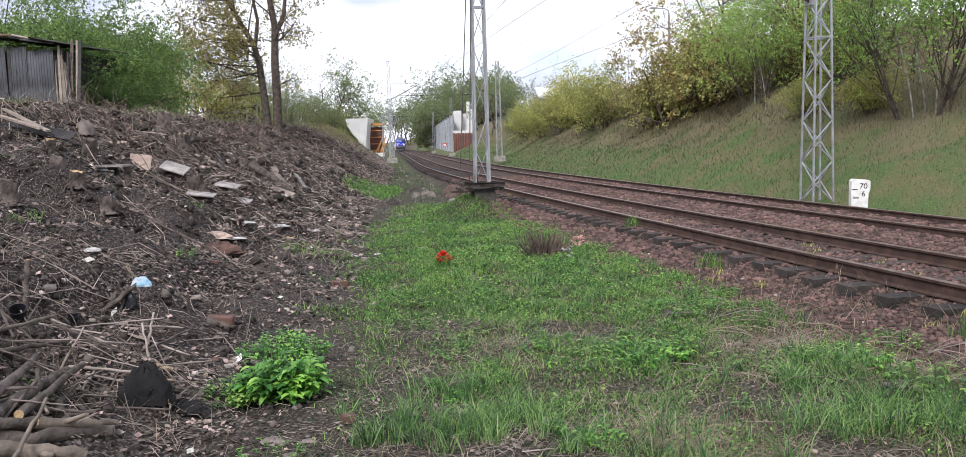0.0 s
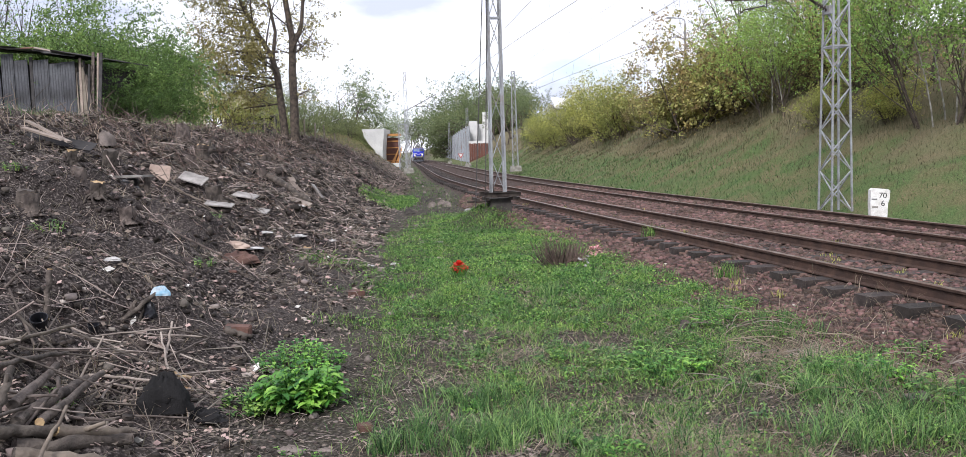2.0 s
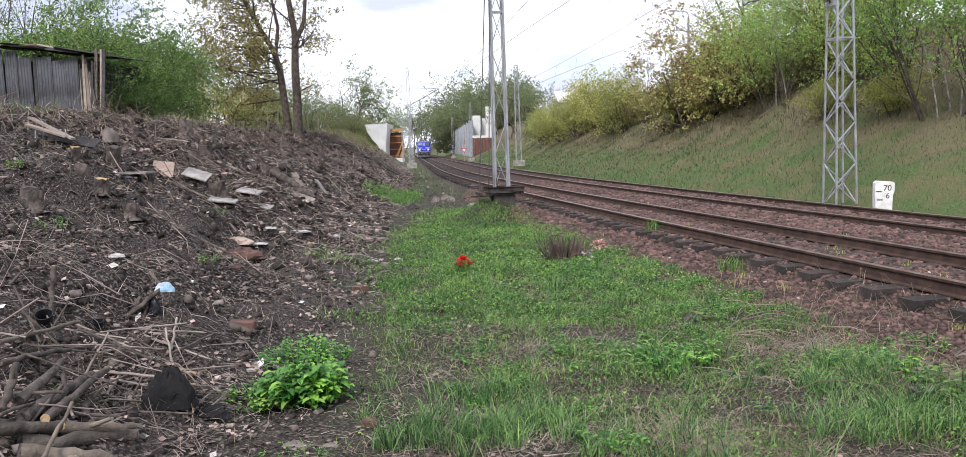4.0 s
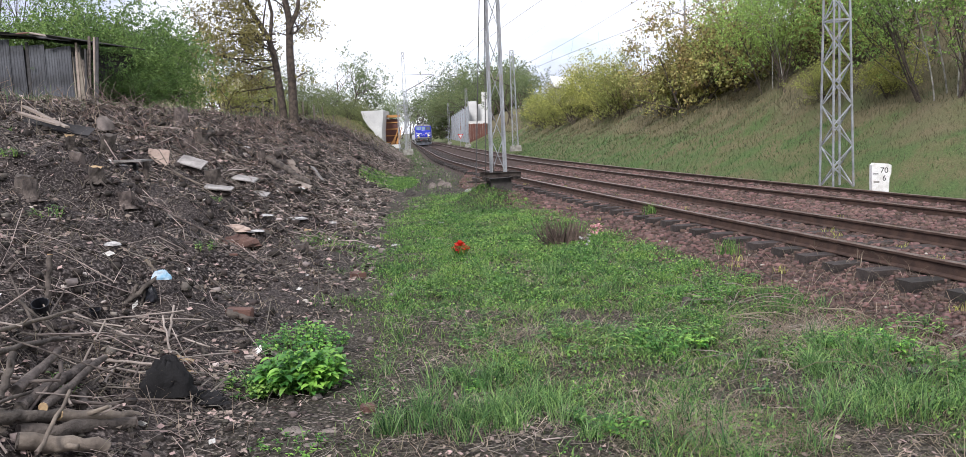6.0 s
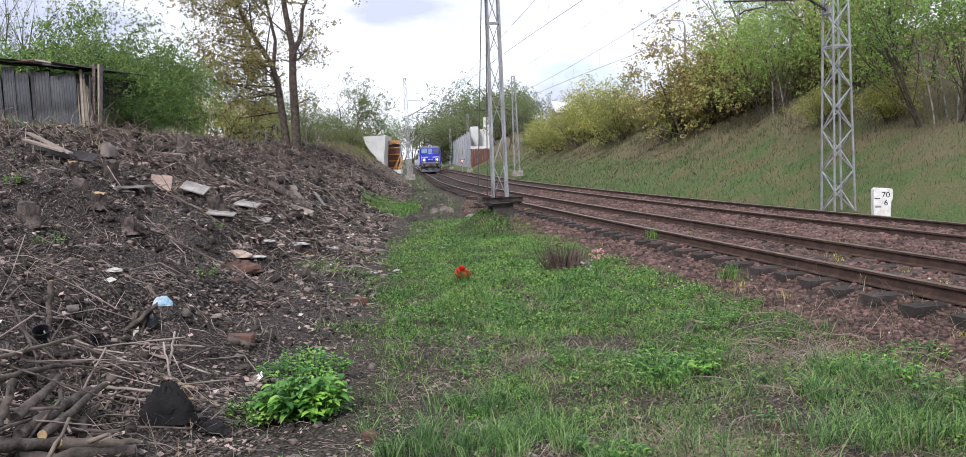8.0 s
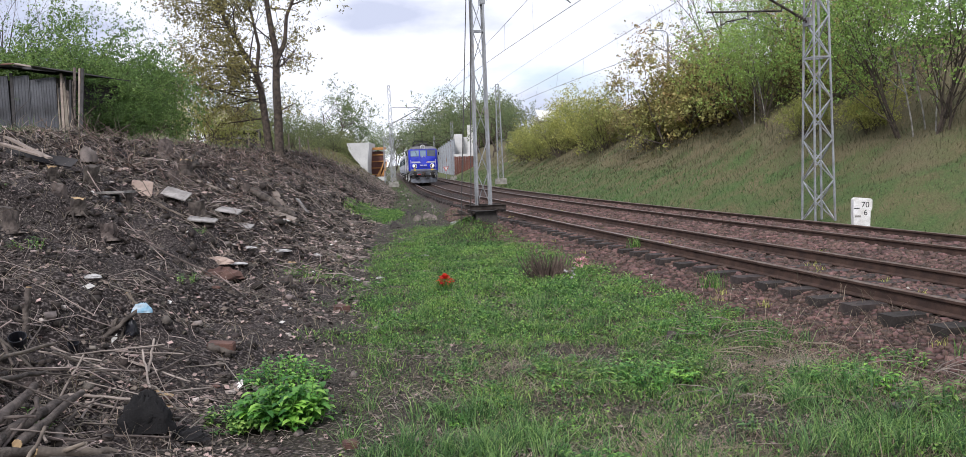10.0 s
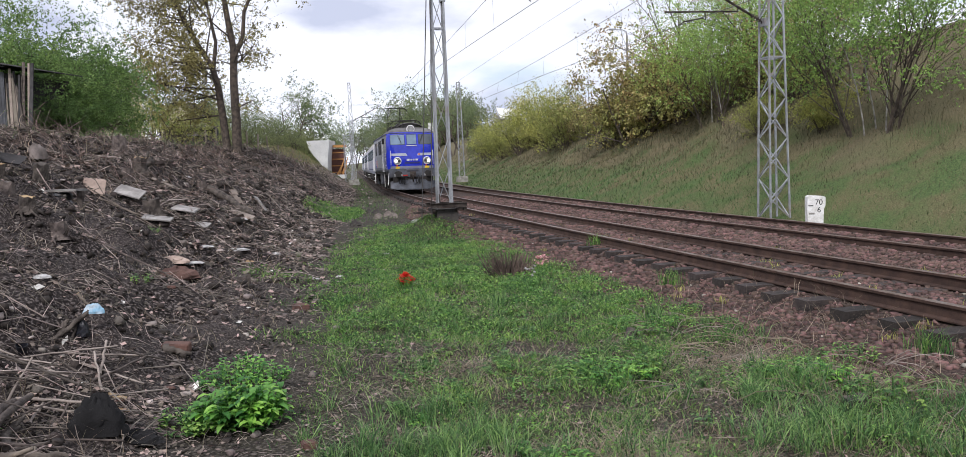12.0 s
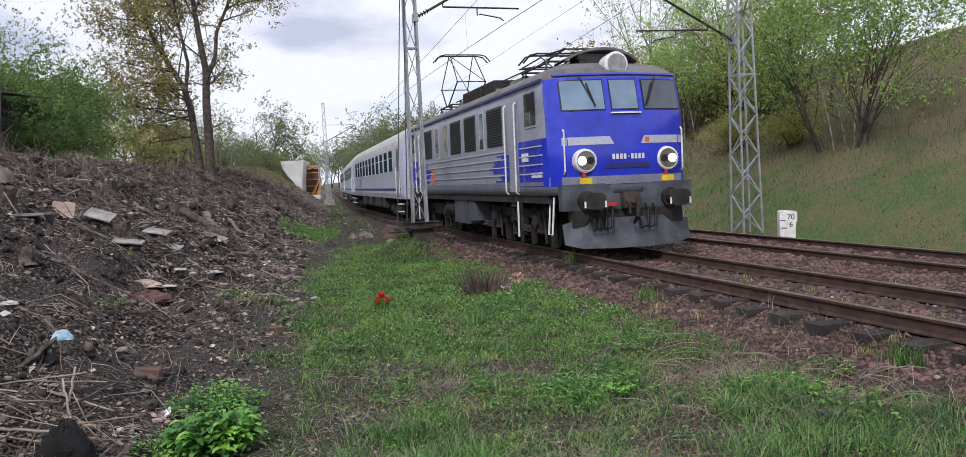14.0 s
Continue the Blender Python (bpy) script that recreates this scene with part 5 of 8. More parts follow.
def coach(first):
    root = thing("passenger_coach", "pale grey passenger coach with a dark blue waist line", "railway coach", group="coaches of the train")
    wheels = []
    half, w = 12.1, 1.41
    zs = [0.95, 1.15, 1.35, 1.5, 2.0, 2.9, 3.1, 3.3, 3.5, 3.68, 3.82, 3.92, 3.96]
    ws = [1.36, 1.41, 1.41, 1.41, 1.41, 1.40, 1.39, 1.35, 1.24, 1.04, 0.75, 0.4, 0.1]
    s = Shape()
    prof = [(-a, z) for a, z in zip(ws, zs)] + [(a, z) for a, z in reversed(list(zip(ws, zs)))]
    ys = [-half, -half + 0.35, half - 0.35, half]
    k = len(prof)
    vs = [(x * (0.95 if abs(y) == half else 1), y, z) for y in ys for x, z in prof]
    fs = [(i * k + j, i * k + (j + 1) % k, (i + 1) * k + (j + 1) % k, (i + 1) * k + j) for i in range(len(ys) - 1) for j in range(k)]
    fs += [tuple(range(k))[::-1], tuple((len(ys) - 1) * k + j for j in range(k))]
    s.add(vs, fs)
    s.m = [1 if (sum(s.v[i][2] for i in q) / len(q)) > 3.15 and len(q) == 4 else 0 for q in s.f]
    part("body", s, [M_COACH, M_COACH_ROOF], root)
    for sg in (-1, 1):
        for i in range(11):
            yc = -9.0 + i * 1.8
            s = Shape()
            side_box(s, sg, yc - 0.62, yc + 0.62, 2.05, 3.0, 0.012, w=w)
            f = part("window_frame", s, M_PALE, root)
            s = Shape()
            side_box(s, sg, yc - 0.55, yc + 0.55, 2.1, 2.62, 0.02, w=w)
            side_box(s, sg, yc - 0.55, yc + 0.55, 2.66, 2.95, 0.02, w=w)
            part("pane", s, M_COACH_PANE, f)
        for yc in (-11.2, 11.2):
            s = Shape()
            side_box(s, sg, yc - 0.42, yc + 0.42, 1.1, 3.1, 0.012, w=w)
            d = part("coach_door", s, M_COACH, root)
            s = Shape()
            side_box(s, sg, yc - 0.25, yc + 0.25, 2.05, 2.95, 0.02, w=w)
            part("pane", s, M_PANE, d)
            s = Shape()
            for yy in (yc - 0.5, yc + 0.5):
                s.tube([(sg * 1.45, yy, 1.2), (sg * 1.45, yy, 2.2)], 0.018, 5)
            part("door_rail", s, M_CREAM, d)
            s = Shape()
            for z in (0.45, 0.75):
                s.box(sg * 1.36, yc, z, 0.2, 0.7, 0.03)
            part("foot_board", s, M_CREAM, root)
        s = Shape()
        side_box(s, sg, -11.75, 11.75, 1.28, 1.38, 0.01, w=w)
        part("waist_line", s, M_NAVY, root)
        s = Shape()
        side_box(s, sg, -10.6, 10.6, 1.95, 2.0, 0.01, w=w)
        part("window_line", s, M_PALE, root)
        for yc, ln in ((-4.5, 2.2), (-1.2, 1.6), (2.5, 2.4), (5.2, 1.0)):
            s = Shape()
            s.box(sg * 1.1, yc, 0.75, 0.5, ln, 0.5)
            part("equipment_box", s, M_FRAME, root)
    for e in (-1, 1):
        s = Shape()
        s.box(0, e * (half + 0.15), 2.1, 1.2, 0.35, 2.3)
        part("gangway", s, M_RUBBER, root)
        for x in (-0.875, 0.875):
            s = Shape()
            s.disc((x, e * half, 1.06), (0, e, 0), 0.12, 0.4, 10)
            s.disc((x, e * (half + 0.38), 1.06), (0, e, 0), 0.24, 0.05, 14)
            part("buffer", s, M_FRAME, root)
    bogie(root, 8.6, wheels, 0.46, 1.25, False)
    bogie(root, -8.6, wheels, 0.46, 1.25, False)
    return root, wheels


LOCO, LOCO_WHEELS = engine()
COACHES = [coach(i == 0) for i in range(3)]

# the engine's front stands at this place on the line at the end of the clip
SPEED, FRONT_END = 16.41, float(np.interp(15.19, AS_Y, AS_S))


def ride(s):
    """The pose on the rails of a vehicle whose middle is at s, facing down the line."""
    ya, yb = along(s - 4.3), along(s + 4.3)
    a, b = beside(ya, 0.05), beside(yb, 0.05)
    c = (a + b) / 2
    way = (a - b).normalized()
    return Matrix.Translation((c.x, c.y, 0)) @ Euler((0, 0, math.atan2(-way.x, way.y))).to_matrix().to_4x4()


def motions():
    steps = [i * 0.5 for i in range(29)]
    half = HALF_L + 0.05
    for ob, wheels, back in ((LOCO, LOCO_WHEELS, half), *((c, w, 2 * half + 0.75 + 12.5 + i * 25.0) for i, (c, w) in enumerate(COACHES))):
        walk(ob, [(t, ride(FRONT_END + SPEED * (14 - t) + back)) for t in steps])
        for wob, y, r in wheels:
            spins = [(k / FPS, Matrix.Translation((0, y, r)) @ Euler((-SPEED * k / FPS / r, 0, 0)).to_matrix().to_4x4()) for k in range(14 * FPS + 1)]
            walk(wob, spins)



# ---- ground cover near the path ----
def blades(name, x, y, tall, wide, mat, seed, lean=0.45, label="", category="grass", z=None):
    rng = np.random.default_rng(seed)
    n = len(x)
    z = height(x, y) - 0.012 if z is None else z
    a = rng.uniform(0, 6.283, n)
    b = rng.uniform(0, 6.283, n)
    root = np.stack([x, y, z], 1)
    side = np.stack([np.cos(a), np.sin(a), np.zeros(n)], 1) * (wide / 2)[:, None]
    out = np.stack([np.cos(b), np.sin(b), np.zeros(n)], 1) * (tall * lean * rng.uniform(0.2, 1.3, n))[:, None]
    up = np.array([0, 0, 1.0])
    mid = root + out * 0.35 + up * (tall * 0.6)[:, None]
    tip = root + out * 1.05 + up * (tall * rng.uniform(0.75, 1.0, n))[:, None]
    v = np.stack([root - side, root + side, mid + side * 0.8, mid - side * 0.8, tip + side * 0.12, tip - side * 0.12], 1).reshape(-1, 3)
    k = np.arange(n)[:, None] * 6
    f = np.concatenate([k + np.array([[0, 1, 2, 3]]), k + np.array([[3, 2, 4, 5]])], 0)
    return tagged(quads(name, v, mat, None, True, f), label, category, kind="stuff")


def scatter(seed, n, x1, x2, y1, y2, weight):
    """n random places, kept with the chance that weight gives, thinner with distance."""
    rng = np.random.default_rng(seed)
    u = rng.uniform(0, 1, n)
    y = y1 * (y2 / y1) ** u
    x = rng.uniform(x1, x2, n)
    keep = rng.uniform(0, 1, n) < weight(x, y)
    return x[keep], y[keep], rng


def near_share(x, y):
    return np.clip((x - np.interp(y, [3, 30], [-3.5, -22])) * 2, 0, 1)


def verge_grass():
    x, y, rng = scatter(1, 420000, -6.5, 4.4, 4.0, 42, lambda x, y: grass_amount(x, y) * np.clip(y / 10, 0.42, 1))
    fade = np.clip(y / 9, 0.75, 1.9)
    patch = 0.75 + 0.5 * np.clip(rough(x, y, 0.5, 14.0), -1, 1)
    blades("verge_grass", x, y, rng.uniform(0.04, 0.125, len(x)) * patch, 0.0075 * fade * rng.uniform(0.6, 1.5, len(x)), M_GRASS, 2, lean=1.25, label="patchy fresh green grass on the verge")
    x, y, rng = scatter(9, 300000, -6.5, 4.6, 4.0, 42, lambda x, y: grass_amount(x, y) ** 1.3 * np.clip(y / 10, 0.4, 1) * np.clip(0.5 + 0.75 * rough(x, y, 0.45, 50.0), 0.04, 1))
    flakes("verge_clover", x, y, rng.uniform(0.007, 0.019, len(x)) * np.clip(y / 9, 0.8, 1.25), M_CLOVER, 10, "small broad green leaves matted in the verge grass", "grass", lift=0.03, curl=0.7, loft=0.08)
    x, y, rng = scatter(27, 60000, -6.4, -2.6, 27, 40, lambda x, y: np.clip(1.3 - ((x + 4.45 + 0.09 * (y - 33)) / 1.15) ** 2 - ((y - 33.0) / 4.8) ** 2, 0, 1) * np.clip(0.7 + 0.6 * rough(x, y, 0.8, 63.0), 0, 1))
    blades("green_patch", x, y, rng.uniform(0.05, 0.16, len(x)), rng.uniform(0.014, 0.028, len(x)), M_GRASS, 28, lean=0.9, label="fresh green patch of grass at the bank's foot")
    x, y, rng = scatter(3, 150000, -2.2, 4.6, 4.0, 26, lambda x, y: np.clip(0.5 + 0.4 * rough(x, y, 0.7, 55.0), 0.1, 0.95) * np.clip((x - toe_x(y) - 0.6) * 0.8, 0, 1) * np.clip((-2.3 - lateral(x, y)) * 2, 0.0, 1) * 0.4)
    blades("dry_grass", x, y, rng.uniform(0.03, 0.10, len(x)), rng.uniform(0.004, 0.007, len(x)), M_STRAW, 4, lean=2.6, label="bleached dead grass lying among the green")
    # long tufts and stalks
    cx, cy, rng = scatter(5, 520, -1.2, 4.2, 4.2, 13, lambda x, y: grass_amount(x, y) * 0.4)
    for hx, hy, wide, count in ((-0.45, 5.0, 0.2, 22), (-0.1, 5.2, 0.25, 26), (0.25, 5.15, 0.2, 16), (-0.15, 5.9, 0.2, 10), (2.2, 5.1, 0.25, 22), (2.6, 5.3, 0.25, 26), (3.1, 5.0, 0.3, 26), (3.5, 5.4, 0.25, 18), (2.25, 5.9, 0.2, 12), (2.8, 6.1, 0.25, 14), (1.0, 4.7, 0.3, 12)):
        cx, cy = np.append(cx, hx + rng.normal(0, wide, count)), np.append(cy, hy + rng.normal(0, wide * 0.8, count))
    k = 30
    x = np.repeat(cx, k) + rng.normal(0, 0.035, len(cx) * k)
    y = np.repeat(cy, k) + rng.normal(0, 0.035, len(cx) * k)
    size = np.repeat(rng.uniform(0.55, 1.15, len(cx)), k)
    blades("grass_tufts", x, y, rng.uniform(0.10, 0.27, len(x)) * size, rng.uniform(0.004, 0.008, len(x)), M_TUFT, 6, lean=0.95, label="longer arching tufts of coarse blue-green grass")
    # mats of bleached straw in the foreground
    cx = np.concatenate([rng.normal(1.35, 0.35, 2200), rng.normal(0.2, 0.4, 600), rng.normal(2.5, 0.4, 1500), rng.normal(3.0, 0.5, 1500)])
    cy = np.concatenate([rng.normal(4.85, 0.22, 2200), rng.normal(6.9, 0.5, 600), rng.normal(7.3, 0.5, 1500), rng.normal(6.3, 0.5, 1500)])
    keep = lateral(cx, cy) < -1.9
    cx, cy = cx[keep], cy[keep]
    blades("straw_mat", cx, cy, rng.uniform(0.04, 0.11, len(cx)), rng.uniform(0.003, 0.006, len(cx)), M_STRAW, 23, lean=4.0, label="matted bleached straw lying in the verge")
    x, y, rng = scatter(7, 1500, 1.2, 4.6, 4.2, 11, lambda x, y: np.clip((x - np.interp(y, [4, 11], [1.8, 2.2])) * 1.2, 0, 1) * 0.7)
    blades("dead_stalks", x, y, rng.uniform(0.08, 0.28, len(x)), rng.uniform(0.004, 0.006, len(x)), M_STRAW, 8, lean=1.3, label="long bleached dead stalks along the ballast edge")


def slope_grass():
    def w(x, y):
        d = lateral(x, y)
        return np.clip((d - 6.9) / 0.5, 0, 1) * np.clip((25 - d) / 2, 0, 1)
    x, y, rng = scatter(11, 260000, -9, 36, 13, 140, w)
    green = 0.45 * rough(x, y, 2.2, 21.0) + 0.4 * rough(x, y, 0.8, 22.0) + (lateral(x, y) - 10.1) / 2.4 + 0.5 * np.clip((27 - y) / 5, 0, 1) + 0.9 * np.clip(7.5 - lateral(x, y), 0, 1) < rng.normal(0, 0.3, len(x))
    for sel, mat, nm, lb in ((green, M_SLOPE_GRASS, "slope_grass", "short green grass on the cutting slope"), (~green, M_SLOPE_STRAW, "slope_straw", "pale dry grass on the cutting slope")):
        xs, ys = x[sel], y[sel]
        far = np.clip(ys / 26, 0.8, 2.6)
        blades(nm, xs, ys, rng.uniform(0.06, 0.15, len(xs)) * np.clip(far, 0.8, 1.5), 0.015 * far * rng.uniform(0.7, 1.4, len(xs)), mat, 12, lean=0.9, label=lb)
    # a fringe of tall straw below the trees
    x, y, rng = scatter(13, 26000, 4, 24, 20, 75, lambda x, y: np.exp(-((lateral(x, y) - 12.8) / 1.0) ** 2) * np.clip(0.5 + rough(x, y, 1.4, 30.0), 0, 1))
    blades("tall_straw", x, y, rng.uniform(0.3, 0.75, len(x)), 0.014 * np.clip(y / 26, 0.8, 2.6), M_SLOPE_STRAW, 14, lean=0.4, label="tall dead grass below the trees on the slope")
    # rough yellowish grass between the bank's foot and the rails further on
    x, y, rng = scatter(19, 60000, -18, 2, 27, 130, lambda x, y: np.clip((x - toe_x(y)) / 0.6, 0, 1) * np.clip((-1.5 - lateral(x, y)) / 0.3, 0, 1) * np.clip(0.45 + 0.6 * rough(x, y, 1.1, 61.0), 0.05, 1))
    blades("trackside_grass", x, y, rng.uniform(0.05, 0.2, len(x)), 0.012 * np.clip(y / 26, 0.8, 3.0), M_SLOPE_GRASS, 20, lean=0.7, label="thin yellowish grass beside the rails")
    x, y, rng = scatter(21, 4500, -18, 2, 24, 110, lambda x, y: np.clip((x - toe_x(y) + 1.5) / 0.6, 0, 1) * np.clip((-1.6 - lateral(x, y)) / 0.3, 0, 1))
    lumps("trackside_rubble", x, y, 0.055 * rng.uniform(0.25, 1.0, len(x)) ** 2 * np.clip(y / 26, 0.8, 2.0), M_RUBBLE, 22, "grey rubble and stones along the bank's foot", "rubble", sink=0.2)
    x, y, rng = scatter(25, 30000, -26, -7, 52, 112, lambda x, y: np.clip((toe_x(y) - x - 1.6) / 1.2, 0, 1) * np.clip((9 - toe_x(y) + x) / 2, 0, 1) * np.clip((y - 50) / 14, 0, 1))
    blades("far_crest_grass", x, y, rng.uniform(0.1, 0.3, len(x)), rng.uniform(0.02, 0.045, len(x)), M_CREST_GRASS, 26, lean=0.6, label="yellowish grass over the far end of the bank")
    # the plateau beyond the bank's crest and the crest's weeds
    x, y, rng = scatter(15, 60000, -24, -5, 11, 75, lambda x, y: np.clip((toe_x(y) - x - 5.4) / 0.8, 0, 1) * np.clip(0.45 + rough(x, y, 1.3, 31.0), 0.05, 1))
    blades("crest_weeds", x, y, rng.uniform(0.06, 0.3, len(x)), 0.010 * np.clip(y / 14, 0.8, 2.2), M_SLOPE_GRASS, 16, lean=0.5, label="weeds and rough grass along the crest of the bank")
    x, y, rng = scatter(17, 9000, -22, -4.5, 11, 60, lambda x, y: np.exp(-((toe_x(y) - x - 5.6) / 0.9) ** 2) * 0.8)
    blades("crest_stalks", x, y, rng.uniform(0.15, 0.55, len(x)), 0.010 * np.clip(y / 14, 0.7, 2.0), M_STRAW, 18, lean=0.6, label="dead stalks on the crest of the bank")


CUBE = np.array([[-1, -1, -1], [1, -1, -1], [1, 1, -1], [-1, 1, -1], [-1, -1, 1], [1, -1, 1], [1, 1, 1], [-1, 1, 1]], dtype=float)
CUBE_F = np.array([[3, 2, 1, 0], [4, 5, 6, 7], [0, 1, 5, 4], [1, 2, 6, 5], [2, 3, 7, 6], [3, 0, 4, 7]])


def lumps(name, x, y, size, mat, seed, label, category, flat=0.75, sink=0.35, z=None):
    """Many broken stones or clods: squashed, turned blocks with uneven corners."""
    rng = np.random.default_rng(seed)
    n = len(x)
    c = CUBE[None] * rng.uniform(0.55, 1.0, (n, 8, 3)) * np.stack([rng.uniform(0.7, 1.2, n), rng.uniform(0.5, 0.9, n), rng.uniform(0.4, 0.8, n) * flat / 0.75], 1)[:, None, :]
    a, t = rng.uniform(0, 6.283, n), rng.normal(0, 0.5, n)
    ca, sa, ct, st = np.cos(a), np.sin(a), np.cos(t), np.sin(t)
    X, Y, Z = c[..., 0], c[..., 1], c[..., 2]
    Y, Z = Y * ct[:, None] - Z * st[:, None], Y * st[:, None] + Z * ct[:, None]
    X, Y = X * ca[:, None] - Y * sa[:, None], X * sa[:, None] + Y * ca[:, None]
    h = (height(x, y) if z is None else z) + size * (0.5 - sink)
    v = np.stack([X * size[:, None] + x[:, None], Y * size[:, None] + y[:, None], Z * size[:, None] + h[:, None]], -1).reshape(-1, 3)
    f = (np.arange(n)[:, None, None] * 8 + CUBE_F[None]).reshape(-1, 4)
    return tagged(quads(name, v, mat, None, False, f), label, category, kind="stuff")


def ballast():
    def off_rails(d):
        keep = np.ones_like(d)
        for c in (-0.754, 0.754, S_FAR - 0.754, S_FAR + 0.754):
            keep = keep * (np.abs(d - c) > 0.11)
        return keep

    def w(x, y):
        d = lateral(x, y)
        return np.clip((d + 2.9) / 0.5, 0, 1) ** 2 * (d < 6.6) * off_rails(d) * np.clip(y / 12, 0.4, 1)
    x, y, rng = scatter(31, 80000, -1.5, 12.5, 4.5, 42, w)
    d = lateral(x, y)
    size = rng.uniform(0.02, 0.048, len(x)) * np.clip(y / 12, 0.9, 1.6)
    lumps("ballast_stones", x, y, size, M_STONE, 32, "reddish brown crushed stone ballast between and beside the rails", "ballast")
    x, y, rng = scatter(33, 300, -1, 9, 6, 30, lambda x, y: (np.abs(lateral(x, y)) < 2.2) * off_rails(lateral(x, y)))
    lumps("pale_stones", x, y, rng.uniform(0.014, 0.03, len(x)), M_PALE_STONE, 34, "scattered pale stones on the ballast", "ballast", sink=0.0)
    # small weeds between the sleepers
    cx, cy, rng = scatter(35, 130, -1, 8, 7, 30, lambda x, y: (np.abs(lateral(x, y) + 0.2) < 1.9) * 0.8)
    k = 16
    x, y = np.repeat(cx, k) + rng.normal(0, 0.05, len(cx) * k), np.repeat(cy, k) + rng.normal(0, 0.05, len(cx) * k)
    blades("track_weeds", x, y, rng.uniform(0.05, 0.14, len(x)), np.full(len(x), 0.009), M_LEAF_LIME, 36, label="small yellow-green weeds in the ballast")
    for i, (tx, ty) in enumerate(((3.21, 11.3), (3.0, 15.9), (4.3, 6.9))):
        x, y = tx + rng.normal(0, 0.09, 120), ty + rng.normal(0, 0.09, 120)
        blades("grass_clump", x, y, rng.uniform(0.12, 0.32, 120), np.full(120, 0.008), M_GRASS, 37 + i, label="tuft of green grass rooted in the ballast", category="grass tuft")


def sticks(name, x, y, length, r, mat, seed, label, lift=0.02, tilt=0.25, z=None):
    """Loose twigs: bent three-sided rods."""
    rng = np.random.default_rng(seed)
    n = len(x)
    a = rng.uniform(0, 6.283, n)
    t = rng.normal(0, tilt, n)
    gx = (height(x + 0.2, y) - height(x - 0.2, y)) / 0.4
    gy = (height(x, y + 0.2) - height(x, y - 0.2)) / 0.4
    dx, dy = np.cos(a), np.sin(a)
    w = np.stack([dx, dy, gx * dx + gy * dy + t], 1)
    w /= np.linalg.norm(w, axis=1)[:, None]
    c = np.stack([x, y, height(x, y) + lift + np.abs(t) * length * 0.35], 1)
    s = np.cross(w, [0, 0, 1.0])
    s /= np.linalg.norm(s, axis=1)[:, None] + 1e-9
    u = np.cross(s, w)
    bow = (s * rng.normal(0, 0.12, (n, 1)) + u * rng.normal(0, 0.08, (n, 1))) * length[:, None]
    rings = []
    for p, rr in ((-0.5, 1.0), (0.0, 0.85), (0.5, 0.45)):
        q = c + w * (length * p)[:, None] + (bow if p == 0 else 0)
        for k in range(3):
            b = k * 2.094
            rings.append(q + (s * math.cos(b) + u * math.sin(b)) * (r * rr)[:, None])
    v = np.stack(rings, 1).reshape(-1, 3)
    f = []
    for i in range(2):
        for k in range(3):
            f.append([i * 3 + k, i * 3 + (k + 1) % 3, i * 3 + 3 + (k + 1) % 3, i * 3 + 3 + k])
    f = (np.arange(n)[:, None, None] * 9 + np.array(f)[None]).reshape(-1, 4)
    return tagged(quads(name, v, mat, None, False, f), label, "twigs", kind="stuff")


def flakes(name, x, y, size, mat, seed, label, category, lift=0.012, curl=0.35, loft=0.02):
    rng = np.random.default_rng(seed)
    n = len(x)
    a = rng.uniform(0, 6.283, n)
    nrm = rng.normal(0, curl, (n, 3)) + np.array([0, 0, 1.0])
    u = np.stack([np.cos(a), np.sin(a), np.zeros(n)], 1)
    u -= nrm * ((u * nrm).sum(1) / (nrm * nrm).sum(1))[:, None]
    u /= np.linalg.norm(u, axis=1)[:, None]
    w = np.cross(nrm, u)
    w /= np.linalg.norm(w, axis=1)[:, None]
    c = np.stack([x, y, height(x, y) + lift + rng.uniform(0, loft, n)], 1)
    u, w = u * size[:, None], w * size[:, None] * rng.uniform(0.4, 0.8, (n, 1))
    return tagged(quads(name, np.stack([c - u, c - w, c + u, c + w], 1), mat), label, category, kind="stuff")


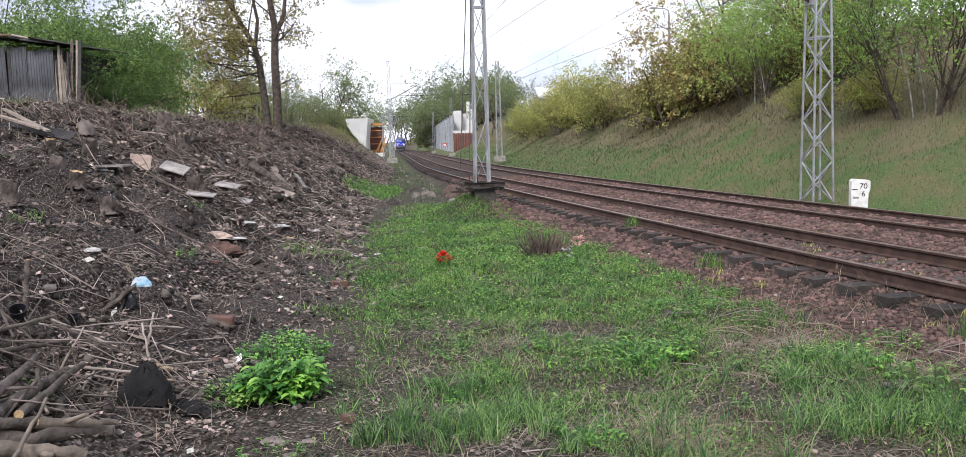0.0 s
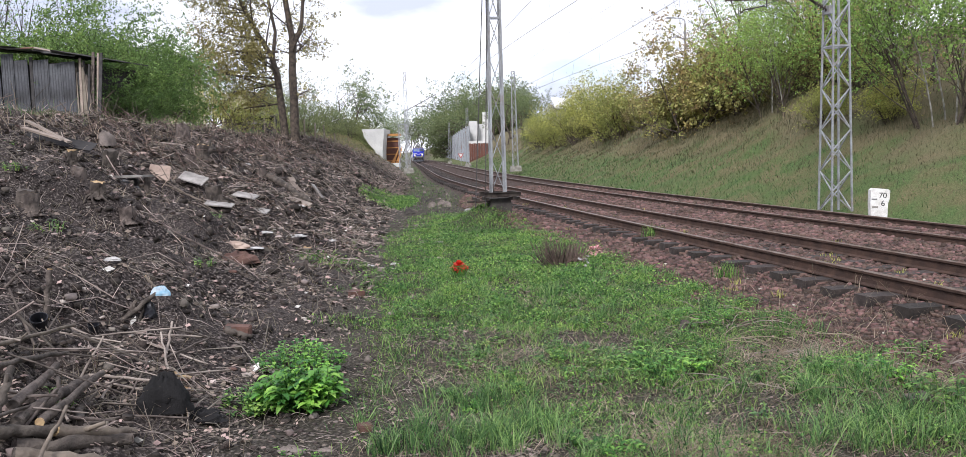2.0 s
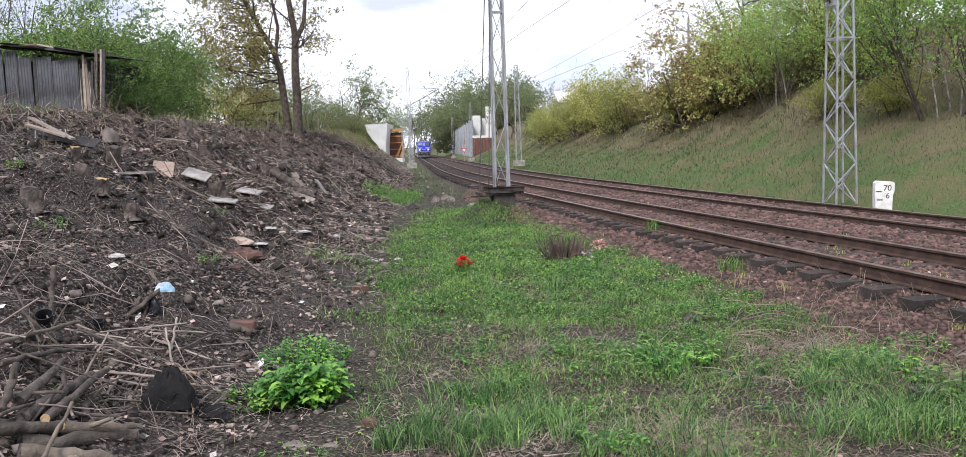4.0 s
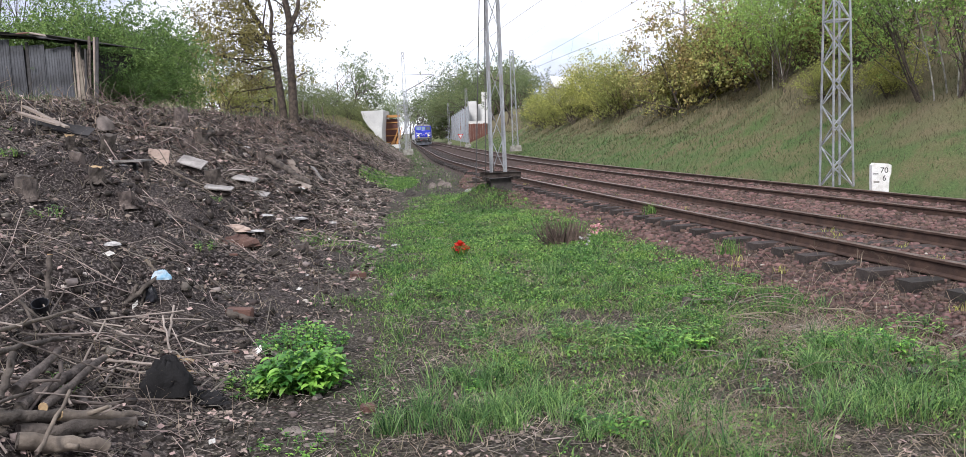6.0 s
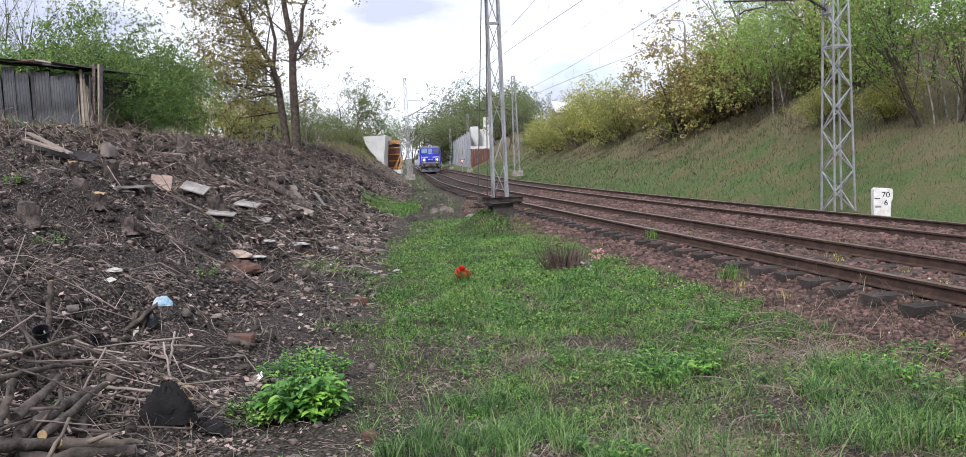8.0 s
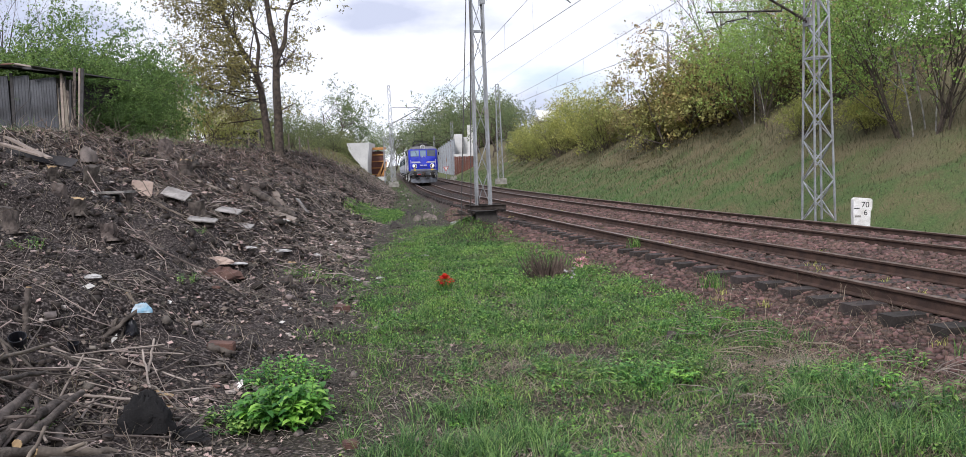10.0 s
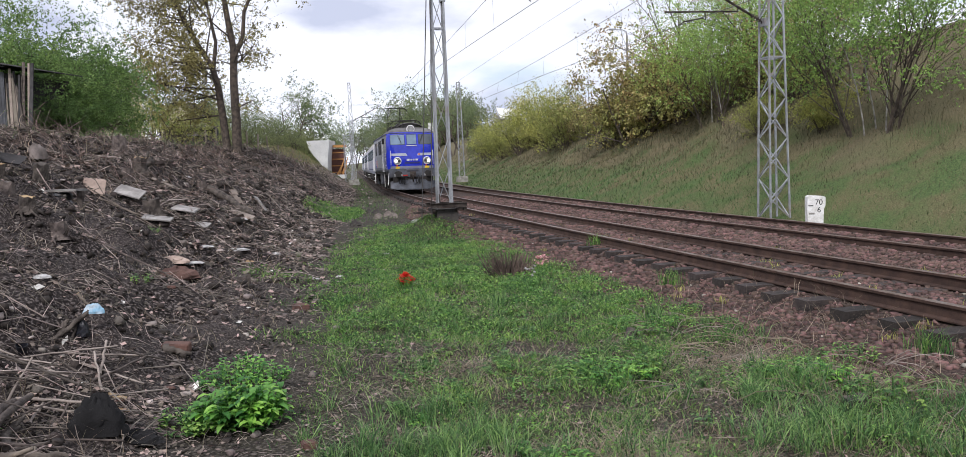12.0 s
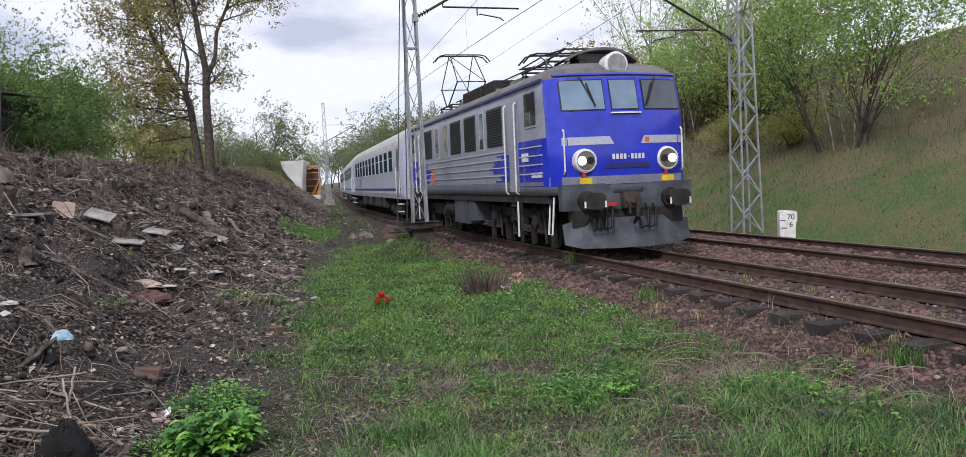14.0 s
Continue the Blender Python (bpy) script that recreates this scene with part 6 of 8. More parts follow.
def bank_debris():
    def on_bank(x, y):
        e = toe_x(y) - x
        return np.clip((e + 0.5) / 0.8, 0, 1) * np.clip((6.8 - e) / 1.0, 0, 1)
    x, y, rng = scatter(51, 190000, -13, -0.8, 3.6, 45, lambda x, y: on_bank(x, y) * near_share(x, y) * np.clip(0.5 + 0.5 * rough(x, y, 0.8, 40.0), 0.08, 1) * (1 - 0.82 * scraped(x, y)))
    flakes("leaf_litter", x, y, rng.uniform(0.012, 0.042, len(x)) * np.clip(y / 9, 0.8, 1.8), M_LITTER, 52, "dead brown leaves strewn over the bare bank", "leaf litter")
    x, y, rng = scatter(53, 30000, -13, -0.8, 3.6, 45, lambda x, y: on_bank(x, y) * near_share(x, y) * np.clip(0.55 + 0.6 * rough(x, y, 1.0, 41.0), 0.1, 1) * (1 - 0.6 * scraped(x, y)))
    sticks("twigs", x, y, rng.uniform(0.08, 0.42, len(x)) * np.clip(y / 12, 0.8, 1.6), rng.uniform(0.0018, 0.005, len(x)) * np.clip(y / 9, 0.8, 2.0), M_TWIG, 54, "dead grey twigs covering the bank")
    x, y, rng = scatter(55, 2600, -13, -2.0, 3.6, 45, lambda x, y: on_bank(x, y) * near_share(x, y) * np.clip(0.3 + 0.9 * rough(x, y, 1.6, 42.0) + 0.3 * (y > 14), 0.05, 1))
    sticks("brushwood", x, y, rng.uniform(0.25, 0.9, len(x)), rng.uniform(0.004, 0.010, len(x)) * np.clip(y / 12, 0.8, 1.6), M_TWIG, 56, "longer dead branches and roots on the bank", lift=0.03, tilt=0.22)
    x, y, rng = scatter(57, 11000, -13, -0.8, 3.6, 45, lambda x, y: np.clip(on_bank(x, y), 0, 1) * near_share(x, y))
    lumps("soil_clods", x, y, 0.07 * rng.uniform(0.25, 1.0, len(x)) ** 2.5 * np.clip(y / 10, 0.8, 1.9), M_CLOD, 58, "dark crumbs and clods of soil on the bank", "soil")
    x, y, rng = scatter(59, 1100, -13, 1.0, 4.0, 40, lambda x, y: np.clip((toe_x(y) - x + 1.2) / 0.8, 0, 1) * near_share(x, y) * 0.7)
    lumps("rubble_bits", x, y, 0.06 * rng.uniform(0.3, 1.0, len(x)) ** 2, M_RUBBLE, 60, "small pale bits of rubble and broken stone", "rubble", sink=0.15)
    x, y, rng = scatter(69, 26000, -13, -1.5, 3.6, 45, lambda x, y: on_bank(x, y) * near_share(x, y) * np.clip(0.35 + 0.7 * rough(x, y, 0.9, 43.0), 0.05, 1))
    blades("bank_straw", x, y, rng.uniform(0.05, 0.22, len(x)), 0.005 * np.clip(y / 9, 0.8, 2.0), M_STRAW, 70, lean=1.8, label="dead straw and stalks on the bank")
    # pale chips of wood, mortar and bark below the cut trees
    x, y, rng = scatter(71, 9000, -12, -1.6, 4.0, 34, lambda x, y: np.clip((toe_x(y) - x + 0.3) / 0.5, 0, 1) * np.clip((3.4 - toe_x(y) + x) / 1.2, 0.12, 1) * near_share(x, y) * np.clip(0.3 + 0.8 * rough(x, y, 0.9, 44.0), 0.03, 1) * (1 - 0.9 * scraped(x, y)) * np.clip(y / 14, 0.25, 1))
    lumps("wood_chips", x, y, rng.uniform(0.012, 0.05, len(x)) * np.clip(y / 12, 0.8, 1.5), M_CHIP, 72, "pale chips of wood and mortar strewn on the bank", "wood chips", flat=0.35, sink=0.1)
    # the further stretch of the bank
    x, y, rng = scatter(75, 16000, -17, -4.0, 36, 92, lambda x, y: np.clip((toe_x(y) - x + 0.6) / 0.6, 0, 1) * np.clip((np.interp(y, [40, 60, 92], [6.0, 4.5, 3.0]) - toe_x(y) + x) / 1.0, 0, 1))
    lumps("far_bank_clods", x, y, rng.uniform(0.03, 0.11, len(x)), M_FAR_CLOD, 76, "brown clods, stones and bark on the further bank", "soil", sink=0.2)
    x, y, rng = scatter(77, 5000, -17, -4.0, 38, 92, lambda x, y: np.clip((toe_x(y) - x + 0.4) / 0.6, 0, 1) * np.clip((np.interp(y, [40, 60, 92], [6.0, 4.5, 3.0]) - toe_x(y) + x) / 1.0, 0, 1))
    sticks("far_brushwood", x, y, rng.uniform(0.3, 1.0, len(x)), rng.uniform(0.009, 0.02, len(x)), M_TWIG, 78, "dead branches strewn on the further bank", lift=0.04, tilt=0.35)
    # brushwood standing off the upper bank
    x, y, rng = scatter(73, 5200, -14, -4.0, 14, 60, lambda x, y: np.clip((toe_x(y) - x - 2.2) / 0.8, 0, 1) * np.clip((6.4 - toe_x(y) + x) / 0.8, 0, 1) * np.clip(0.5 + 0.6 * rough(x, y, 1.3, 45.0), 0.05, 1))
    sticks("upper_brushwood", x, y, rng.uniform(0.3, 1.1, len(x)), rng.uniform(0.004, 0.009, len(x)) * np.clip(y / 16, 0.9, 2.2), M_BRUSH, 74, "brown brushwood and sprouts standing on the upper bank", lift=0.04, tilt=0.6)
    x, y, rng = scatter(61, 300, -10, -1.2, 4.0, 30, lambda x, y: on_bank(x, y) * near_share(x, y) * 0.7)
    flakes("paper_scraps", x, y, rng.uniform(0.02, 0.06, len(x)), M_PAPER, 62, "torn scraps of pale paper and plastic", "litter", lift=0.03, curl=0.5)
    x, y, rng = scatter(63, 9000, -2.8, 4.2, 4.2, 24, lambda x, y: np.clip((x - toe_x(y)) * 1.2, 0, 1) * np.clip(1.0 - grass_amount(x, y), 0.12, 1) * np.clip((-2.4 - lateral(x, y)) * 2, 0, 1))
    sticks("verge_twigs", x, y, rng.uniform(0.05, 0.22, len(x)), rng.uniform(0.0015, 0.0035, len(x)) * np.clip(y / 9, 0.8, 1.8), M_TWIG, 64, "fine dead twigs on the trodden verge", tilt=0.15)
    x, y, rng = scatter(65, 12000, -2.8, 4.2, 4.2, 24, lambda x, y: np.clip((x - toe_x(y)) * 1.2, 0, 1) * np.clip(1.0 - grass_amount(x, y), 0.1, 1) * np.clip((-2.4 - lateral(x, y)) * 2, 0, 1))
    flakes("verge_litter", x, y, rng.uniform(0.01, 0.025, len(x)), M_LITTER, 66, "dead leaves on the trodden verge", "leaf litter")
    x, y, rng = scatter(67, 8000, -2.8, 4.2, 4.2, 24, lambda x, y: np.clip((x - toe_x(y)) * 1.2, 0, 1) * np.clip(1.0 - grass_amount(x, y), 0.1, 1) * np.clip((-2.4 - lateral(x, y)) * 2, 0, 1))
    lumps("verge_clods", x, y, rng.uniform(0.006, 0.02, len(x)), M_CLOD, 68, "crumbs of soil on the trodden verge", "soil")


M_SLOPE_GRASS = material("slope_grass_blades", (0.088, 0.175, 0.058), 0.7, island=0.6, col2=(0.105, 0.14, 0.06), scale=0.35, bump=0, translucent=0.3)
M_SLOPE_STRAW = material("slope_dry_blades", (0.18, 0.16, 0.092), 0.8, island=0.65, col2=(0.10, 0.10, 0.052), scale=0.4, bump=0, translucent=0.2)
M_CREST_GRASS = material("yellow_crest_grass", (0.21, 0.21, 0.085), 0.8, island=0.5, col2=(0.15, 0.13, 0.07), scale=0.5, bump=0, translucent=0.25)
M_PALE_STONE = material("pale_stone", (0.42, 0.38, 0.32), 0.85, island=0.3, bump=0.2)
M_RUBBLE = material("rubble", (0.21, 0.18, 0.16), 0.9, island=0.7, col2=(0.09, 0.075, 0.065), scale=3, bump=0.2)
M_CHIP = material("pale_chips", (0.40, 0.36, 0.32), 0.9, island=0.75, col2=(0.22, 0.185, 0.16), scale=3, bump=0.1)
M_FAR_CLOD = material("brown_clods_and_bark", (0.15, 0.12, 0.10), 0.95, island=0.8, col2=(0.06, 0.047, 0.04), scale=2, bump=0.2)
M_BRUSH = material("brown_brushwood", (0.17, 0.125, 0.10), 0.9, island=0.6, col2=(0.075, 0.055, 0.045), scale=3, bump=0.1)
M_BARE_WOOD = material("stripped_pale_wood", (0.20, 0.165, 0.13), 0.85, 0, (0.085, 0.068, 0.056), 6, fine=40, bump=0.4)
M_PAPER = material("dirty_paper", (0.62, 0.60, 0.56), 0.8, island=0.35, bump=0)
M_DARK_PLANK = material("weathered_dark_plank", (0.05, 0.047, 0.048), 0.9, 0, (0.018, 0.017, 0.017), 3, fine=22, bump=0.4, per_object=0.5)
M_SHEET = material("weathered_grey_sheet", (0.115, 0.12, 0.135), 0.7, 0.1, (0.045, 0.045, 0.05), 1.2, fine=14, bump=0.25, per_object=0.45, dirt=(0.07, 0.045, 0.035), dirt_at=0.6)
M_TAR = material("tar_paper", (0.05, 0.045, 0.043), 0.85, 0, (0.028, 0.026, 0.025), 2, fine=15, bump=0.4)
M_RENDER = material("cream_house_render", (0.66, 0.60, 0.44), 0.9, 0, (0.58, 0.52, 0.38), 0.5, fine=8, bump=0.1)
M_TILE_ROOF = material("dark_roof_tiles", (0.11, 0.085, 0.08), 0.8, 0, (0.07, 0.055, 0.05), 1, fine=6, bump=0.3)
M_TIMBER = material("orange_timber", (0.50, 0.25, 0.08), 0.8, 0, (0.38, 0.18, 0.06), 1, fine=8, bump=0.2)
M_RUST = material("rust_brown_sheet", (0.17, 0.075, 0.055), 0.8, 0.1, (0.11, 0.05, 0.04), 0.6, fine=5, bump=0.2)
M_PANEL = material("grey_blue_panel", (0.36, 0.39, 0.42), 0.5, 0.1, (0.29, 0.315, 0.34), 0.4, fine=4, bump=0.1, per_object=0.1)
M_CLOTH = material("black_cloth", (0.008, 0.0075, 0.008), 0.9, bump=0.4, fine=90)
M_PLASTIC_BLACK = material("black_plastic", (0.016, 0.017, 0.022), 0.4, bump=0.02)
M_BLUE_RAG = material("pale_blue_rag", (0.20, 0.38, 0.52), 0.8, 0, (0.48, 0.54, 0.58), 14, fine=40, bump=0.3)
M_CARPET = material("dull_brown_carpet", (0.13, 0.075, 0.06), 0.95, 0, (0.07, 0.04, 0.033), 5, fine=60, bump=0.5)
M_BRICK = material("red_brick", (0.15, 0.08, 0.062), 0.9, 0, (0.09, 0.052, 0.043), 12, fine=60, bump=0.4)
M_PINKBOARD = material("pinkish_board", (0.40, 0.31, 0.255), 0.8, 0, (0.30, 0.225, 0.185), 4, fine=25, bump=0.1)
M_GREYBOARD = material("grey_panel_board", (0.36, 0.34, 0.32), 0.8, 0, (0.15, 0.14, 0.13), 4, fine=25, bump=0.15)
M_FLOWER = material("red_petals", (0.72, 0.05, 0.02), 0.6, island=0.3, bump=0, translucent=0.3)
M_PINK = material("pink_petals", (0.78, 0.42, 0.42), 0.6, island=0.3, bump=0, translucent=0.3)
M_FILM = material("crumpled_white_plastic", (0.48, 0.47, 0.46), 0.6, 0, (0.22, 0.21, 0.20), 10, fine=40, bump=0.5)

verge_grass()
slope_grass()
ballast()
bank_debris()


# ---- things on the bank ----
def laid(name, label, category, x, y, sx, sy, sz, mat, yaw=0.0, tip=0.0, roll=0.0, lift=0.0, group=""):
    """A board or slab lying on the slope, following its fall."""
    gx = (stand(x + 0.15, y) - stand(x - 0.15, y)) / 0.3
    gy = (stand(x, y + 0.15) - stand(x, y - 0.15)) / 0.3
    n = Vector((-gx, -gy, 1)).normalized()
    q = Vector((0, 0, 1)).rotation_difference(n).to_matrix().to_4x4()
    rng = random.Random(int(x * 100) + int(y * 37))
    s = Shape()
    s.box(0, 0, 0, sx, sy, sz, taper=0.985)
    s.v = [(a + rng.uniform(-0.03, 0.03) * sx, b + rng.uniform(-0.03, 0.03) * sy, c) for a, b, c in s.v]
    ob = part(name, s, mat, m=Matrix.Translation((x, y, stand(x, y) + sz / 2 + lift)) @ q @ Euler((tip, roll, yaw)).to_matrix().to_4x4())
    return tagged(ob, label, category, group)


def propped(name, label, x, y, lift, wide, tall, mat, yaw, lean, roll, group=""):
    """A board propped up so that its broad face looks down the bank."""
    rng = random.Random(int(x * 90) + int(y * 31))
    s = Shape()
    s.box(0, 0, 0, wide, 0.022, tall)
    s.v = [(a + rng.uniform(-0.02, 0.02) * wide, b, c + rng.uniform(-0.03, 0.03) * tall) for a, b, c in s.v]
    ob = part(name, s, mat, m=Matrix.Translation((x, y, stand(x, y) + lift)) @ Euler((lean, roll, yaw)).to_matrix().to_4x4())
    return tagged(ob, label, "board", group)


propped("hardboard_sheet", "pinkish brown sheet of board propped on the bank", -5.64, 13.35, 0.08, 0.34, 0.26, M_PINKBOARD, 0.25, -0.4, 0.12)
propped("fibreboard_sheet", "grey-white panel tipped over a stump on the bank", -5.28, 13.9, 0.12, 0.46, 0.24, M_GREYBOARD, -0.1, -1.05, 0.3)
for x, y, wide, tall, yaw, roll, mat in ((-4.99, 15.8, 0.46, 0.3, -0.1, 0.2, M_GREYBOARD), (-4.72, 15.5, 0.5, 0.3, 0.0, 0.2, M_GREYBOARD), (-4.51, 12.9, 0.44, 0.22, 0.1, 0.15, M_GREYBOARD), (-4.77, 18.8, 0.75, 0.3, 0.0, 0.35, M_BOARD), (-4.3, 16.6, 0.5, 0.18, 0.1, 0.3, M_PINKBOARD)):
    propped("board_offcut", "weathered grey offcut of board lying on the bank", x, y, 0.05, wide, tall, mat, yaw, -1.38, roll, "offcuts on the bank")
for x, y, sx, sy, yaw, mat in ((-5.6, 22.3, 0.8, 0.22, -0.5, M_BOARD), (-5.3, 23.6, 0.6, 0.2, -0.3, M_GREYBOARD), (-6.5, 19.0, 0.5, 0.1, 0.2, M_BOARD), (-3.2, 10.1, 0.3, 0.08, 1.0, M_BOARD), (-3.0, 12.2, 0.34, 0.07, -0.5, M_BOARD), (-7.3, 18.2, 0.7, 0.12, -0.6, M_FILM)):
    laid("wood_offcut", "weathered offcut of board lying on the bank", "board", x, y, sx, sy, 0.022, mat, yaw, 0.05, 0.1, 0.03, "offcuts on the bank")
laid("wood_splinter", "pale splinter of fresh wood on the soil", "wood", -2.46, 6.0, 0.14, 0.05, 0.015, M_WOOD_CUT, 0.1, 0.05, 0.0, 0.01)
laid("wood_splinter", "pale splinter of fresh wood on the soil", "wood", -2.36, 5.85, 0.09, 0.03, 0.012, M_WOOD_CUT, 0.3, 0.05, 0.0, 0.01)
for x, y, ln, wide, lift, mat in ((-6.95, 12.75, 1.15, 0.2, 0.12, M_DARK_PLANK), (-7.05, 12.62, 0.85, 0.12, 0.2, M_BOARD), (-7.1, 12.5, 0.7, 0.09, 0.12, M_BOARD)):
    laid("old_plank", "long weathered plank lying down the bank", "plank", x, y, ln, wide, 0.03, mat, -0.12, 0.25, 0.0, lift, "planks on the bank")


def stump(x, y, r, h, seed, label="sawn tree stump with frayed bark and roots", lean=(0.1, 0.1), cut=True):
    rng = random.Random(seed)
    root = thing("tree_stump", label, "stump", Matrix.Translation((x, y, stand(x, y, 0.06))) @ Euler((lean[0], lean[1], rng.uniform(0, 6))).to_matrix().to_4x4(), "stumps on the bank")
    s = Shape()
    n = 12
    rings = []
    for k, (zz, rr) in enumerate(((0, 1.5), (0.15, 1.15), (0.5, 1.0), (1.0, 0.95))):
        rings.append([(math.cos(6.283 * j / n) * r * rr * rng.uniform(0.8, 1.15), math.sin(6.283 * j / n) * r * rr * rng.uniform(0.8, 1.15), h * zz * rng.uniform(0.84, 1.06)) for j in range(n)])
    vs = [p for ring in rings for p in ring]
    fs = [(k * n + j, k * n + (j + 1) % n, (k + 1) * n + (j + 1) % n, (k + 1) * n + j) for k in range(3) for j in range(n)]
    s.add(vs, fs)
    for k in range(9):
        a = rng.uniform(0, 6.28)
        s.tube([(math.cos(a) * r * 0.7, math.sin(a) * r * 0.7, h * 0.3), (math.cos(a) * r * 1.5, math.sin(a) * r * 1.5, h * 0.1), (math.cos(a + 0.3) * r * 2.3, math.sin(a + 0.3) * r * 2.3, -0.05)], [r * 0.25, r * 0.16, r * 0.06], 5)
    for k in range(10):
        a, q = rng.uniform(0, 6.28), rng.uniform(1.2, 2.6)
        s.tube([(math.cos(a) * r * 0.9, math.sin(a) * r * 0.9, h * rng.uniform(0, 0.3)), (math.cos(a) * r * q, math.sin(a) * r * q, h * rng.uniform(0.1, 0.9))], [0.008, 0.004], 3)
    part("bark", s, M_LOG, root)
    s = Shape()
    s.add([(x0, y0, z0 + 0.002) for x0, y0, z0 in rings[-1]], [tuple(range(n))])
    part("cut_face", s, M_WOOD_CUT if cut else M_LOG, root)


for i, (x, y, r, h) in enumerate(((-5.86, 11.0, 0.07, 0.22), (-6.17, 12.7, 0.11, 0.34), (-4.8, 13.6, 0.14, 0.3), (-7.12, 19.3, 0.16, 0.4), (-7.9, 20.2, 0.17, 0.5), (-5.2, 9.9, 0.10, 0.26), (-4.9, 9.75, 0.09, 0.2), (-4.55, 9.75, 0.10, 0.22), (-4.82, 8.1, 0.11, 0.32), (-4.66, 7.95, 0.08, 0.24), (-6.6, 17.2, 0.13, 0.3), (-6.2, 21.0, 0.14, 0.3), (-7.0, 24.0, 0.15, 0.3), (-3.75, 9.3, 0.06, 0.14), (-2.85, 11.5, 0.09, 0.24), (-3.4, 14.0, 0.1, 0.2))):
    stump(x, y, r, h, 200 + i, cut=i % 3 == 0)
stump(-7.75, 11.9, 0.17, 0.22, 229, "broad stump with a pale cut face near the crest")
stump(-7.2, 11.3, 0.16, 0.2, 230, "broad stump with a pale cut face near the crest")
stump(2.95, 5.55, 0.10, 0.16, 231, "low grey rotten stump among the grass", (0.1, -0.15), False)
stump(1.87, 8.2, 0.06, 0.2, 232, "broken grey stub in the grass", (0.4, 0.5), False)


def branch_between(row, seed, cut, group, mat=None):
    """A branch from one end to the other; ends are x, y and height over the ground."""
    ax, ay, la, bx, by, lb, r = row
    a, b = Vector((ax, ay, stand(ax, ay) + la)), Vector((bx, by, stand(bx, by) + lb))
    rng = random.Random(seed)
    m = Matrix.Translation(a) @ Vector((1, 0, 0)).rotation_difference(b - a).to_matrix().to_4x4()
    root = thing("cut_branch", "sawn grey-brown branch in the heap at the bank's foot" if group.startswith("heap") else "loose dead stick on the bank", "branch", m, group)
    ln, n = (b - a).length, 8
    s = Shape()
    pts = [Vector((ln * i / (n - 1), rng.uniform(-1, 1) * r * 0.6, rng.uniform(-1, 1) * r * 0.45)) for i in range(n)]
    s.tube(pts, [r * (1.08 - 0.25 * i / (n - 1)) * rng.uniform(0.9, 1.1) for i in range(n)], 9, caps=False)
    for k in range(2):
        if r > 0.013 and rng.random() < 0.6:
            p = pts[rng.randint(2, 5)]
            w = Vector((rng.uniform(0.4, 1), rng.uniform(-1, 1), rng.uniform(0, 1))).normalized() * r * rng.uniform(2, 5)
            s.tube([p, p + w * 0.6, p + w], [r * 0.5, r * 0.42, r * 0.38], 6)
    part("bark", s, mat or M_LOG, root, smooth=True)
    for i, e in ((0, -1), (n - 1, 1)):
        s = Shape()
        s.disc(pts[i] - Vector((e * 0.004, 0, 0)), (e, 0, 0), r * (1.05 if i == 0 else 0.8), 0.008, 9)
        part("cut_face", s, M_WOOD_CUT if cut else M_LOG, root)


HEAP = [
    (-2.71, 4.10, 0.10, -2.53, 4.42, 0.08, 0.035), (-2.54, 4.38, 0.10, -2.26, 4.76, 0.04, 0.033), (-2.64, 4.18, 0.05, -2.26, 4.68, 0.05, 0.045),
    (-2.62, 4.10, 0.04, -2.25, 4.34, 0.04, 0.045), (-2.70, 4.26, 0.12, -2.76, 5.16, 0.16, 0.036), (-2.61, 4.34, 0.14, -2.70, 5.30, 0.20, 0.026),
    (-2.76, 4.36, 0.12, -2.90, 5.10, 0.20, 0.030), (-2.77, 4.22, 0.14, -2.80, 4.46, 0.30, 0.025), (-2.57, 4.66, 0.03, -2.70, 5.02, 0.12, 0.028),
    (-2.69, 4.08, 0.20, -2.75, 5.00, 0.15, 0.010), (-3.02, 4.64, 0.20, -3.11, 5.58, 0.20, 0.018), (-3.13, 4.82, 0.20, -3.25, 5.98, 0.15, 0.014),
    (-2.44, 3.98, 0.12, -2.50, 4.46, 0.20, 0.012),
]
for i, row in enumerate(HEAP):
    branch_between(row, 300 + i, i in (1, 5), "heap of cut branches", M_BARE_WOOD if i in (1, 3, 11, 12) else None)
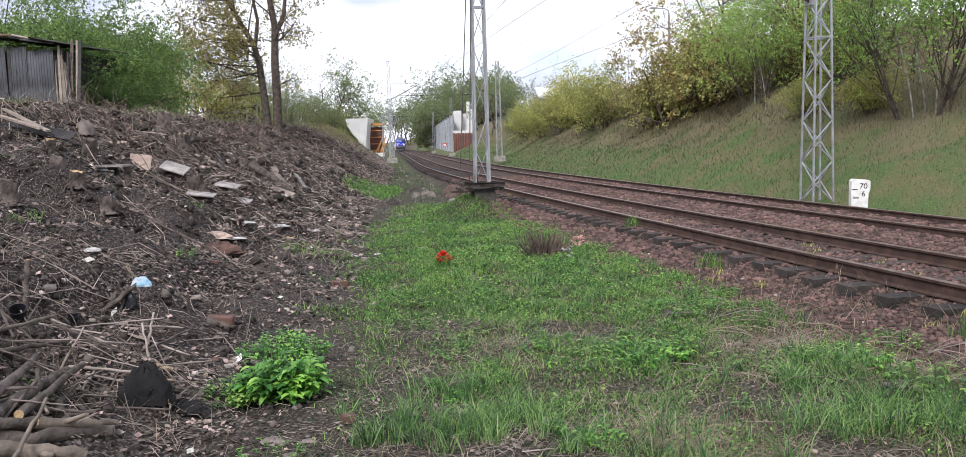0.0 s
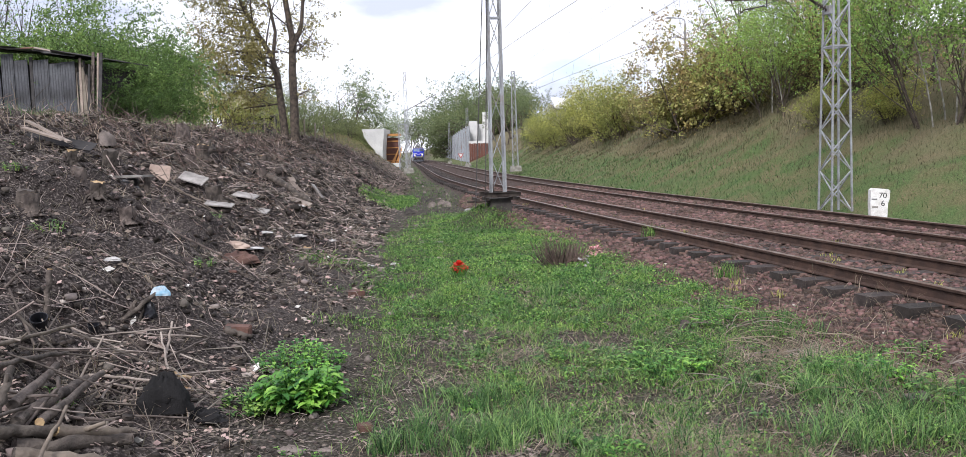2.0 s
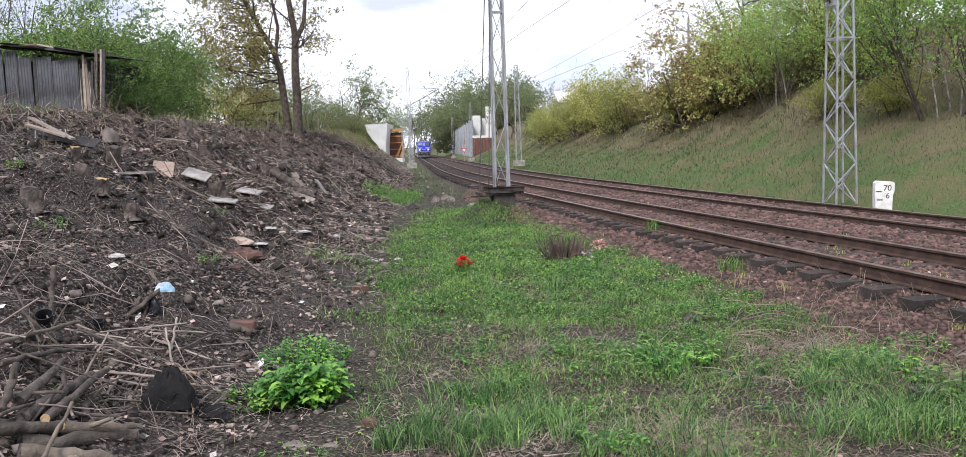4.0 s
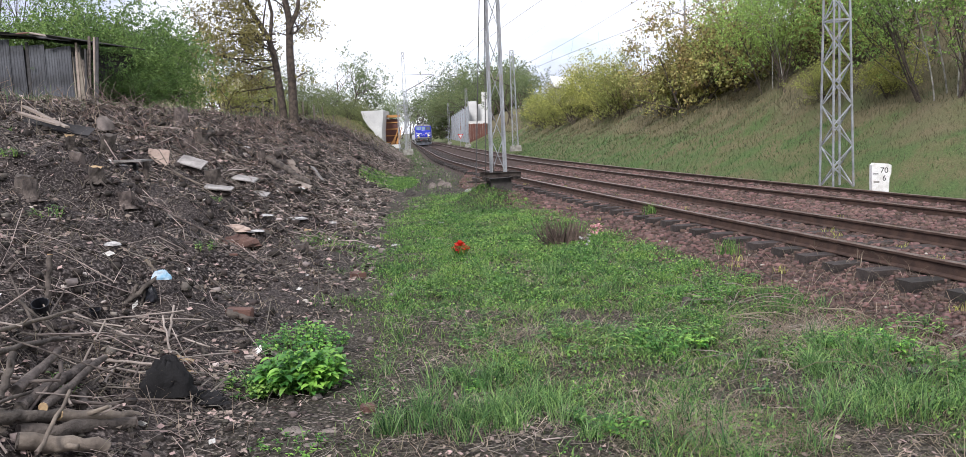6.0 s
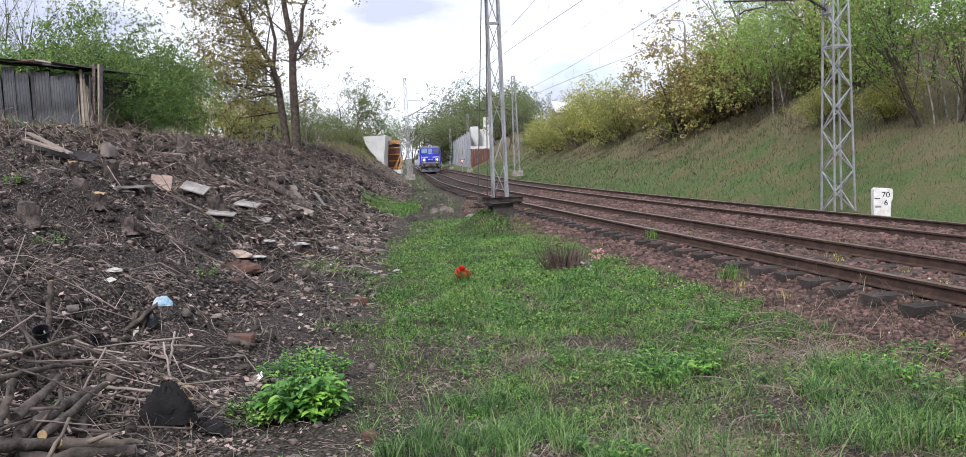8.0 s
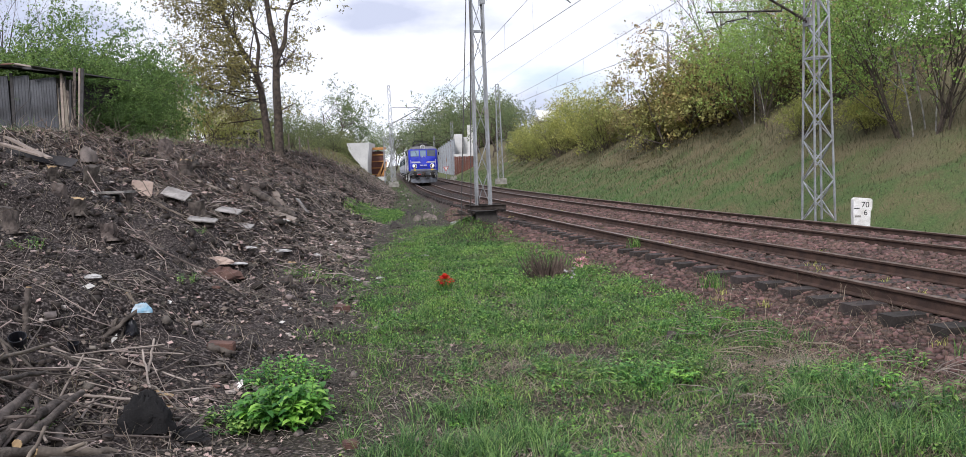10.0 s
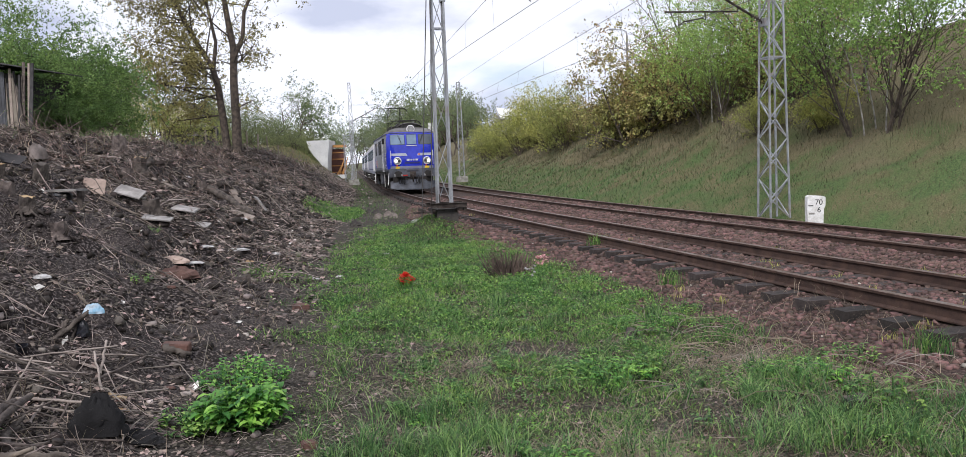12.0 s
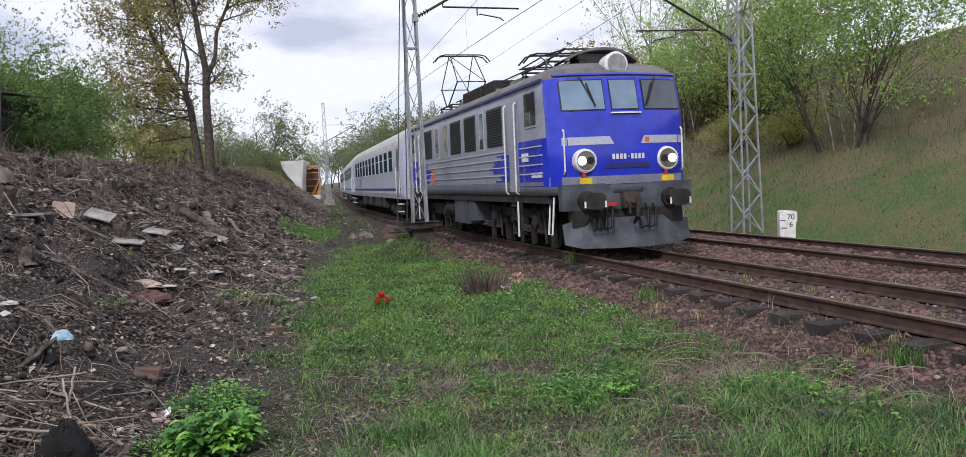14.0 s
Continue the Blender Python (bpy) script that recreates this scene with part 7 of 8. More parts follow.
LOOSE = [
    (-3.59, 6.18, 0.0, -3.58, 6.28, 0.38, 0.026), (-3.39, 5.68, 0.05, -3.47, 6.24, 0.20, 0.008), (-3.41, 5.70, 0.05, -3.71, 5.94, 0.20, 0.010),
    (-2.52, 4.64, 0.03, -2.40, 4.86, 0.03, 0.012), (-3.88, 6.16, 0.03, -3.79, 6.22, 0.10, 0.012), (-3.26, 6.76, 0.0, -3.00, 6.94, 0.24, 0.022),
    (-3.12, 6.96, 0.32, -3.01, 6.94, 0.22, 0.013), (-3.24, 6.80, 0.0, -3.18, 6.86, 0.14, 0.020), (-3.15, 6.84, 0.0, -3.11, 6.92, 0.14, 0.014),
    (-2.58, 5.36, 0.02, -2.54, 5.62, 0.20, 0.008), (-2.49, 6.36, 0.03, -2.31, 6.18, 0.02, 0.012), (-5.65, 13.30, 0.03, -4.25, 12.40, 0.05, 0.007),
    (-5.50, 13.20, 0.04, -4.26, 13.06, 0.04, 0.009), (-5.38, 13.14, 0.05, -4.63, 12.86, 0.05, 0.006),
]
for i, row in enumerate(LOOSE):
    branch_between(row, 400 + i, i in (0, 6), "loose sticks on the bank", M_BARE_WOOD if i in (6, 11, 12, 13) else None)
rngb = random.Random(77)
for i in range(44):
    x, y, a, ln = rngb.uniform(-3.7, -2.5), rngb.uniform(4.2, 6.5), rngb.uniform(-0.5, 2.2), rngb.uniform(0.25, 0.8)
    branch_between((x, y, rngb.uniform(0.02, 0.14), x + ln * math.cos(a), y + ln * math.sin(a), rngb.uniform(0.01, 0.22), rngb.uniform(0.004, 0.011)), 340 + i, False, "heap of cut branches", M_TWIG if i % 2 else None)
for i, (x, y, ln, r, yaw, lift) in enumerate(((-2.46, 7.32, 0.2, 0.045, 0.1, 0.03), (-5.3, 20.4, 1.6, 0.10, -0.6, 0.08), (-7.1, 19.7, 0.6, 0.09, 1.3, 0.12), (-3.2, 8.2, 0.9, 0.012, -0.5, 0.04), (-4.0, 8.6, 1.0, 0.014, -0.3, 0.04), (-6.6, 16.2, 1.3, 0.05, 0.3, 0.12), (-3.7, 9.9, 1.5, 0.012, -0.25, 0.04))):
    dx, dy = math.cos(yaw) * ln / 2, math.sin(yaw) * ln / 2
    branch_between((x - dx, y - dy, lift, x + dx, y + dy, lift, r), 440 + i, i == 2, "loose sticks on the bank")


def crumpled(name, label, category, x, y, sx, sy, sz, mat, seed, lift=0.0, yaw=0.0, sides=14, rows=6, smooth=False):
    """A crumpled heap of sheet or cloth: an uneven dome of folds."""
    rng = random.Random(seed)
    s = Shape()
    vs, fs = [], []
    for j in range(rows + 1):
        b = j / rows
        for i in range(sides):
            a = 6.283 * i / sides
            rr = math.cos(b * 1.45) * (1 + 0.22 * math.sin(3 * a + seed) + rng.uniform(-0.14, 0.14))
            vs.append((math.cos(a) * rr * sx / 2, math.sin(a) * rr * sy / 2, sz * math.sin(b * 1.5) * rng.uniform(0.8, 1.15) - 0.02))
    for j in range(rows):
        for i in range(sides):
            fs.append((j * sides + i, j * sides + (i + 1) % sides, (j + 1) * sides + (i + 1) % sides, (j + 1) * sides + i))
    fs.append(tuple(rows * sides + i for i in range(sides)))
    s.add(vs, fs)
    return tagged(part(name, s, mat, smooth=smooth, m=Matrix.Translation((x, y, stand(x, y) + lift)) @ Euler((0, 0, yaw)).to_matrix().to_4x4()), label, category)


crumpled("black_sack", "crumpled black cloth sack lying at the foot of the bank", "sack", -2.28, 5.26, 0.31, 0.30, 0.24, M_CLOTH, 15, sides=30, rows=10, smooth=True)
crumpled("sack_rag", "flat scrap of black cloth", "cloth", -2.09, 5.36, 0.36, 0.26, 0.07, M_CLOTH, 16, sides=18)
crumpled("old_carpet", "crumpled dull red-brown carpet on the bank", "carpet", -3.62, 11.0, 0.5, 0.4, 0.16, M_CARPET, 3, yaw=0.3)
crumpled("carpet_scrap", "scrap of dirty pink carpet backing", "carpet", -3.78, 11.3, 0.5, 0.3, 0.09, M_PINKBOARD, 4)
crumpled("plastic_sheet", "crumpled white plastic sheet", "plastic sheet", -3.76, 14.5, 0.48, 0.3, 0.045, M_FILM, 6)
crumpled("plastic_sheet", "crumpled white plastic sheet", "plastic sheet", -3.92, 13.2, 0.3, 0.2, 0.03, M_FILM, 7)
crumpled("plastic_sheet", "small crumpled white plastic sheet", "plastic sheet", -3.5, 11.35, 0.25, 0.2, 0.03, M_FILM, 8)
for i, (x, y, sz) in enumerate(((-2.3, 13.9, 0.2), (-1.9, 14.3, 0.16), (-1.3, 17.2, 0.16), (-4.4, 17.8, 0.22), (-6.4, 21.5, 0.25), (-3.2, 15.2, 0.2), (-0.9, 27.0, 0.5), (-0.5, 25.4, 0.35), (-4.0, 13.6, 0.2))):
    crumpled("litter_scrap", "small scrap of dirty white plastic", "litter", x, y, sz, sz * 0.7, sz * 0.22, M_FILM, 120 + i, 0.01)
crumpled("white_rag", "white rag caught on twigs", "rag", -3.57, 7.3, 0.15, 0.09, 0.035, M_FILM, 9, 0.05)
crumpled("blue_rag", "pale blue and white rag hung on a broken stub", "rag", -2.98, 6.93, 0.17, 0.08, 0.08, M_BLUE_RAG, 10, 0.22)
crumpled("dark_rag", "dark blue plastic bag on a stub", "bag", -3.08, 6.9, 0.12, 0.09, 0.14, M_PLASTIC_BLACK, 11, 0.02)
crumpled("grey_boulder", "large smooth grey boulder on the bank", "boulder", -7.04, 14.4, 0.36, 0.3, 0.26, M_RUBBLE, 12, smooth=True, sides=20)
crumpled("white_film", "strip of white film near the crest", "plastic sheet", -6.9, 22.0, 0.25, 0.18, 0.06, M_FILM, 13)
for i, (x, y) in enumerate(((-2.9, 26.0), (-2.2, 31.0), (-2.7, 32.0), (-1.9, 30.0), (-3.1, 33.0), (-2.4, 29.2))):
    crumpled("rubble_stone", "grey block of rubble beside the path", "stone", x, y, 0.36, 0.3, 0.2, M_RUBBLE if i % 2 else M_CONCRETE_DARK, 20 + i)
for i, (x, y, sz) in enumerate(((-1.37, 4.95, 0.2), (-1.15, 5.0, 0.13), (-1.2, 4.75, 0.12), (-0.8, 12.9, 0.2), (-2.3, 15.0, 0.2), (-2.6, 17.0, 0.25), (-1.0, 6.1, 0.08), (-3.2, 20.0, 0.3))):
    crumpled("field_stone", "flat grey-brown stone bedded in the soil", "stone", x, y, sz, sz * 0.7, sz * 0.28, M_RUBBLE, 40 + i)


def pot(x, y, r, h, tilt):
    s = Shape()
    n = 16
    rings = [(0, r * 0.75), (h, r), (h, r * 0.92), (0.01, r * 0.68)]
    vs = [(math.cos(6.283 * i / n) * q, math.sin(6.283 * i / n) * q, z) for z, q in rings for i in range(n)]
    fs = [(j * n + i, j * n + (i + 1) % n, (j + 1) * n + (i + 1) % n, (j + 1) * n + i) for j in range(3) for i in range(n)] + [tuple(range(n))[::-1], tuple(3 * n + i for i in range(n))]
    s.add(vs, fs)
    tagged(part("plant_pot", s, M_PLASTIC_BLACK, m=Matrix.Translation((x, y, stand(x, y) + 0.01)) @ Euler((tilt, 0.2, 0)).to_matrix().to_4x4()), "small empty black plastic plant pot", "plant pot", "plant pots")


pot(-3.55, 6.04, 0.065, 0.11, 0.5)
pot(-3.32, 6.38, 0.045, 0.07, 0.3)


def brick(x, y, yaw, size=(0.25, 0.12, 0.065), mat=None, tilt=0.1):
    bm = bmesh.new()
    bmesh.ops.create_cube(bm, size=1.0)
    bmesh.ops.scale(bm, vec=size, verts=bm.verts)
    bmesh.ops.bevel(bm, geom=bm.edges[:], offset=0.008, segments=2, affect="EDGES")
    me = bpy.data.meshes.new("brick")
    bm.to_mesh(me)
    bm.free()
    me.materials.append(mat or M_BRICK)
    ob = new("broken_brick", me)
    ob.matrix_basis = Matrix.Translation((x, y, stand(x, y) + size[2] * 0.4)) @ Euler((tilt, tilt * 0.6, yaw)).to_matrix().to_4x4()
    tagged(ob, "weathered red brick lying on bare soil", "brick", "loose bricks")


for x, y, yaw, size in ((-1.95, 10.75, 0.5, (0.2, 0.12, 0.1)), (-2.44, 5.95, 0.1, (0.1, 0.05, 0.02)), (-2.24, 6.48, 0.7, (0.08, 0.06, 0.02)), (-0.95, 5.35, 0.4, (0.1, 0.08, 0.05)), (-3.0, 8.9, 0.2, (0.09, 0.06, 0.03)), (-2.46, 7.35, 0.0, (0.24, 0.11, 0.09))):
    brick(x, y, yaw, size)


def tyre_table():
    """A pale panel laid on two dark blocks and a short post."""
    x, y = -5.6, 12.25
    root = thing("makeshift_bench", "white panel resting on dark blocks and a short post", "bench", Matrix.Translation((x, y, stand(x, y) + 0.06)) @ Euler((0, 0, -0.1)).to_matrix().to_4x4())
    s = Shape()
    s.box(0, 0, 0.27, 0.52, 0.34, 0.03)
    part("top_panel", s, M_GREYBOARD, root, "white scuffed panel")
    for z in (0.06, 0.18):
        s = Shape()
        s.tube([(-0.08, 0, z - 0.055), (-0.08, 0, z - 0.02), (-0.08, 0, z + 0.02), (-0.08, 0, z + 0.055)], [0.15, 0.17, 0.17, 0.15], 14)
        part("dark_block", s, M_PLASTIC_BLACK, root)
    s = Shape()
    s.tube([(0.22, 0, -0.1), (0.24, 0, 0.26)], 0.05, 8)
    part("post", s, M_LOG, root)


tyre_table()


# ---- plants on the verge ----
def broad_leaf(rng, c, d, ln, wd, droop=0.3):
    d = Vector(d).normalized()
    side = d.cross(Vector((0, 0, 1)))
    side = side.normalized() if side.length > 1e-3 else Vector((1, 0, 0))
    up = side.cross(d)
    p = [c, c + d * ln * 0.4 + up * ln * 0.04, c + d * ln * 0.75 - Vector((0, 0, ln * droop * 0.3)), c + d * ln - Vector((0, 0, ln * droop))]
    ws = [0.08, 1.0, 0.75, 0.03]
    vs = []
    for q, w in zip(p, ws):
        vs += [q - side * wd * w / 2 + up * wd * w * 0.12, q, q + side * wd * w / 2 + up * wd * w * 0.12]
    fs = [(k * 3 + j, k * 3 + j + 1, k * 3 + j + 4, k * 3 + j + 3) for k in range(3) for j in range(2)]
    return vs, fs


def herb(name, label, x, y, spread, tall, stems, leaf, seed, mat, per=7):
    rng = random.Random(seed)
    root = thing(name, label, "plant", Matrix.Translation((x, y, stand(x, y))))
    st, lf = Shape(), Shape()
    for k in range(stems):
        a, r = rng.uniform(0, 6.28), spread * math.sqrt(rng.random())
        b = Vector((math.cos(a) * r, math.sin(a) * r, 0))
        h = tall * (1 - 0.55 * (r / spread) ** 2) * rng.uniform(0.7, 1.1)
        t = b + Vector((math.cos(a) * r * 0.25 + rng.uniform(-0.03, 0.03), math.sin(a) * r * 0.25 + rng.uniform(-0.03, 0.03), h))
        st.tube([b, b.lerp(t, 0.5) + Vector((0.01, 0, 0)), t], [0.004, 0.0035, 0.002], 4, caps=False)
        for i in range(per):
            u = 0.3 + 0.7 * i / max(1, per - 1)
            ang = i * 2.4 + rng.uniform(-0.4, 0.4)
            d = (math.cos(ang), math.sin(ang), rng.uniform(0.05, 0.6))
            vs, fs = broad_leaf(rng, b.lerp(t, u), d, leaf * rng.uniform(0.7, 1.2), leaf * rng.uniform(0.38, 0.5))
            lf.add(vs, fs)
    tagged(part("stem_cluster", st, M_GRASS, root), kind="stuff")
    tagged(part("foliage", lf, mat, root, smooth=True), kind="stuff")


herb("wild_herb", "lush bright green broad-leaved herb growing at the bank's foot", -1.52, 5.95, 0.28, 0.34, 85, 0.115, 1, M_LEAF_HERB, 8)
herb("wild_herb", "lower feathery green herb beside the leafy clump", -1.87, 5.85, 0.28, 0.16, 60, 0.06, 2, M_GRASS, 7)
herb("wild_herb", "green herb climbing behind the leafy clump", -1.76, 6.85, 0.34, 0.26, 70, 0.07, 3, M_LEAF_HERB, 7)
for i, (x, y, sp, t, n, leaf) in enumerate(((1.35, 6.8, 0.32, 0.2, 40, 0.075), (1.0, 6.9, 0.25, 0.14, 26, 0.06), (1.75, 7.0, 0.25, 0.16, 24, 0.06), (2.9, 6.2, 0.35, 0.18, 34, 0.06), (2.4, 6.5, 0.3, 0.16, 28, 0.06), (3.2, 5.7, 0.25, 0.22, 24, 0.07), (2.2, 8.6, 0.4, 0.15, 34, 0.06), (2.7, 9.4, 0.35, 0.16, 30, 0.06), (1.9, 10.4, 0.4, 0.13, 30, 0.055), (-1.35, 4.7, 0.22, 0.06, 26, 0.03), (-0.95, 9.5, 0.25, 0.1, 22, 0.05), (0.3, 9.6, 0.5, 0.1, 40, 0.05), (1.2, 11.8, 0.5, 0.13, 40, 0.055), (3.6, 6.9, 0.25, 0.16, 20, 0.06), (-0.3, 7.9, 0.3, 0.08, 24, 0.045))):
    herb("low_weed", "low broad-leaved green weed among the grass", x, y, sp, t, n, leaf, 60 + i, M_LEAF_HERB if i % 3 == 0 else M_GRASS, 6)
weeds = random.Random(88)
for i in range(46):
    y = weeds.uniform(4.7, 10.5)
    x = weeds.uniform(-0.9 - 0.07 * (y - 4.7), 3.5 - 0.2 * (y - 4.7))
    herb("low_weed", "small rosette of broad green leaves in the grass", x, y, weeds.uniform(0.07, 0.2), weeds.uniform(0.06, 0.14), weeds.randint(7, 20), weeds.uniform(0.035, 0.06), 620 + i, (M_CLOVER, M_LEAF_HERB, M_TUFT)[i % 3], 5)
for i, (y, x) in enumerate(((5.0, -2.9), (7.6, -4.3), (8.8, -3.3), (9.2, -5.6), (12.2, -4.4), (13.5, -2.3), (11.5, -7.0), (16, -3.0), (10.0, -6.6))):
    herb("bank_weed", "small green weed sprouting from the bare bank", x, y, 0.14, 0.12, 12, 0.045, 90 + i, M_GRASS, 5)


def flower(x, y, z, mat, name, label, seed, size=0.15, stalks=True):
    rng = random.Random(seed)
    root = thing(name, label, "flower", Matrix.Translation((x, y, stand(x, y))))
    s = Shape()
    for k in range(90):
        d = Vector((rng.gauss(0, 1), rng.gauss(0, 1), rng.gauss(0.2, 1))).normalized()
        c = Vector((0, 0, z)) + Vector((d.x * size * 0.9, d.y * size * 0.9, d.z * size * 0.55)) * rng.uniform(0.5, 1.0)
        vs, fs = broad_leaf(rng, c, d, size * 0.45, size * 0.4, 0.1)
        s.add(vs, fs)
    part("petals", s, mat, root)
    if stalks:
        s = Shape()
        for k in range(70):
            a, r = rng.uniform(0, 6.28), rng.uniform(0.03, 0.2)
            b = Vector((math.cos(a) * r * 0.5, math.sin(a) * r * 0.5, 0))
            vs, fs = broad_leaf(rng, b, (math.cos(a) * 0.5, math.sin(a) * 0.5, 1.4), rng.uniform(0.15, 0.26), 0.014, 0.0)
            s.add(vs, fs)
        part("leaves", s, M_LEAF_HERB, root)


flower(-0.62, 12.2, 0.17, M_FLOWER, "red_flower", "bright red flower head on a green tuft in the verge", 5, 0.12)
flower(1.67, 14.0, 0.15, M_PINK, "pink_flower", "faded pink artificial flower beside dead stalks", 6, 0.12, False)


def dead_shrub():
    rng = random.Random(9)
    x, y = 1.05, 13.2
    root = thing("dead_shrub", "cut-back grey shrub with bundles of dead stalks", "shrub", Matrix.Translation((x, y, stand(x, y))))
    s = Shape()
    for k in range(240):
        a, r = rng.uniform(0, 6.28), rng.uniform(0.0, 0.34)
        b = Vector((math.cos(a) * r, math.sin(a) * r * 0.6, 0))
        t = b + Vector((math.cos(a) * 0.14 + rng.uniform(-0.1, 0.1), math.sin(a) * 0.1, rng.uniform(0.18, 0.46)))
        s.tube([b, t], [0.008, 0.004], 3, caps=False)
    tagged(part("stalk_bundle", s, M_BRUSH, root), kind="stuff")
    for k in range(14):
        s = Shape()
        s.box(rng.uniform(0.1, 0.45), rng.uniform(-0.25, 0.1), rng.uniform(0.05, 0.22), 0.05, 0.04, 0.02, turn=Euler((rng.random(), rng.random(), rng.random())).to_matrix())
        part("white_scrap", s, M_FILM, root)


dead_shrub()


def bramble(x, y, seed, n=6, tall=0.09):
    rng = random.Random(seed)
    root = thing("dead_bramble", "dry arching bramble stems beside the ballast", "bramble", Matrix.Translation((x, y, stand(x, y))), "brambles")
    s = Shape()
    for k in range(n):
        a = rng.uniform(0, 6.28)
        ln = rng.uniform(0.4, 0.9)
        pts = [Vector((math.cos(a) * ln * u, math.sin(a) * ln * u, tall * 4 * u * (1 - u) * rng.uniform(0.8, 1.1))) for u in (0, 0.2, 0.4, 0.6, 0.8, 1.0)]
        s = Shape()
        s.tube(pts, [0.004, 0.004, 0.0035, 0.003, 0.0025, 0.002], 4, caps=False)
        part("stem", s, M_STRAW if seed % 2 else M_TWIG, root)


for i, (x, y) in enumerate(((2.9, 6.7), (3.5, 6.0), (2.4, 8.3), (3.2, 8.4), (3.9, 5.6), (2.1, 7.7), (2.6, 7.4), (3.0, 7.8), (2.3, 9.2), (3.4, 7.1), (2.0, 6.4), (2.7, 5.9), (3.7, 6.6), (1.9, 8.8))):
    bramble(x, y, 500 + i)


# ---- buildings and works further off ----
def plank_shed():
    y0, x0 = 25.6, -13.3
    z0 = stand(x0 - 1, y0) - 0.25
    root = thing("plank_shed", "tumbledown shed of grey sheets and dark planks under torn tar paper", "shed", Matrix.Translation((x0, y0, z0)) @ Euler((0, 0, radians(-14))).to_matrix().to_4x4())
    rng = random.Random(3)
    top = 1.507 + 0.134 * y0 - z0
    s = Shape()
    s.box(-2.7, 1.6, top * 0.47, 5.0, 3.0, top * 0.93)
    part("inner_wall", s, M_TAR, root)
    x = 0.0
    k = 0
    while x > -5.2:
        sheet = k % 4 != 3
        w = rng.uniform(0.5, 0.62) if sheet else rng.uniform(0.13, 0.2)
        h = top - 0.1 - x * 0.13 + rng.uniform(-0.16, 0.02)
        p = Shape()
        p.box(0, 0, h / 2, w - 0.02, 0.02, h)
        if sheet:
            for i in range(5):
                p.tube([(-w / 2 + (i + 0.5) * w / 5, -0.012, 0.02), (-w / 2 + (i + 0.5) * w / 5, -0.012, h - 0.02)], 0.014, 5)
        part("wall_sheet" if sheet else "plank", p, M_SHEET if sheet else M_DARK_PLANK, root, m=Matrix.Translation((x - w / 2, rng.uniform(-0.04, 0.02), 0)) @ Euler((rng.uniform(-0.03, 0.03), rng.uniform(-0.025, 0.025), 0)).to_matrix().to_4x4())
        x -= w
        k += 1
    # roof of overlapping torn lengths, sagging towards its end
    for i in range(7):
        a = -5.4 + i * 0.82
        p = Shape()
        p.box(0, 0, 0, 0.95, 3.3, 0.05)
        p.v = [(u + rng.uniform(-0.06, 0.06), v + (rng.uniform(-0.16, 0.1) if v < 0 else 0), w2 + rng.uniform(-0.02, 0.02)) for u, v, w2 in p.v]
        part("roof_length", p, M_TAR, root, m=Matrix.Translation((a + 0.42, 1.35, top + 0.06 - (a + 0.42) * 0.135 + rng.uniform(-0.03, 0.03))) @ Euler((rng.uniform(-0.02, 0.03), 0.135 + rng.uniform(-0.04, 0.04), rng.uniform(-0.03, 0.03))).to_matrix().to_4x4())
    for i in range(8):
        p = Shape()
        p.box(0, 0, 0, rng.uniform(0.5, 1.3), 0.1, 0.025)
        a = -0.3 - i * 0.62
        part("loose_board", p, (M_DARK_PLANK, M_BOARD, M_RUST)[i % 3], root, m=Matrix.Translation((a, -0.3 + rng.uniform(-0.05, 0.05), top + 0.02 - a * 0.135 + rng.uniform(-0.04, 0.1))) @ Euler((0.4, 0.13 + rng.uniform(-0.12, 0.12), rng.uniform(-0.2, 0.2))).to_matrix().to_4x4())
    # bundle of torn boards and sticks at the open end
    for i in range(14):
        p = Shape()
        h = rng.uniform(1.7, 2.6)
        p.box(0, 0, h / 2, rng.uniform(0.07, 0.15), 0.03, h, taper=rng.uniform(0.4, 0.9))
        part("leaning_board", p, (M_BOARD, M_DARK_PLANK, M_LOG)[i % 3], root, m=Matrix.Translation((0.1 + i * 0.055, -0.08 - 0.02 * (i % 4), 0.02)) @ Euler((-0.06, rng.uniform(-0.16, 0.12), 0)).to_matrix().to_4x4())


plank_shed()


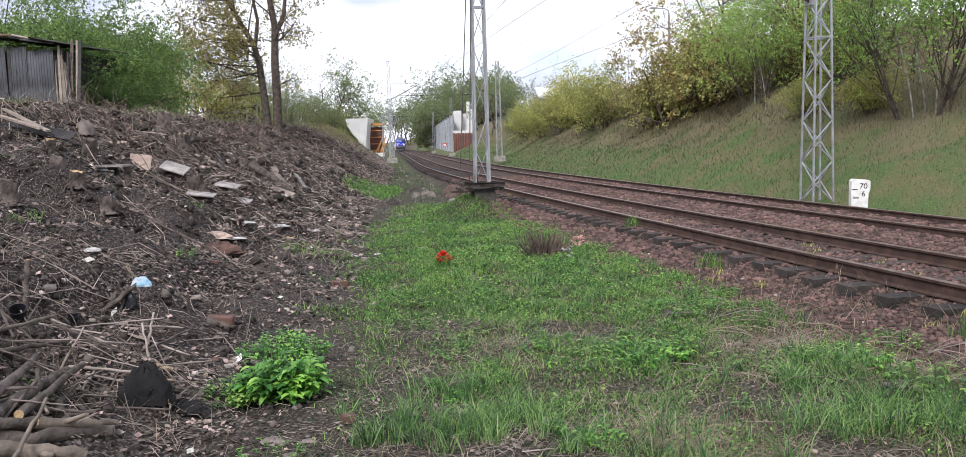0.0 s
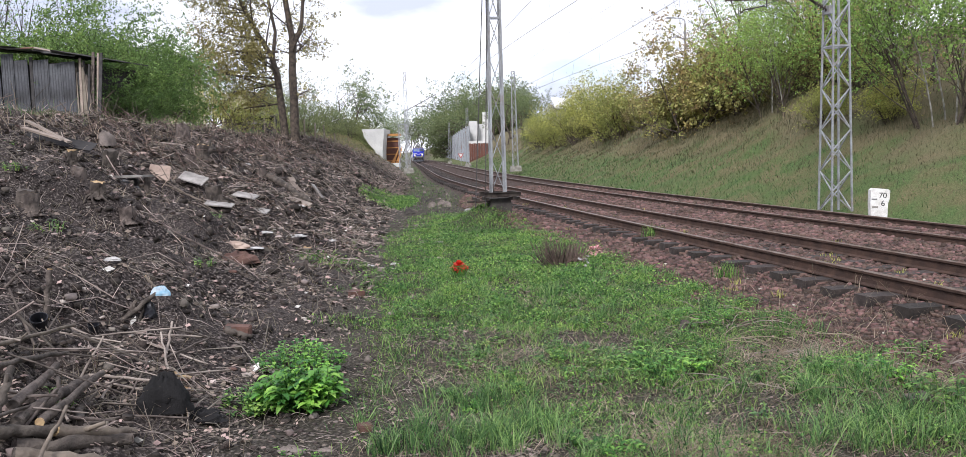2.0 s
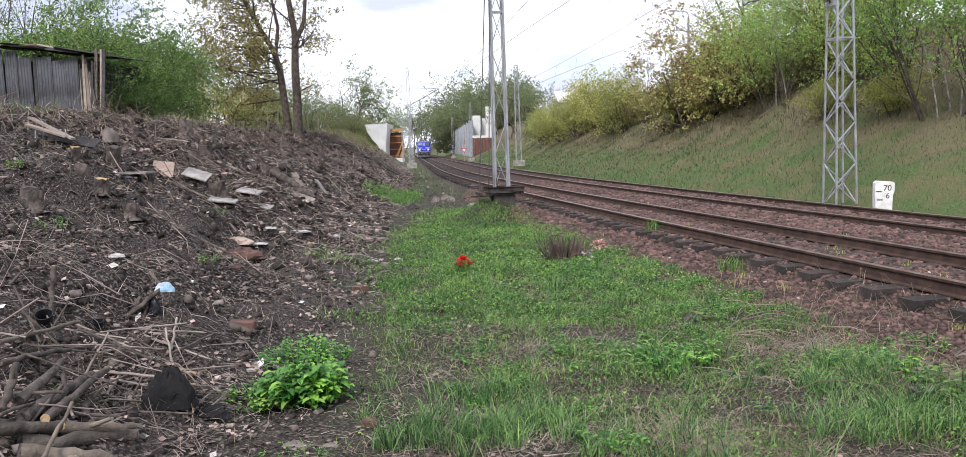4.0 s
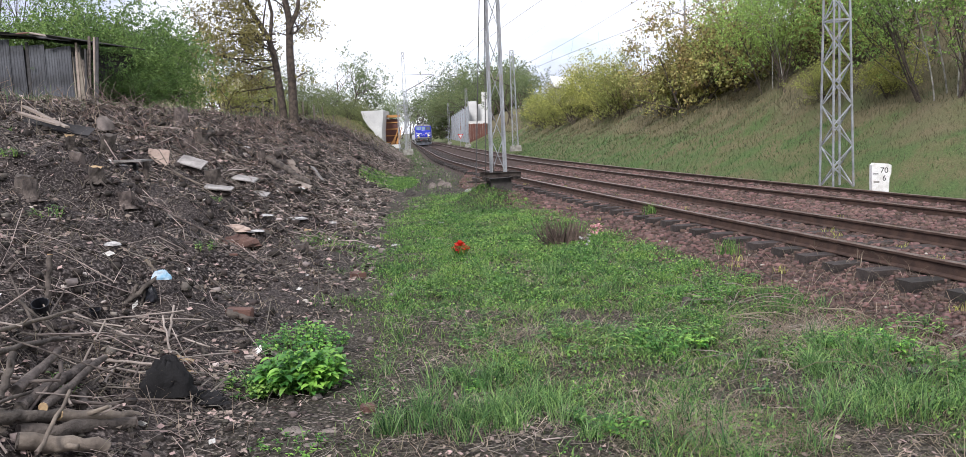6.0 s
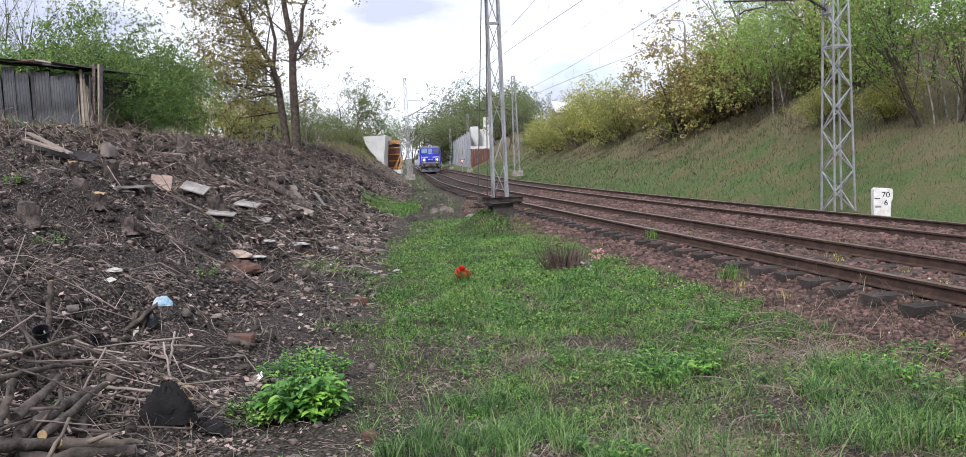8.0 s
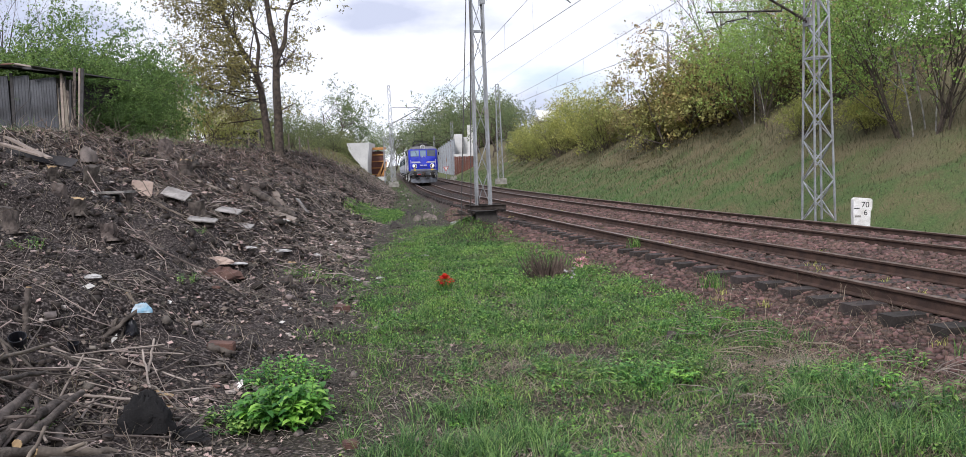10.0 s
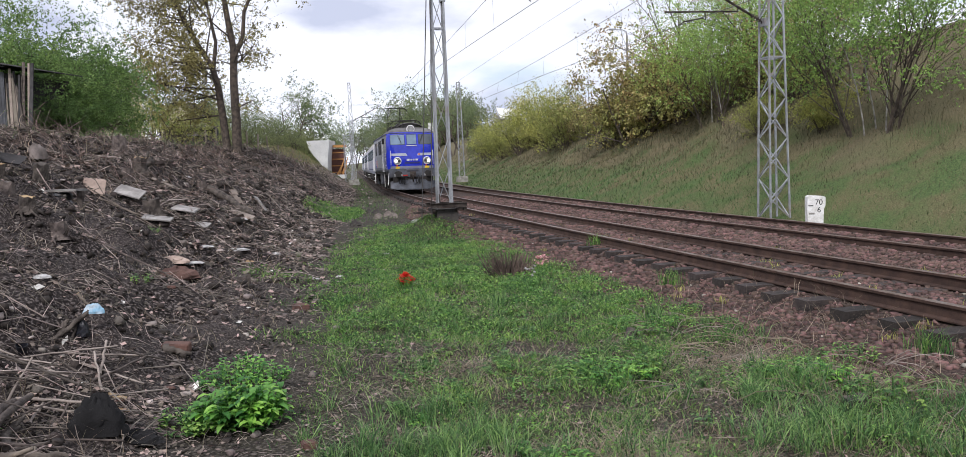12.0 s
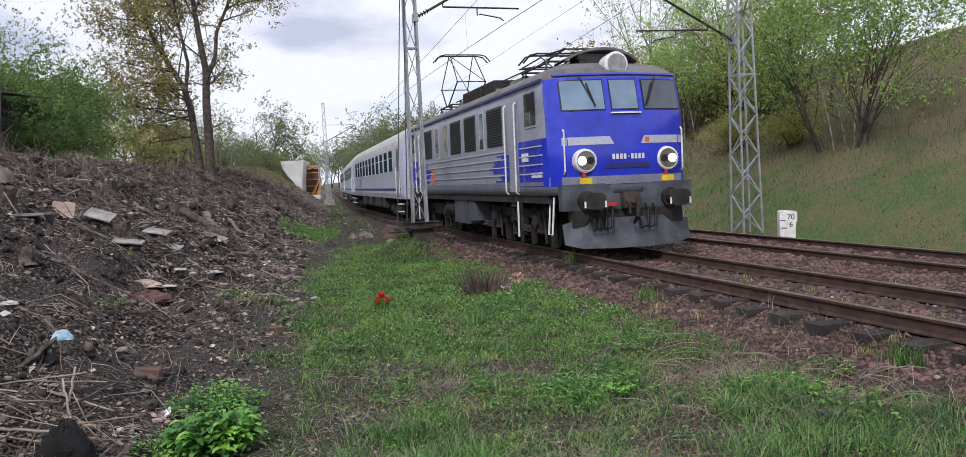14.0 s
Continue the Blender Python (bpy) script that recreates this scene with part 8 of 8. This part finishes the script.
def house(x, y, w, d, h, roof, yaw, label, wall=None, gable_x=True):
    z = stand(x, y) - 0.4
    root = thing("house", label, "house", Matrix.Translation((x, y, z)) @ Euler((0, 0, yaw)).to_matrix().to_4x4())
    s = Shape()
    s.box(0, 0, h / 2, w, d, h)
    s.add([(-w / 2, -d / 2, h), (w / 2, -d / 2, h), (0, -d / 2, h + roof - 0.12)], [(0, 1, 2)])
    s.add([(-w / 2, d / 2, h), (w / 2, d / 2, h), (0, d / 2, h + roof - 0.12)], [(2, 1, 0)])
    part("wall", s, wall or M_RENDER, root)
    s = Shape()
    for sg in (-1, 1):
        a = math.atan2(roof, w / 2)
        ln = math.hypot(roof, w / 2) + 0.5
        s.box(sg * (w / 4 + 0.12), 0, h + roof / 2 - 0.08, ln, d + 0.9, 0.16, turn=Euler((0, sg * a, 0)).to_matrix())
    r = part("roof", s, M_TILE_ROOF, root)
    s = Shape()
    s.box(w * 0.15, d * 0.1, h + roof * 0.95, 0.5, 0.5, 1.2)
    part("chimney", s, M_BRICK, r)
    for zz in (1.6, 4.2):
        if zz + 1.2 > h + 1:
            continue
        for xx in (-w * 0.25, w * 0.25):
            s = Shape()
            s.box(xx, -d / 2, zz, 1.15, 0.1, 1.35)
            f = part("window", s, M_WHITE, root)
            for k in (-0.26, 0.26):
                s = Shape()
                s.box(xx + k, -d / 2 - 0.04, zz, 0.44, 0.06, 1.15)
                part("pane", s, M_PANE, f)


house(-30.2, 74, 5.6, 7, 4.4, 1.9, 0.5, "cream rendered house with a dark tiled gable roof behind the trees")
house(-33.0, 66, 5, 7, 4.2, 1.8, 0.45, "grey-green house half hidden by bushes", M_CONCRETE)
house(-27.4, 92, 4.5, 7, 3.4, 1.7, -0.2, "pale house with a dark roof beyond the big tree")


def yard_shed():
    x, y = -15.8, 52.0
    root = thing("yard_shed", "low dark shed with a pale front panel behind the crest", "shed", Matrix.Translation((x, y, stand(x, y) - 0.1)) @ Euler((0, 0, 0.15)).to_matrix().to_4x4())
    s = Shape()
    s.box(0, 0, 0.6, 3.0, 2.0, 1.2)
    part("wall", s, M_DARK_PLANK, root)
    s = Shape()
    s.box(0, -0.1, 1.28, 3.4, 2.4, 0.1, turn=Euler((0.08, 0, 0)).to_matrix())
    part("roof", s, M_TAR, root)
    s = Shape()
    s.box(0.3, -1.02, 0.85, 1.6, 0.06, 0.26)
    part("pale_panel", s, M_GREYBOARD, root)
    for i in range(14):
        p = Shape()
        p.box(0, 0, 0.55, 0.07, 0.07, 1.2)
        q = -17.5 + i * 0.62
        if i == 0:
            first = part("fence_post", p, M_BOARD, m=Matrix.Translation((q, 48.5, stand(q, 48.5) - 0.1)))
            tagged(first, "thin grey wooden fence post", "fence post", "garden fence")
            me = first.data
        else:
            o = new("fence_post", me)
            o.matrix_basis = Matrix.Translation((q, 48.5 - i * 0.1, stand(q, 48.5 - i * 0.1) - 0.1)) @ Euler((0.03 * (i % 3), 0.04 * (i % 4 - 2), 0)).to_matrix().to_4x4()
            tagged(o, "thin grey wooden fence post", "fence post", "garden fence")


yard_shed()


def bridge_works():
    # flared pier of the new bridge
    y = 105.0
    x = -0.1485 * y
    root = thing("bridge_pier", "new pale concrete bridge pier with a flared head", "bridge pier", Matrix.Translation((x, y, 0)))
    s = Shape()
    zt, zb = 1.507 + 0.0338 * y, -0.5
    prof = [(-1.42, zt), (-1.2, zt - 0.9), (-0.6, zt - 1.9), (0.3, zt - 2.9), (0.55, zb), (1.1, zb), (1.1, zt - 2.8), (1.35, zt - 0.6), (1.4, zt)]
    n = len(prof)
    s.add([(a, -3.0, b) for a, b in prof] + [(a, 3.0, b) for a, b in prof], [tuple(range(n))[::-1], tuple(range(n, 2 * n))] + [(i, (i + 1) % n, (i + 1) % n + n, i + n) for i in range(n)])
    part("flared_column", s, M_CONCRETE_NEW, root)
    # timber formwork with props
    x = -0.1255 * y
    root = thing("timber_formwork", "orange timber formwork with raking props beside the pier", "formwork", Matrix.Translation((x, y, 0)))
    s = Shape()
    s.box(-0.5, 1.5, 2.3, 1.6, 2.0, 3.4)
    part("form_box", s, M_RUST, root)
    for i in range(4):
        s = Shape()
        s.box(-0.5, 0.45, 1.0 + i * 0.85, 1.9, 0.16, 0.14)
        part("waler", s, M_TIMBER, root)
    for i in range(6):
        s = Shape()
        s.tube([(-0.9 + 0.25 * i, -0.6, 0.1), (0.2 + 0.12 * i, 0.3, 2.2 + 0.35 * (i % 3))], 0.07, 4)
        part("prop", s, M_TIMBER, root)
    s = Shape()
    s.box(-0.2, 0.5, 4.35, 1.6, 1.2, 0.3)
    part("platform", s, M_TIMBER, root)
    s = Shape()
    s.box(-0.6, -1.0, 0.45, 2.6, 1.0, 0.5)
    part("footing", s, M_CONCRETE_NEW, root)
    # scaffold tower beside the mast
    y2 = 98.0
    root = thing("scaffold_tower", "grey steel scaffold tower at the bridge works", "scaffold", Matrix.Translation((-0.1165 * y2, y2, 0)))
    s = Shape()
    lattice(s, 0.9, 0.9, -0.3, 5.4, 7, 0.05, 0.03)
    part("frame", s, M_STEEL, root)
    # retaining screen on the other side of the line
    root = thing("retaining_screen", "tall grey screen of steel panels beside the line", "screen wall")
    n = 14
    for i in range(n):
        a, b = 148 + i * 8.6, 148 + (i + 1) * 8.6
        d = 8.6 + 0.012 * (a - 148)
        p, q = beside(a, d), beside(b, d + 0.1)
        p.z = q.z = 0
        s = Shape()
        ln = (q - p).length
        s.box(0, 0, 3.2, 0.12, ln - 0.1, 7.4 - 0.1 * i)
        part("panel", s, M_PANEL, root, m=Matrix.Translation((p + q) / 2) @ Euler((0, 0, math.atan2(-(q - p).x, (q - p).y))).to_matrix().to_4x4())
        s = Shape()
        s.box(p.x - 0.15, p.y, 3.3, 0.2, 0.2, 7.8 - 0.1 * i)
        part("upright", s, M_STEEL, root)
    for az, y, w, z0, z1 in ((-0.0285, 155, 1.5, 0.5, 7.9), (-0.0215, 157, 1.3, 0.5, 7.4), (-0.0118, 150, 1.6, 2.5, 9.3)):
        root = thing("bridge_column", "new white concrete bridge column", "column", Matrix.Translation((az * y, y, 0)), "columns of the new bridge")
        s = Shape()
        s.box(0, 0, (z0 + z1) / 2 - 1.5, w, 2.0, z1 - z0 + 3)
        part("shaft", s, M_CONCRETE_NEW, root)
    root = thing("sheet_pile_wall", "rust-brown sheet pile wall under the columns", "retaining wall", Matrix.Translation((-0.0235 * 148, 148, 0)))
    for i in range(8):
        s = Shape()
        s.box(-1.5 + i * 0.44, 0.08 * (i % 2), 1.4, 0.4, 0.3, 4.4)
        part("sheet_pile", s, M_RUST, root)
    s = Shape()
    s.box(0.2, 0.4, 3.8, 3.8, 1.0, 0.5)
    part("capping_beam", s, M_CONCRETE_NEW, root)
    # small warning sign
    p = Vector((-0.045 * 118, 118, 0))
    root = thing("warning_sign", "white triangular sign with a red border on a post", "sign", Matrix.Translation(p))
    s = Shape()
    s.tube([(0, 0, -0.4), (0, 0, 1.9)], 0.04, 6)
    part("post", s, M_STEEL, root)
    for r, yy, mat, nm in ((0.48, -0.05, M_RED, "red_border"), (0.3, -0.075, M_WHITE, "white_field")):
        s = Shape()
        t = [(math.sin(a) * r, math.cos(a) * -r + 1.5) for a in (0, 2.094, 4.189)]
        s.add([(a, yy, b) for a, b in t] + [(a, yy + 0.02, b) for a, b in t], [(0, 1, 2), (5, 4, 3), (0, 3, 4, 1), (1, 4, 5, 2), (2, 5, 3, 0)])
        part(nm, s, mat, root)


bridge_works()


def street_lamp():
    y = 58.0
    x = 0.2322 * y
    z = stand(x, y)
    top = 1.507 + 0.1525 * y
    root = thing("street_lamp", "grey concrete street lamp behind the bushes on the hill", "street lamp", Matrix.Translation((x, y, z)))
    s = Shape()
    s.tube([(0, 0, -0.2), (0, 0, top - z)], [0.11, 0.07], 8)
    part("pole", s, M_CONCRETE, root)
    s = Shape()
    s.tube([(0, 0, top - z), (-0.05, 0, top - z + 0.25), (-0.3, 0, top - z + 0.38), (-0.9, 0, top - z + 0.42)], 0.035, 6)
    part("arm", s, M_STEEL, root)
    s = Shape()
    s.box(-1.05, 0, top - z + 0.43, 0.5, 0.2, 0.1)
    part("lamp_head", s, M_STEEL, root)


street_lamp()


def hill_hut():
    y = 88.0
    x = 0.084 * y
    z = stand(x, y)
    root = thing("hill_hut", "small hut with a pale roof among the bushes", "hut", Matrix.Translation((x, y, z)) @ Euler((0, 0, 0.2)).to_matrix().to_4x4())
    t = 1.507 + 0.062 * y - z
    s = Shape()
    s.box(0, 0, t / 2 - 0.3, 2.2, 2.0, t - 0.3)
    part("wall", s, M_CONCRETE, root)
    s = Shape()
    s.box(0, 0, t - 0.2, 2.6, 2.6, 0.15, turn=Euler((0.5, 0.12, 0)).to_matrix())
    part("roof", s, M_WHITE, root)


hill_hut()


def mast_stays():
    p = beside(22.3, -3.0, 0.4)
    root = thing("mast_stay", "two thin dark stay rods anchored beside the mast base", "stay rod", Matrix.Translation(p))
    for k, (a, b) in enumerate((((-0.25, -0.2, -0.4), (0.28, -0.1, 9.0)), ((0.02, -0.2, -0.4), (0.30, -0.12, 9.0)))):
        s = Shape()
        s.tube([a, b], 0.014, 5)
        part("rod", s, M_WIRE, root)


mast_stays()


motions()
